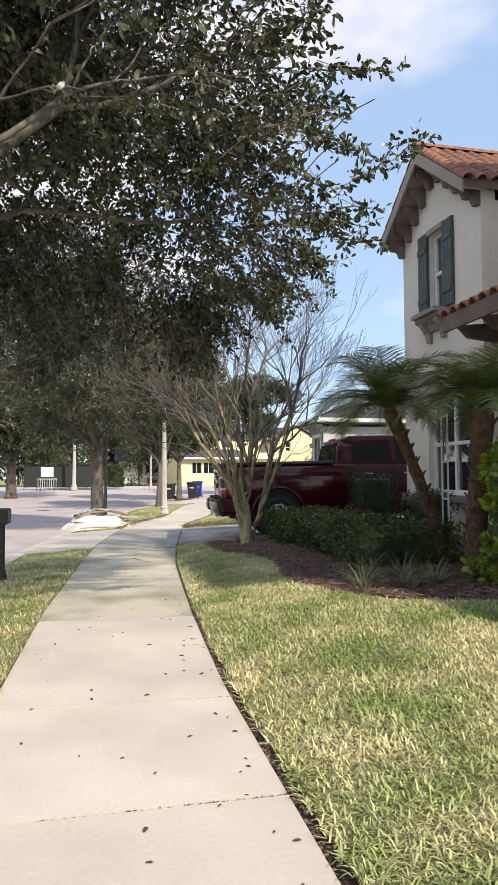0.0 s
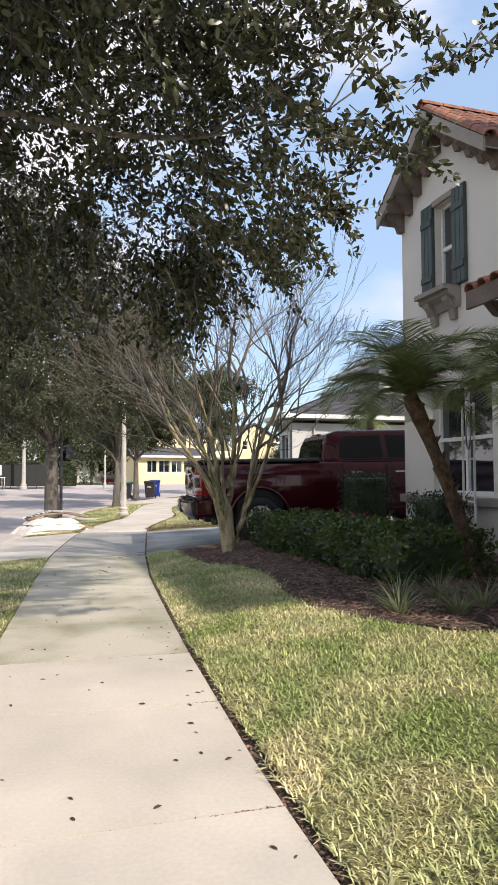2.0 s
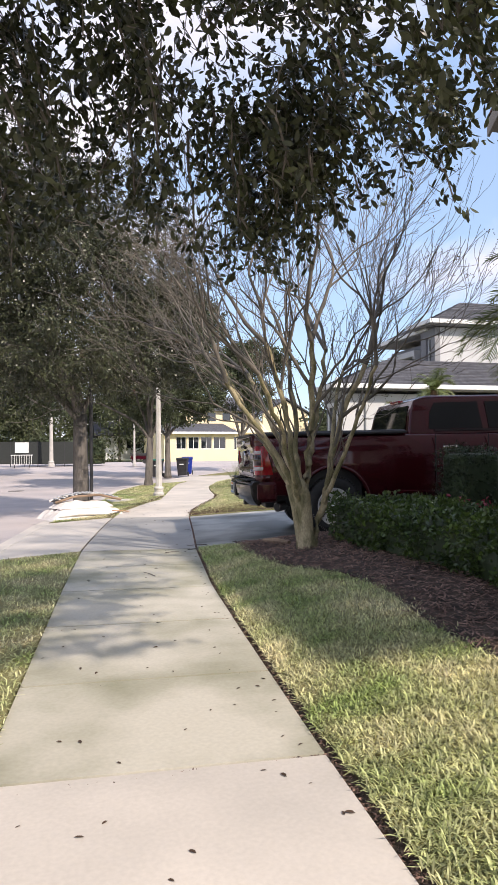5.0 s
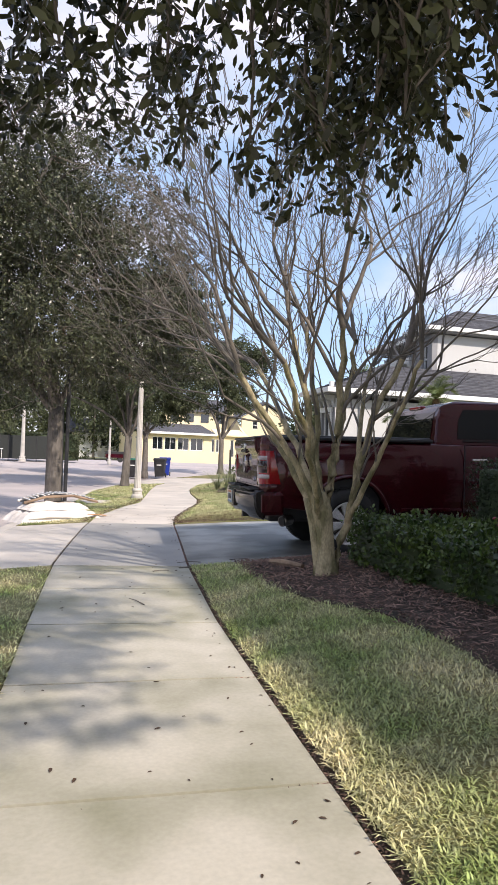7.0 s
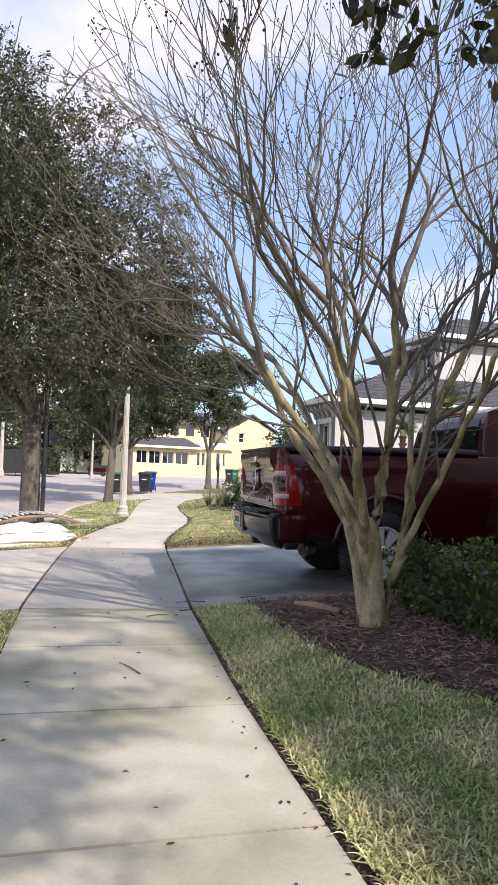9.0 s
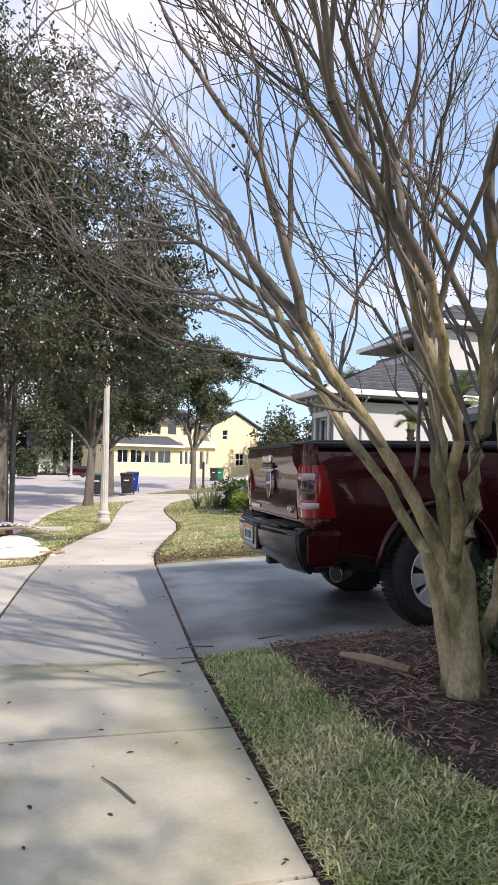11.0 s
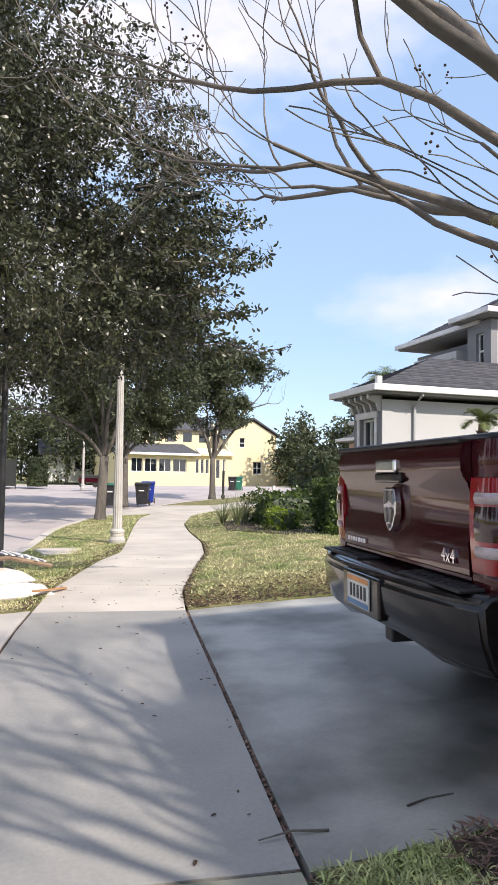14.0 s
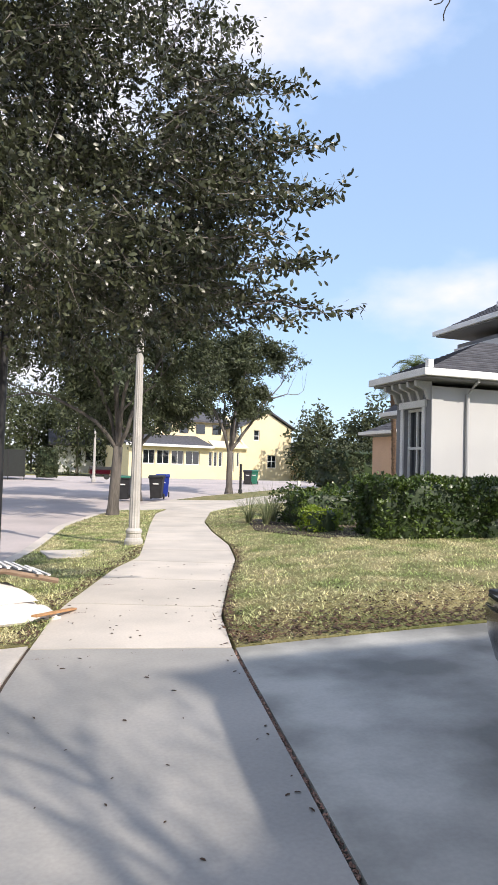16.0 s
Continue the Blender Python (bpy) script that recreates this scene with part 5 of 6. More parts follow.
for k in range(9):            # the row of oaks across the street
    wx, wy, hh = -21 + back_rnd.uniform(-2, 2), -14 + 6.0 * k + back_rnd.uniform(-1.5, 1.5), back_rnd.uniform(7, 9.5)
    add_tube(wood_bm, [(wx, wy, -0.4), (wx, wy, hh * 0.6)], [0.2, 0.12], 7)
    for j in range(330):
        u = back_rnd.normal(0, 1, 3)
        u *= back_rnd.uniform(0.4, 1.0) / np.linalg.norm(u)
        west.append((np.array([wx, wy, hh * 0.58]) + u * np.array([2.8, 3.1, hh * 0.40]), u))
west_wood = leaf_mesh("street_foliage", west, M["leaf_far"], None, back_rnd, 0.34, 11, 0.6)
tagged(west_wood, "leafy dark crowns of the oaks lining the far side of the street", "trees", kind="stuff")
tagged(far_wood, "distant dark green treeline behind the houses", "trees", kind="stuff")
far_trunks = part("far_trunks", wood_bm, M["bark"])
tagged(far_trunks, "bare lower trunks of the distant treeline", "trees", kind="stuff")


# crape myrtle, bare of leaves
def bent(pts, n):
    """A smooth line of n points through pts."""
    p = [Vector(q) for q in pts]
    out = []
    for k in range(n + 1):
        f = k / n * (len(p) - 1)
        i = min(int(f), len(p) - 2)
        f -= i
        a, b, c, d = p[max(i - 1, 0)], p[i], p[i + 1], p[min(i + 2, len(p) - 1)]
        out.append(0.5 * (2 * b + (c - a) * f + (2 * a - 5 * b + 4 * c - d) * f * f + (3 * b - a - 3 * c + d) * f ** 3))
    return out


def myrtle(x, y, z):
    """A clump of stems that rise together from one foot, each forking into a fan of ever finer wood."""
    rnd = np.random.default_rng(33)
    tree = thing("crape_myrtle", x, y, z, 0, "leafless multi-stemmed crape myrtle with smooth peeling bark", "tree")
    bm = bmesh.new()
    add_tube(bm, [(0.0, 0, -0.1), (0, 0, 0.04), (-0.015, 0.0, 0.18), (-0.04, 0.0, 0.42), (-0.075, 0, 0.68), (-0.10, 0, 0.86)], [0.16, 0.125, 0.10, 0.095, 0.105, 0.06], 18)
    add_tube(bm, [(-0.05, 0.05, -0.1), (-0.07, 0.05, 0.1), (-0.13, 0.06, 0.5), (-0.20, 0.08, 0.8)], [0.09, 0.062, 0.055, 0.05], 12)
    for v in bm.verts:
        v.co += Vector((noise.noise(v.co * 6), noise.noise(v.co * 6 + Vector((5, 0, 0))), 0)) * 0.02
    trunk = part("trunk", bm, M["crape"], tree, "mottled tan and olive trunk", smooth=True)
    # (line of the stem, radius at its foot)
    stems = [
        (((-0.10, 0.0, 0.62), (-0.30, 0.02, 1.0), (-0.62, 0.05, 1.5), (-1.0, 0.1, 2.05)), 0.048),
        (((-0.18, 0.07, 0.72), (-0.36, 0.3, 1.15), (-0.62, 0.6, 1.7), (-0.85, 0.85, 2.3)), 0.040),
        (((-0.11, -0.03, 0.7), (-0.22, -0.08, 1.15), (-0.32, -0.15, 1.75), (-0.58, -0.2, 2.5)), 0.046),
        (((-0.08, 0.03, 0.74), (-0.10, 0.16, 1.2), (-0.06, 0.3, 1.8), (-0.12, 0.5, 2.6)), 0.044),
        (((-0.05, -0.03, 0.68), (0.0, -0.06, 1.2), (0.04, -0.12, 1.8), (0.0, -0.2, 2.55)), 0.056),
        (((-0.03, 0.02, 0.66), (0.07, 0.05, 1.2), (0.2, 0.12, 1.8), (0.34, 0.2, 2.5)), 0.044),
        (((0.06, 0.0, 0.0), (0.14, 0.0, 0.35), (0.30, 0.0, 0.95), (0.46, 0.0, 1.6), (0.78, -0.03, 2.3)), 0.054),
        (((0.22, 0.0, 0.62), (0.34, 0.12, 1.1), (0.52, 0.36, 1.7), (0.75, 0.62, 2.3)), 0.036),
        (((-0.07, 0.05, 0.7), (-0.16, 0.42, 1.2), (-0.24, 1.0, 1.75), (-0.30, 1.7, 2.35)), 0.044),
        (((-0.12, -0.05, 0.6), (-0.3, -0.3, 1.0), (-0.55, -0.6, 1.5), (-0.85, -0.85, 2.05)), 0.040),
        (((0.2, -0.02, 0.55), (0.34, -0.2, 1.05), (0.5, -0.45, 1.6), (0.62, -0.7, 2.2)), 0.036)]
    thinb, pods = bmesh.new(), bmesh.new()
    fan = lambda q: Vector((q.x, q.y, 0)).normalized() * 0.30 + Vector((-0.05, 0, 0.42))
    for line, r in stems:
        out, thick, boughs = [], bmesh.new(), []
        pts = bent(line, 12)
        for k in range(1, len(pts) - 1):
            pts[k] = pts[k] + Vector(rnd.normal(0, 0.012, 3))
        add_tube(thick, pts, [r * 0.88 * (1 - 0.36 * k / 12) for k in range(13)], 10, cap=False)
        end = (pts[-1] - pts[-3]).normalized()
        for k, w in ((12, 0.64), (12, 0.56), (9, 0.46), (7, 0.40), (5, 0.3)):
            side = Vector(rnd.normal(0, 1, 3))
            grow(rnd, pts[k], end + (side - end * side.dot(end)).normalized() * rnd.uniform(0.25, 0.6), 0.85 if k > 6 else 0.6, r * w, 4 if k > 6 else 3, out, 0.60, 0.04, 0.13, (2, 3), 0.80, fan, 0.62, 0.94)
        top = max(d for p, q, d in out)
        for pts, rad, dep in out:
            if dep >= top - 1:
                limb = bmesh.new()
                add_tube(limb, pts, [max(q, 0.008) for q in rad], 7, cap=False)
                boughs.append(limb)
            else:
                add_tube(thinb, pts, [max(q * 0.8, 0.003) for q in rad], 5 if dep > 1 else 3, cap=False)
            if dep == 0 and rnd.random() < 0.10:
                for k in range(int(rnd.integers(3, 9))):
                    bmesh.ops.create_icosphere(pods, subdivisions=1, radius=0.007, matrix=Matrix.Translation(pts[-1] + Vector(rnd.normal(0, 0.03, 3))))
        stem = part("stem", thick, M["crape"], tree, smooth=True)
        for limb in boughs:
            part("branch", limb, M["stem"], stem, smooth=True)
    tagged(part("twig_mass", thinb, M["stem"], tree, "fine grey twigs", smooth=True), kind="stuff")
    tagged(part("seed_pod_mass", pods, M["dry_leaf"], tree, "dry dark seed pods"), kind="stuff")
    return tree


myrtle(1.97, 12.28, zg(1.97, 12.28))


# palms
def palm(x, y, z, bend, height, trunk_r, fronds, flen, seed, label, name="pygmy_palm", up=(0.25, 1.3)):
    rnd = np.random.default_rng(seed)
    tree = thing(name, x, y, z, 0, label, "palm")
    bm = bmesh.new()
    pts, rad = [], []
    for k in range(13):
        f = k / 12
        pts.append((bend[0] * f ** 1.3, bend[1] * f ** 1.3, -0.1 + (height + 0.1) * f))
        rad.append(trunk_r * (1.15 - 0.35 * f + (0.06 if k % 2 else -0.04)) * (1.35 if f > 0.8 else 1))
    add_tube(bm, pts, rad, 12)
    for k in range(70):
        f = rnd.uniform(0.25, 0.98)
        i = f * 12
        p = Vector(pts[int(i)])
        a = rnd.uniform(0, math.tau)
        r = rad[int(i)]
        o = p + Vector((math.cos(a) * r * 0.9, math.sin(a) * r * 0.9, 0))
        add_tube(bm, [o, o + Vector((math.cos(a) * 0.05, math.sin(a) * 0.05, 0.07))], [0.022, 0.008], 5)
    part("trunk", bm, M["palm_bark"], tree, "fibrous brown trunk", smooth=False)
    top = Vector(pts[-1])
    for k in range(fronds):
        a = k * 2.399 + rnd.uniform(-0.2, 0.2)
        el = rnd.uniform(*up) if k > fronds * 0.3 else rnd.uniform(0.7, 1.3)
        d = Vector((math.cos(a) * math.cos(el), math.sin(a) * math.cos(el), math.sin(el)))
        line = [top.copy()]
        n = 12
        L2 = flen * rnd.uniform(0.8, 1.1)
        for j in range(n):
            d = (d + Vector((0, 0, -0.10 - 0.012 * j))).normalized()
            line.append(line[-1] + d * L2 / n)
        vs, fs = [], []
        side = d.cross(Vector((0, 0, 1)))
        if side.length < 0.05:
            side = Vector((math.sin(a), -math.cos(a), 0))
        side.normalize()
        for j in range(2, (n + 1) * 5):
            f = j / ((n + 1) * 5)
            i = min(int(f * n), n - 1)
            p = line[i].lerp(line[i + 1], f * n - i)
            t = (line[i + 1] - line[i]).normalized()
            nrm = side.cross(t).normalized()
            ll = flen * 0.34 * math.sin(math.pi * min(0.97, f * 0.85 + 0.12)) + 0.04
            for s in (-1, 1):
                ax = (side * s * 0.85 + t * 0.55 + nrm * rnd.uniform(0.0, 0.3) + Vector((0, 0, -0.1))).normalized()
                w = t * 0.006
                e = p + ax * ll + Vector((0, 0, -0.12 * ll))
                m2 = p + ax * ll * 0.5
                b = len(vs)
                vs += [p - w, p + w, m2 + w * 0.9, m2 - w * 0.9, e]
                fs += [(b, b + 1, b + 2, b + 3), (b + 3, b + 2, b + 4)]
        b0 = len(vs)
        bm = bmesh.new()
        add_tube(bm, line, [0.012 * (1 - 0.8 * j / n) + 0.002 for j in range(n + 1)], 4, cap=False)
        me = bpy.data.meshes.new("tmp")
        me.from_pydata(vs, [], fs)
        bm.from_mesh(me)
        bpy.data.meshes.remove(me)
        part("frond", bm, M["palm_leaf"], tree)
    return tree


palm(3.62, 8.25, zg(3.62, 8.25), (-0.62, 0.3, 0), 2.0, 0.075, 28, 1.2, 41, "leaning pygmy date palm with feathery fronds")
palm(3.25, 7.0, zg(3.25, 7.0), (0.15, 0.0, 0), 1.85, 0.11, 26, 1.1, 42, "upright pygmy date palm with feathery fronds")
palm(9.6, 22.6, 0.3, (0.1, 0, 0), 2.9, 0.10, 16, 0.9, 43, "small yellowing palm beside the neighbouring wall", up=(0.2, 1.3))
palm(8.75, 23.2, 0.3, (0.0, 0, 0), 2.3, 0.07, 9, 0.6, 44, "small yellowing palm beside the neighbouring wall", up=(0.4, 1.3))
palm(14.75, 38.0, 0.35, (0.2, 0, 0), 5.5, 0.13, 20, 1.1, 45, "tall ragged palm behind the far houses", name="tall_palm", up=(-0.2, 1.2))
palm(17.6, 44.0, 0.4, (-0.2, 0, 0), 5.6, 0.13, 18, 1.2, 46, "tall ragged palm behind the far houses", name="tall_palm", up=(-0.2, 1.2))


# ---- shrubs, beds, lawn ----
def hedge(x, y, z, rz, w, d, h, seed, n, leaf, material, label, name="hedge", lump=0.06, group=""):
    """A clipped hedge: solid core in the dark leaf colour and a skin of leaves over a lumpy block."""
    rnd = np.random.default_rng(seed)
    ob = thing(name, x, y, z, rz, label, "hedge", group)
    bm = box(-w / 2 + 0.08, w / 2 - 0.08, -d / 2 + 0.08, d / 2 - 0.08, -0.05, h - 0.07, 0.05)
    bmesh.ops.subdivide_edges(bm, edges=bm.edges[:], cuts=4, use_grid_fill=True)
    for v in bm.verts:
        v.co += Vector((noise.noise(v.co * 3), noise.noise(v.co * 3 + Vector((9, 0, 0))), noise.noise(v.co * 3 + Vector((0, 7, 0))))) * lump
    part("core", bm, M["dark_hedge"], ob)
    spots = []
    areas = np.array([w * d, w * h, w * h, d * h, d * h])
    for k in rnd.choice(5, n, p=areas / areas.sum()):
        a, b = rnd.uniform(-0.5, 0.5), rnd.uniform(0, 1)
        if k == 0:
            p, nn = [a * w, (b - 0.5) * d, h], [0, 0, 1]
        elif k < 3:
            s = -1 if k == 1 else 1
            p, nn = [a * w, s * d / 2, b * h], [0, s, 0.2]
        else:
            s = -1 if k == 3 else 1
            p, nn = [s * w / 2, a * d, b * h], [s, 0, 0.2]
        p = np.array(p, float)
        q = Vector(p) * 2.2
        p += np.array(nn) * (noise.noise(q) * lump * 2.0 - rnd.uniform(0, 0.08))
        dv = np.array(nn, float) + rnd.normal(0, 0.5, 3)
        spots.append((p, dv / np.linalg.norm(dv)))
    leaf_mesh("foliage", spots, material, ob, rnd, leaf, 9, 0.075, narrow=0.55, droop=-0.1)
    return ob


hz = lambda x, y: zg(x, y) + 0.01
hedge(2.95, 12.1, hz(2.95, 12.1), 0, 1.0, 1.5, 0.52, 51, 620, 0.05, M["hedge_leaf"], "low glossy green hedge beside the driveway")
hedge(3.05, 10.5, hz(3.05, 10.5), 4, 1.1, 1.9, 0.50, 52, 800, 0.05, M["hedge_leaf"], "low glossy green hedge along the mulch bed")
hedge(3.15, 8.95, hz(3.15, 8.95), 2, 1.3, 1.5, 0.50, 53, 700, 0.05, M["hedge_leaf"], "low glossy green hedge under the palms")
hedge(4.5, 12.65, hz(4.5, 12.65), 0, 0.72, 0.7, 1.12, 54, 600, 0.035, M["dark_hedge"], "clipped dark square shrub at the house corner", name="shrub", lump=0.02)
hedge(4.4, 10.2, hz(4.4, 10.2), 0, 0.6, 0.7, 0.85, 55, 300, 0.035, M["dark_hedge"], "clipped dark shrub under the window", name="shrub", lump=0.03)
hedge(9.4, 24.9, hz(9.0, 24.9), -5, 6.6, 1.35, 1.05, 56, 2600, 0.075, M["hedge_leaf"], "thick green clipped hedge before the grey house")
hedge(6.4, 28.2, hz(6.4, 28.2), 0, 1.3, 1.6, 0.75, 57, 420, 0.07, M["hedge_leaf"], "loose green bush at the end of the hedge", name="bush", lump=0.15)
hedge(5.75, 26.5, hz(5.75, 26.5), 0, 0.7, 0.7, 0.45, 58, 150, 0.06, M["lime_leaf"], "small yellow-green bush by the mulch", name="bush", lump=0.12)
hedge(3.55, 6.35, hz(3.55, 6.35), 0, 0.75, 0.7, 1.45, 59, 420, 0.085, M["lime_leaf"], "tall bright lime-leaved croton shrub", name="shrub", lump=0.16)
hedge(-2.2, 63.5, 0.62, 0, 3.6, 1.2, 2.0, 60, 700, 0.16, M["leaf_far"], "tall trimmed hedge across the street")
hedge(1.2, 62.6, 0.6, 0, 1.2, 1.2, 1.9, 61, 300, 0.16, M["leaf_far"], "dense rounded shrub beside the fence", name="shrub")
hedge(24.5, 68.0, 0.75, 0, 3.0, 1.0, 1.0, 62, 260, 0.16, M["dark_hedge"], "low dark far hedge")
hedge(22.0, 57.0, 0.5, 20, 5.0, 3.0, 2.5, 63, 900, 0.2, M["leaf_far"], "tall shrubs beside the peach house", name="shrub", lump=0.5)


def tuft(x, y, seed, n, ln, material, label, name="liriope", stiff=0.8):
    rnd = np.random.default_rng(seed)
    ob = thing(name, x, y, zg(x, y), 0, label, "plant", "border grasses")
    vs, fs = [], []
    for k in range(n):
        a, r = rnd.uniform(0, math.tau), rnd.uniform(0, 0.06)
        d = Vector((math.cos(a) * rnd.uniform(0.2, 0.9), math.sin(a) * rnd.uniform(0.2, 0.9), stiff)).normalized()
        p = Vector((math.cos(a) * r, math.sin(a) * r, 0))
        s = Vector((-math.sin(a), math.cos(a), 0)) * 0.006
        L2 = ln * rnd.uniform(0.6, 1.1)
        b = len(vs)
        for j in range(5):
            w = s * (1 - j / 4.3)
            vs += [p - w, p + w]
            p = p + d * L2 / 4
            d = (d + Vector((0, 0, -0.34))).normalized()
        for j in range(4):
            fs.append((b + 2 * j, b + 2 * j + 1, b + 2 * j + 3, b + 2 * j + 2))
    mesh_ob("foliage", vs, fs, material, ob)
    return ob


for k, (x, y) in enumerate(((2.0, 7.05), (2.4, 6.8), (2.25, 7.5), (2.75, 6.95), (2.62, 7.45))):
    tuft(x, y, 70 + k, 90, 0.42, M["blade_grey"], "arching striped liriope clump in the mulch")
for k, (x, y) in enumerate(((5.3, 28.6), (5.7, 29.2), (6.0, 28.4), (5.2, 29.6))):
    tuft(x, y, 80 + k, 120, 1.1, M["blade_grey"], "tall spiky ornamental grass clump", "ornamental_grass", 1.6)
frnd2 = np.random.default_rng(90)
for k in range(7):
    x, y = frnd2.uniform(3.5, 4.4), frnd2.uniform(11.0, 12.1)
    fl = thing("flower", x, y, zg(x, y), 0, "small pink flowering plant by the wall", "flower", "pink flowers")
    sp = [(np.array([0, 0, 0.38]) + frnd2.normal(0, 0.07, 3), np.array([0, 0, 1.0])) for j in range(10)]
    tagged(leaf_mesh("bloom", sp, M["red_flower"], fl, frnd2, 0.05, 5, 0.05, narrow=0.9), kind="stuff")
    leaf_mesh("foliage", [(q - np.array([0, 0, 0.15]), d) for q, d in sp], M["hedge_leaf"], fl, frnd2, 0.06, 7, 0.08, narrow=0.5)

# mulch bed: soil with loose bark chips
BED = [(5.6, 3.4), (6.3, 2.1), (6.9, 1.75), (7.8, 1.5), (8.6, 1.55), (9.7, 1.75), (10.6, 1.7), (11.3, 1.4), (12.2, 1.3), (13.2, 1.35), (14.15, 1.5)]
bed_l = lambda y: along(BED, y)
bed = strip("mulch_bed", bed_l, lambda y: 4.95, 5.6, 14.02, 0.25, 12, 0.022, M["soil"], 0.05, bumps=0.02)
tagged(bed, "dark brown bark mulch bed along the house", "flower bed", kind="structure")
bed2 = strip("mulch_bed", lambda y: 4.7 + 0.25 * abs(y - 27.6), lambda y: 9.0 - 0.2 * abs(y - 27.6), 25.2, 30.2, 0.4, 8, 0.022, M["soil"], 0.05)
tagged(bed2, "brown mulch bed round the hedge and grasses", "flower bed", kind="structure")


def scatter(name, pts, size, flat, material, label, category, rnd, thick=0.25, kind="stuff"):
    """Loose flat bits lying about at the points."""
    n = len(pts)
    P = np.array(pts, float)
    yaw = rnd.uniform(0, math.tau, n)
    ln = size * rnd.uniform(0.5, 1.3, n)
    wd = ln * flat * rnd.uniform(0.7, 1.2, n)
    tilt = rnd.normal(0, 0.25, (n, 2))
    ex = np.stack([np.cos(yaw), np.sin(yaw), tilt[:, 0]], 1) * ln[:, None] / 2
    ey = np.stack([-np.sin(yaw), np.cos(yaw), tilt[:, 1]], 1) * wd[:, None] / 2
    up = np.stack([0 * ln, 0 * ln, wd * thick], 1)
    v = np.stack([P - ex, P + ey, P + ex, P - ey, P - ex * 0.2 + up], 1).reshape(-1, 3)
    v[:, 2] += 0.004
    i = np.arange(n) * 5
    f = np.concatenate([np.stack([i + a, i + b, i + 4], 1) for a, b in ((0, 3), (3, 2), (2, 1), (1, 0))], 0)
    ob = mesh_ob(name, v.tolist(), f.tolist(), material)
    return tagged(ob, label, category, kind=kind)


srnd = np.random.default_rng(100)
pts = []
while len(pts) < 30000:
    y = srnd.uniform(5.7, 14.1)
    x = srnd.uniform(1.2, 4.9)
    if x > bed_l(y) + srnd.normal(0, 0.04):
        pts.append((x, y, zg(x, y) + 0.026 + srnd.uniform(0, 0.02)))
scatter("bark_mulch", pts, 0.07, 0.2, M["mulch"], "loose dark brown bark chips in the bed", "mulch", srnd)
pts = [(x := srnd.uniform(R(19.2) + 0.04, 7.5), y := D1 + 0.03 + abs(srnd.normal(0, 0.4)), zg(x, y) + 0.03) for k in range(4000)]
pts += [(R(y) + 0.02 + abs(srnd.normal(0, 0.10)), y, zg(R(y) + 0.1, y) + 0.02) for y in srnd.uniform(19, 26, 700)]
pts += [(L(y) - abs(srnd.normal(0, 0.12)), y, zg(L(y), y) + 0.02) for y in srnd.uniform(19.4, 26, 700)]
scatter("leaf_litter", [(a, b, c) for a, b, c in pts], 0.05, 0.45, M["dry_leaf"], "drifted dry brown oak leaves along the grass edge", "leaves", srnd)
log = bmesh.new()
add_tube(log, [(1.66, 13.2, zg(1.66, 13.2) + 0.05), (1.74, 12.95, zg(1.74, 12.95) + 0.06), (1.85, 12.66, zg(1.85, 12.66) + 0.05)], [0.022, 0.04, 0.028], 7)
tagged(part("log", log, M["wood"]), "short weathered piece of wood on the mulch", "log")

# leaves and twigs lying on the walk
lrnd = np.random.default_rng(110)
leaf_bits = []
for k in range(240):
    y = lrnd.uniform(1.5, 24)
    x = lrnd.uniform(L(y) + 0.05, R(y) - 0.05)
    if lrnd.random() < 0.3:
        x = R(y) - abs(lrnd.normal(0, 0.08)) - 0.03
    leaf_bits.append((x, y))
fl_mesh = None
for x, y in leaf_bits:
    if fl_mesh is None:
        bm = bmesh.new()
        row = [(-0.024, 0, 0.002), (-0.012, 0.008, 0.007), (0.01, 0.009, 0.009), (0.026, 0, 0.003), (0.01, -0.009, 0.006), (-0.012, -0.008, 0.005)]
        vs = [bm.verts.new(p) for p in row]
        vc = bm.verts.new((0, 0, 0.002))
        for a in range(6):
            bm.faces.new((vs[a], vs[(a + 1) % 6], vc))
        fl_mesh = bpy.data.meshes.new("fallen_leaf")
        bm.to_mesh(fl_mesh)
        bm.free()
        fl_mesh.materials.append(M["dry_leaf"])
    ob = new("fallen_leaf", fl_mesh)
    ob.matrix_basis = pose(x, y, zg(x, y) + 0.001, 0, 0, lrnd.uniform(0, 360)) @ Matrix.Scale(lrnd.uniform(0.4, 0.95), 4)
    tagged(ob, "small dry brown oak leaf on the concrete", "leaf", "fallen leaves")
for k, (x, y, ln, a) in enumerate(((0.05, 12.0, 0.30, 110), (0.4, 13.75, 0.2, 10), (0.75, 13.95, 0.35, 5), (1.1, 14.3, 0.3, 175), (1.5, 14.35, 0.25, 4))):
    bm = bmesh.new()
    c, s = math.cos(radians(a)), math.sin(radians(a))
    add_tube(bm, [(x, y, zg(x, y) + 0.008), (x + c * ln * 0.5, y + s * ln * 0.5 + 0.02, zg(x, y) + 0.012), (x + c * ln, y + s * ln, zg(x + c * ln, y) + 0.01)], [0.006, 0.005, 0.003], 5)
    tagged(part("twig", bm, M["bark"]), "thin dark fallen twig on the concrete", "twig", "fallen twigs")


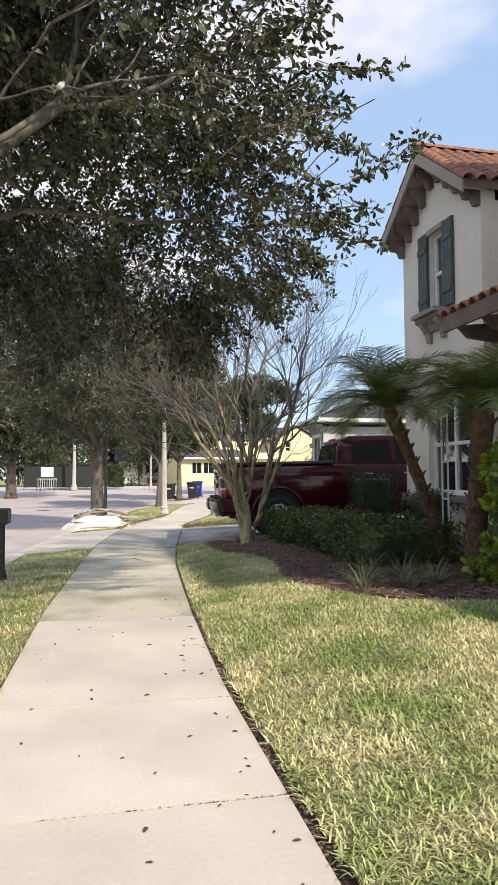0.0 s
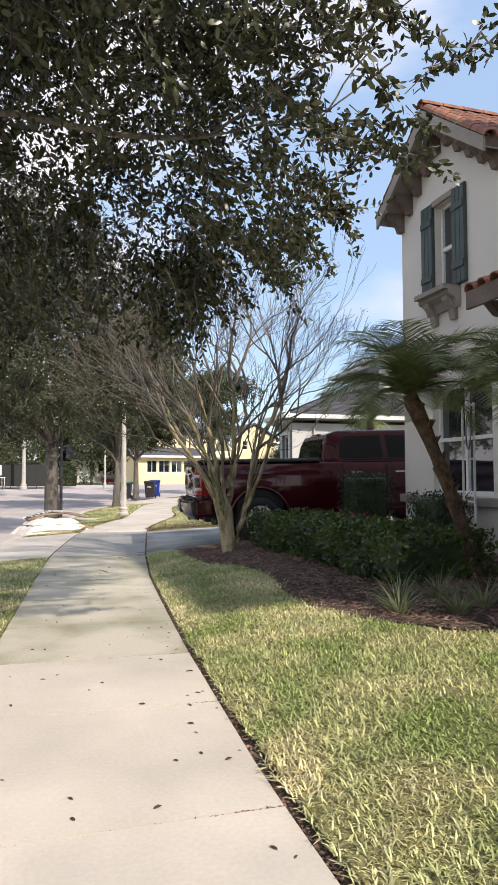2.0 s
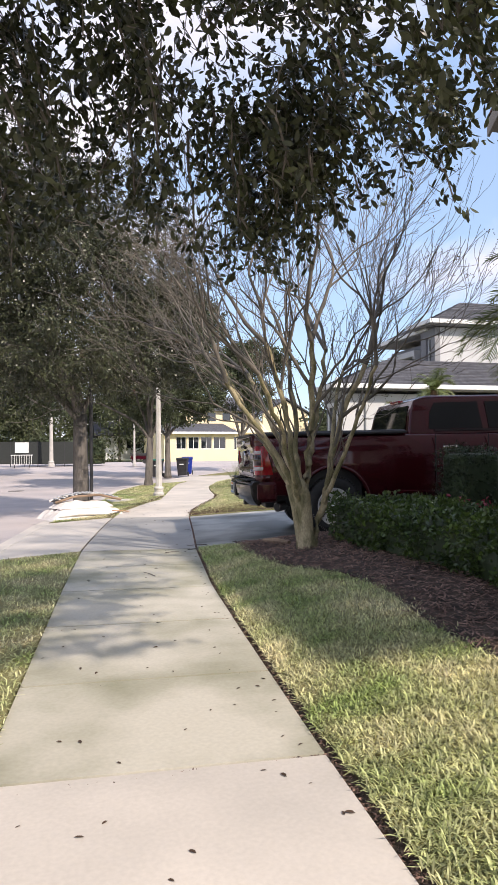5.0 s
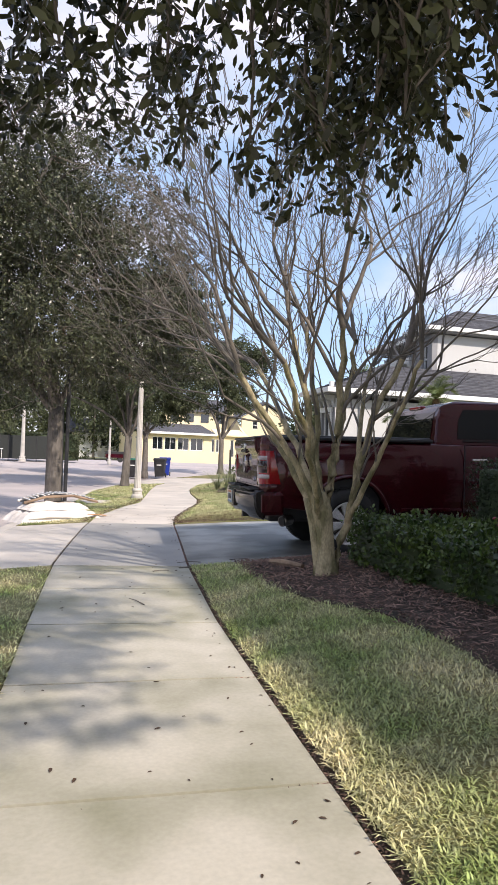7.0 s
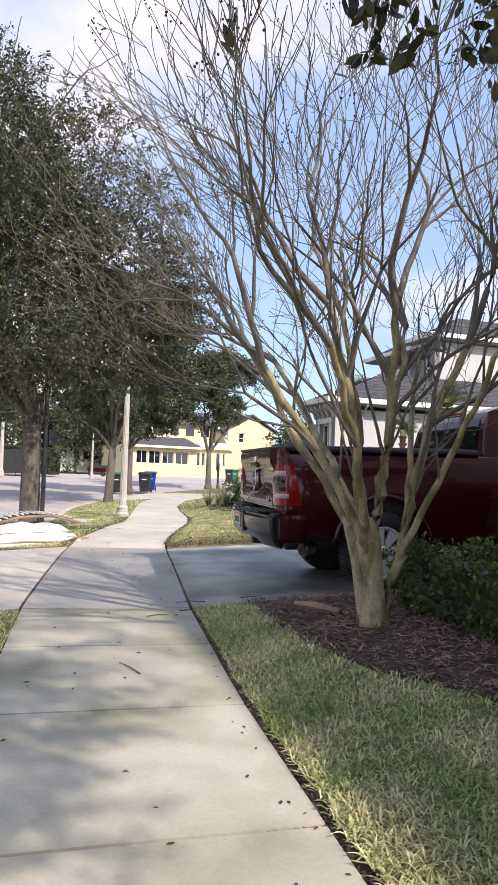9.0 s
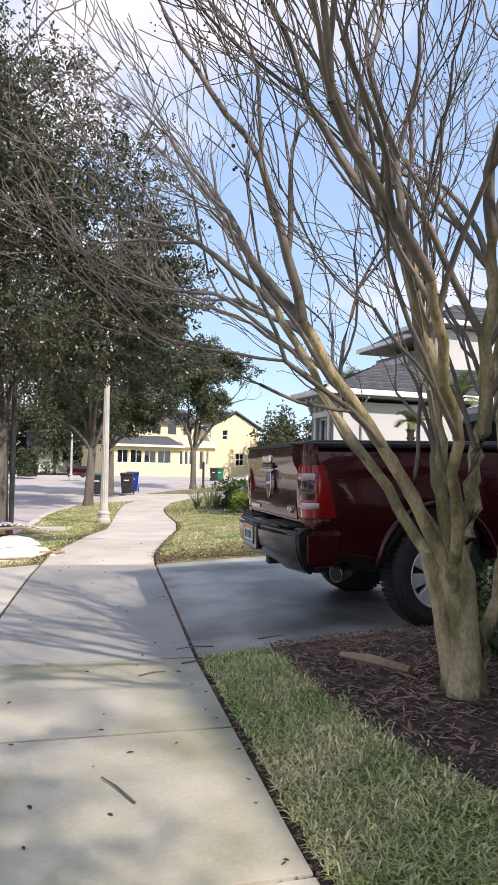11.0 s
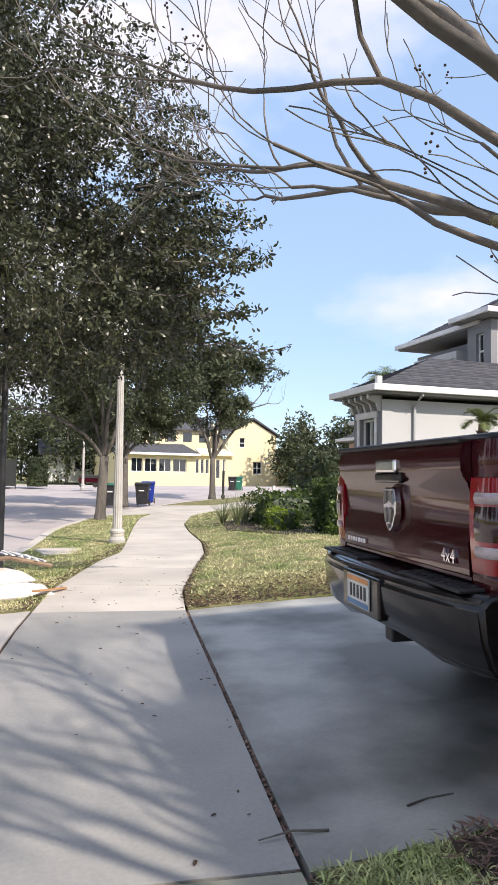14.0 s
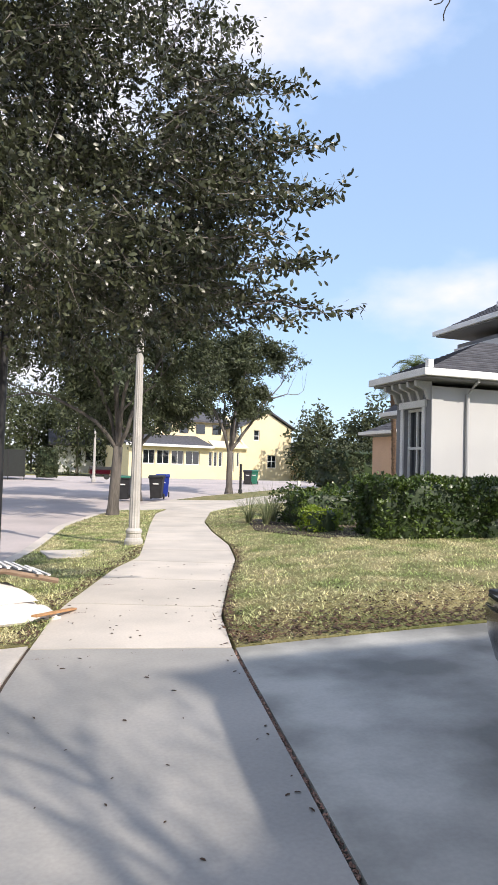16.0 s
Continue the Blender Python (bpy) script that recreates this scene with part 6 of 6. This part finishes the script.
# grass blades
def blades(name, n, pick, ln, wd, material, label, seed):
    rnd = np.random.default_rng(seed)
    P = []
    while len(P) < n:
        q = pick(rnd)
        if q:
            P.append((q[0], q[1], zg(q[0], q[1]) + 0.008))
    P = np.array(P)
    patch = np.array([noise.noise((a * 1.3, b * 1.3, 1.7)) for a, b, c in P[:: max(1, n // 6000)]])
    yaw = rnd.uniform(0, math.tau, n)
    lean = rnd.uniform(0.5, 1.6, n)
    L2 = ln * rnd.uniform(0.5, 1.25, n)
    h = np.stack([np.cos(yaw) * np.sin(lean), np.sin(yaw) * np.sin(lean), np.cos(lean)], 1)
    s = np.stack([-np.sin(yaw), np.cos(yaw), 0 * yaw], 1) * (wd * rnd.uniform(0.7, 1.3, n))[:, None]
    m = P + h * (L2 * 0.55)[:, None]
    h2 = h + np.array([0, 0, -0.5])
    e = m + h2 * (L2 * 0.5)[:, None]
    e[:, 2] = np.maximum(e[:, 2], P[:, 2] + 0.004)
    v = np.stack([P - s * 0.5, P + s * 0.5, m + s * 0.45, m - s * 0.45, e], 1).reshape(-1, 3)
    i = np.arange(n) * 5
    tri = np.concatenate([np.stack([i + a, i + b, i + c], 1) for a, b, c in ((0, 1, 2), (0, 2, 3), (3, 2, 4))], 0)
    me = bpy.data.meshes.new(name)
    me.vertices.add(len(v))
    me.vertices.foreach_set("co", v.ravel())
    me.loops.add(len(tri) * 3)
    me.loops.foreach_set("vertex_index", tri.ravel())
    me.polygons.add(len(tri))
    me.polygons.foreach_set("loop_start", np.arange(len(tri)) * 3)
    me.update(calc_edges=True)
    me.materials.append(material)
    return tagged(new(name, me), label, "grass", kind="stuff")


def pick_yard(y0, y1, far):
    def q(rnd):
        y = rnd.uniform(y0, y1)
        x = R(y) + 0.035 + 0.02 * noise.noise((y * 3.1, 0, 0)) + rnd.uniform(0, far)
        if 5.6 < y < 14.02 and x > bed_l(y) + rnd.normal(0, 0.05):
            return None
        return (x, y)
    return q


def pick_verge(y0, y1):
    def q(rnd):
        y = rnd.uniform(y0, y1)
        a, b = KI(y) + 0.02, L(y)
        x = rnd.uniform(a, b + 0.0)
        return (x, y) if x > b - 2.2 else None
    return q


blades("lawn_grass", 95000, pick_yard(1.6, 6.5, 3.6), 0.060, 0.0072, M["grass"], "short green and straw lawn grass beside the walk", 120)
blades("lawn_grass", 62000, pick_yard(6.5, 14.04, 2.2), 0.060, 0.0074, M["grass"], "short shaded lawn grass up to the driveway", 121)
blades("lawn_grass", 52000, pick_yard(19.0, 27.5, 6.0), 0.055, 0.010, M["grass"], "sunlit lawn grass beyond the driveway", 122)
blades("lawn_grass", 16000, pick_yard(27.5, 37.8, 6.5), 0.06, 0.018, M["grass"], "far lawn grass beside the curving walk", 123)
blades("verge_grass", 26000, pick_verge(4.0, 14.2), 0.06, 0.008, M["grass"], "grass of the verge between walk and kerb", 124)
blades("verge_grass", 30000, pick_verge(19.47, 30), 0.06, 0.010, M["grass"], "grass of the island round the lamp post", 125)
blades("verge_grass", 9000, pick_verge(30, 37.8), 0.06, 0.016, M["grass"], "grass of the island round the lamp post", 126)

# grit and moss in the joints of the walk and beside the drive
for c in cuts:
    if 1 < c < 24:
        share = srnd.uniform(0.25, 1.0)
        pts = [(L(c) + (R(c) - L(c)) * f, c + srnd.normal(0, 0.006), zg(L(c) + (R(c) - L(c)) * f, c) - 0.010) for f in srnd.uniform(0.0, 1.0, int(420 * share))]
        scatter("joint_grit", pts, 0.024, 0.5, M["mulch"], "dark crumbs packed in a joint of the walk", "grit", srnd, 0.4)
pts = [(R(y) + srnd.normal(0.016, 0.010), y, zg(R(y), y) - 0.012) for y in srnd.uniform(14.2, 18.95, 900)]
scatter("joint_grit", pts, 0.022, 0.6, M["mulch"], "grit and moss packed in the slab joint", "grit", srnd, 0.5)
pts = [(R(y) + srnd.uniform(0.0, 0.09), y, zg(R(y), y) - 0.018) for y in srnd.uniform(1.5, 14.1, 3200)]
scatter("joint_grit", pts, 0.03, 0.5, M["mulch"], "leaf crumbs in the soil edge beside the walk", "grit", srnd, 0.4)


# ---- street things ----
def lamp_post(x, y, z, h, r0, label, globe=True):
    ob = thing("street_lamp", x, y, z, 0, label, "street lamp")
    bm = bmesh.new()
    n = 24
    rings = []
    for f, k in ((0.0, 1.0), (0.5, 0.8), (1.0, 0.62)):
        rings.append([bm.verts.new((math.cos(q * math.tau / n) * r0 * k * (1 - 0.1 * (q % 2)), math.sin(q * math.tau / n) * r0 * k * (1 - 0.1 * (q % 2)), 0.28 + f * (h - 0.28))) for q in range(n)])
    for u, v in zip(rings, rings[1:]):
        for q in range(n):
            bm.faces.new((u[q], u[(q + 1) % n], v[(q + 1) % n], v[q]))
    bm.faces.new(rings[-1])
    part("pole", bm, M["post"], ob, "fluted tapering concrete pole")
    bm = bmesh.new()
    add_lathe(bm, [(r0 * 1.7, -0.1), (r0 * 1.7, 0.08), (r0 * 1.5, 0.12), (r0 * 1.35, 0.14), (r0 * 1.35, 0.22), (r0 * 1.5, 0.24), (r0 * 1.5, 0.28), (r0 * 1.05, 0.32)], 20)
    part("base", bm, M["post"], ob, smooth=False)
    bm = bmesh.new()
    add_lathe(bm, [(r0 * 0.62, h - 0.02), (r0 * 1.0, h + 0.02), (r0 * 1.0, h + 0.08), (r0 * 0.5, h + 0.12)], 16)
    part("collar", bm, M["black"], ob)
    if globe:
        bm = bmesh.new()
        add_lathe(bm, [(0.08, h + 0.1), (0.17, h + 0.2), (0.2, h + 0.36), (0.15, h + 0.55), (0.05, h + 0.64), (0.02, h + 0.72)], 16)
        part("globe", bm, M["white"], ob, "white acorn lamp globe", smooth=True)
    return ob


lamp_post(1.92, 26.6, zg(1.92, 26.6), 4.2, 0.105, "fluted concrete street lamp post on the island")
lamp_post(3.95, 58.0, 0.5, 4.2, 0.09, "pale street lamp post across the road")
lamp_post(-2.35, 60.0, 0.5, 4.6, 0.16, "pale square-set post beside the dark fence", False)


def wheelie_bin(x, y, z, rz, lid, label, body="black"):
    ob = thing("wheeled_bin", x, y, z, rz, label, "bin", "wheeled bins")
    bm = bmesh.new()
    lo = [(-0.24, -0.27), (0.24, -0.27), (0.24, 0.22), (-0.24, 0.22)]
    hi = [(-0.31, -0.36), (0.31, -0.36), (0.31, 0.34), (-0.31, 0.34)]
    va = [bm.verts.new((a, b, 0.05)) for a, b in lo]
    vb = [bm.verts.new((a, b, 1.0)) for a, b in hi]
    bm.faces.new(va[::-1])
    bm.faces.new(vb)
    for i in range(4):
        j = (i + 1) % 4
        bm.faces.new((va[i], va[j], vb[j], vb[i]))
    bmesh.ops.bevel(bm, geom=bm.edges[:], offset=0.03, segments=2, affect="EDGES")
    part("body", bm, M[body], ob)
    part("rim", box(-0.34, 0.34, -0.39, 0.37, 0.95, 1.0, 0.015), M[body], ob)
    part("lid", prism([(-0.40, 1.002), (0.40, 1.002), (0.40, 1.03), (0.2, 1.10), (-0.2, 1.10), (-0.40, 1.04)], "x", -0.33, 0.33, 0.01), M[lid], ob, "hinged lid")
    part("label_patch", box(-0.13, 0.13, -0.365, -0.345, 0.68, 0.80, 0.002, pose(0, 0.03, 0, 0, 0, 0)), M["white"], ob)
    part("handle", box(-0.26, 0.26, 0.39, 0.43, 0.97, 1.01, 0.01), M[body], ob)
    for s in (-1, 1):
        bm = bmesh.new()
        add_lathe(bm, [(0.12, -0.03), (0.13, -0.02), (0.13, 0.02), (0.12, 0.03)], 16, pose(s * 0.29, 0.26, 0.13, 0, 90, 0))
        part("wheel", bm, M["rubber"], ob)
    return ob


wheelie_bin(4.05, 44.2, zg(4.05, 44.2) - 0.1, -20, "green_lid", "black wheeled bin with a green lid")
wheelie_bin(5.55, 44.3, zg(5.55, 44.3) - 0.05, -20, "black", "black wheeled bin at the roadside")
wheelie_bin(5.98, 45.15, zg(5.98, 45.15) - 0.02, -12, "blue", "blue wheeled recycling bin beside the black one", "blue")
wheelie_bin(15.6, 62.0, 0.35, -20, "black", "far black wheeled bin on the verge")
wheelie_bin(16.2, 62.3, 0.36, -20, "green_lid", "far green wheeled bin on the verge", "green_lid")

# rubbish heap by the kerb: a slatted bed base on a slumped mattress
heap = thing("mattress", -0.63, 20.5, zg(-0.63, 20.5), 24, "slumped torn white mattress on the verge", "mattress")


def slumped(w, d, h, lift, seed):
    """A soft limp sheet, sagging between folds, closed to the ground."""
    bm = bmesh.new()
    bmesh.ops.create_grid(bm, x_segments=30, y_segments=18, size=1)
    for v in bm.verts:
        x, y = v.co.x, v.co.y
        e = max(abs(x) ** 5, abs(y) ** 5)
        fold = 0.05 * noise.noise(Vector((x * 2.2 + seed, y * 5, 0))) + 0.03 * abs(noise.noise(Vector((x * 6, y * 9 + seed, 1))))
        v.co = Vector((x * w * (1 + 0.06 * noise.noise(Vector((y * 3, seed, 0)))), y * d * (1 + 0.08 * noise.noise(Vector((x * 3, seed, 2)))), lift + h * (1 - e) + fold * (1 - e)))
    return bm


part("cover", slumped(0.88, 0.52, 0.26, -0.02, 1.0), M["cloth"], heap, smooth=True)
part("torn_layer", slumped(0.66, 0.34, 0.13, 0.22, 4.0), M["cloth"], heap, smooth=True)
bm = bmesh.new()
add_tube(bm, [(-0.82, -0.46, 0.06), (-0.3, -0.52, 0.11), (0.2, -0.50, 0.08), (0.82, -0.46, 0.05)], 0.025, 6)
part("piping", bm, M["cloth"], heap)
rack = thing("bed_base", -0.53, 20.75, zg(-0.53, 20.75) + 0.42, 16, "broken slatted bed base lying on the mattress", "bed base")
for s in (-1, 1):
    bm = bmesh.new()
    add_tube(bm, [(-0.78, s * 0.26, -0.07), (-0.35, s * 0.26, 0.05), (0.25, s * 0.26, 0.07), (0.78, s * 0.24, -0.06)], 0.03, 6)
    part("rail", bm, M["wood"] if s < 0 else M["cloth"], rack, "splintered timber rail")
backing = [(f / 10 * 0.74, 0.085 - 0.26 * (f / 10 * 0.74) ** 2) for f in range(-10, 11)]
part("backing", prism([(x, z) for x, z in backing] + [(x, z - 0.02) for x, z in backing[::-1]], "y", -0.24, 0.25), M["black"], rack, "curved black sheet under the slats")
for k in range(15):
    f = -0.68 + k * 0.097
    z = 0.115 - 0.26 * f * f
    part("slat", box(f - 0.016, f + 0.016, -0.28, 0.28, z, z + 0.018, 0.003, pose(0, 0, 0, 0, 0, 3 * math.sin(k * 2.3))), M["white"], rack)
bag = thing("cardboard_flap", -1.15, 20.75, zg(-1.15, 20.75), 20, "torn grey cardboard flap beside the heap", "rubbish")
part("flap", prism([(-0.16, 0.0), (0.14, 0.0), (0.04, 0.36), (-0.10, 0.48)], "y", -0.012, 0.012, 0.004), M["post"], bag)
plank = bmesh.new()
add_box(plank, -0.4, 0.4, -0.03, 0.03, 0, 0.02, 0.003, pose(0.26, 20.4, zg(0.26, 20.4) + 0.05, 0, 6, 60))
tagged(part("plank", plank, M["orange"]), "thin orange-stained plank leaning off the heap", "plank")
# storm inlet cover set in the island
inlet = box(-0.45, 0.45, -0.5, 0.5, -0.15, 0.03, 0.012)
bmesh.ops.transform(inlet, verts=inlet.verts[:], matrix=pose(0.72, 25.7, zg(0.72, 25.7), 0, 0, 8))
tagged(part("storm_inlet", inlet, M["concrete"]), "flat pale concrete storm inlet cover in the grass", "drain")

# dark posts and the sign post
def dark_post(x, y, z, h, label, name="post", w=0.05):
    ob = thing(name, x, y, z, 0, label, "post")
    bm = bmesh.new()
    add_tube(bm, [(0, 0, -0.1), (0, 0, h)], w, 10)
    part("shaft", bm, M["black"], ob)
    bm = bmesh.new()
    add_lathe(bm, [(w * 1.6, -0.05), (w * 1.6, 0.1), (w * 1.1, 0.16)], 12)
    part("foot", bm, M["black"], ob)
    return ob


dark_post(-0.36, 22.0, zg(-0.36, 22.0), 4.4, "tall black metal sign post beside the oak", "sign_post", 0.045)
dark_post(10.75, 48.2, 0.27, 1.5, "dark post beside the far oak", "post", 0.07)
mb = dark_post(-1.98, 10.6, zg(-1.98, 10.6), 0.95, "black mailbox post in the verge", "mailbox", 0.04)
part("box", (lambda b: b)(box(-0.1, 0.1, -0.26, 0.22, 0.80, 1.02, 0.03)), M["black"], mb)
wp = thing("marker_post", 9.2, 36.2, zg(9.2, 36.2), 0, "short white marker post by the far walk", "post")
part("shaft", box(-0.05, 0.05, -0.05, 0.05, -0.1, 0.85, 0.01), M["white"], wp)

# dark mesh fence and notice board across the street
fence = thing("fence", -6.6, 62.0, 0.55, 0, "dark green screened fence across the street", "fence")
for k in range(7):
    part("post", box(k * 1.05 - 0.03, k * 1.05 + 0.03, -0.03, 0.03, -0.2, 1.95, 0.005), M["black"], fence)
for k in range(6):
    part("screen", box(k * 1.05 + 0.03, k * 1.05 + 1.02, -0.01, 0.01, 0.05, 1.85, 0.002), M["dark_fence"], fence)
kiosk = thing("notice_board", -4.5, 59.2, 0.55, 0, "white notice board on a dark frame with railings", "notice board")
part("panel", box(-0.5, 0.5, -0.03, 0.03, 0.95, 1.75, 0.01), M["white"], kiosk)
for x in (-0.55, 0.55):
    part("leg", box(x - 0.035, x + 0.035, -0.035, 0.035, -0.2, 1.9, 0.006), M["black"], kiosk)
for k in range(9):
    part("baluster", box(-0.72 + k * 0.18 - 0.015, -0.72 + k * 0.18 + 0.015, -0.16, -0.13, 0.0, 0.75, 0.003), M["white"], kiosk)
part("rail", box(-0.8, 0.8, -0.17, -0.12, 0.75, 0.8, 0.004), M["white"], kiosk)
util = thing("trailer", 4.5, 60.0, 0.55, 0, "low dark red flatbed trailer parked across the road", "trailer")
part("deck", box(-0.7, 0.7, -0.4, 0.4, 0.35, 0.7, 0.03), M["paint"], util)
part("side_rail", box(-0.72, 0.72, -0.43, -0.40, 0.65, 0.85, 0.01), M["black"], util)
for s in (-0.45, 0.45):
    bm = bmesh.new()
    add_lathe(bm, [(0.2, -0.06), (0.2, 0.06)], 16, pose(s, -0.3, 0.2, 90, 0, 0))
    part("wheel", bm, M["rubber"], util)
# trellis with hose reel beside the window
tr = thing("trellis", 3.98, 8.9, zg(3.98, 8.9), 70, "white wire garden trellis against the house", "trellis")
for x in (-0.25, 0.25):
    part("upright", box(x - 0.012, x + 0.012, -0.012, 0.012, -0.1, 1.95, 0.003), M["white"], tr)
for z in (0.4, 0.8, 1.3, 1.93):
    part("crossbar", box(-0.24, 0.24, -0.01, 0.01, z - 0.01, z + 0.01, 0.002), M["white"], tr)
orn = bmesh.new()
add_tube(orn, [(0.1 * math.cos(a * math.tau / 24), 0, 1.62 + 0.2 * math.sin(a * math.tau / 24)) for a in range(25)], 0.010, 5, cap=False)
part("ring", orn, M["steel"], tr)
for y, x in ((27.0, 7.5), (25.3, 6.6)):
    gl = thing("path_light", x, y, zg(x, y), 0, "small grey garden path light in the bed", "garden light", "path lights")
    bm = bmesh.new()
    add_lathe(bm, [(0.015, -0.05), (0.015, 0.2), (0.05, 0.2), (0.05, 0.28), (0.08, 0.29), (0.01, 0.33)], 10)
    part("stake", bm, M["steel"], gl)
# manhole cover and storm drain in the street
bm = bmesh.new()
add_lathe(bm, [(0.35, -0.02), (0.35, 0.012), (0.32, 0.016)], 24, Matrix.Translation((-3.2, 36.0, zroad(36))))
tagged(part("manhole_cover", bm, M["steel"]), "round dark iron manhole cover in the road", "manhole")
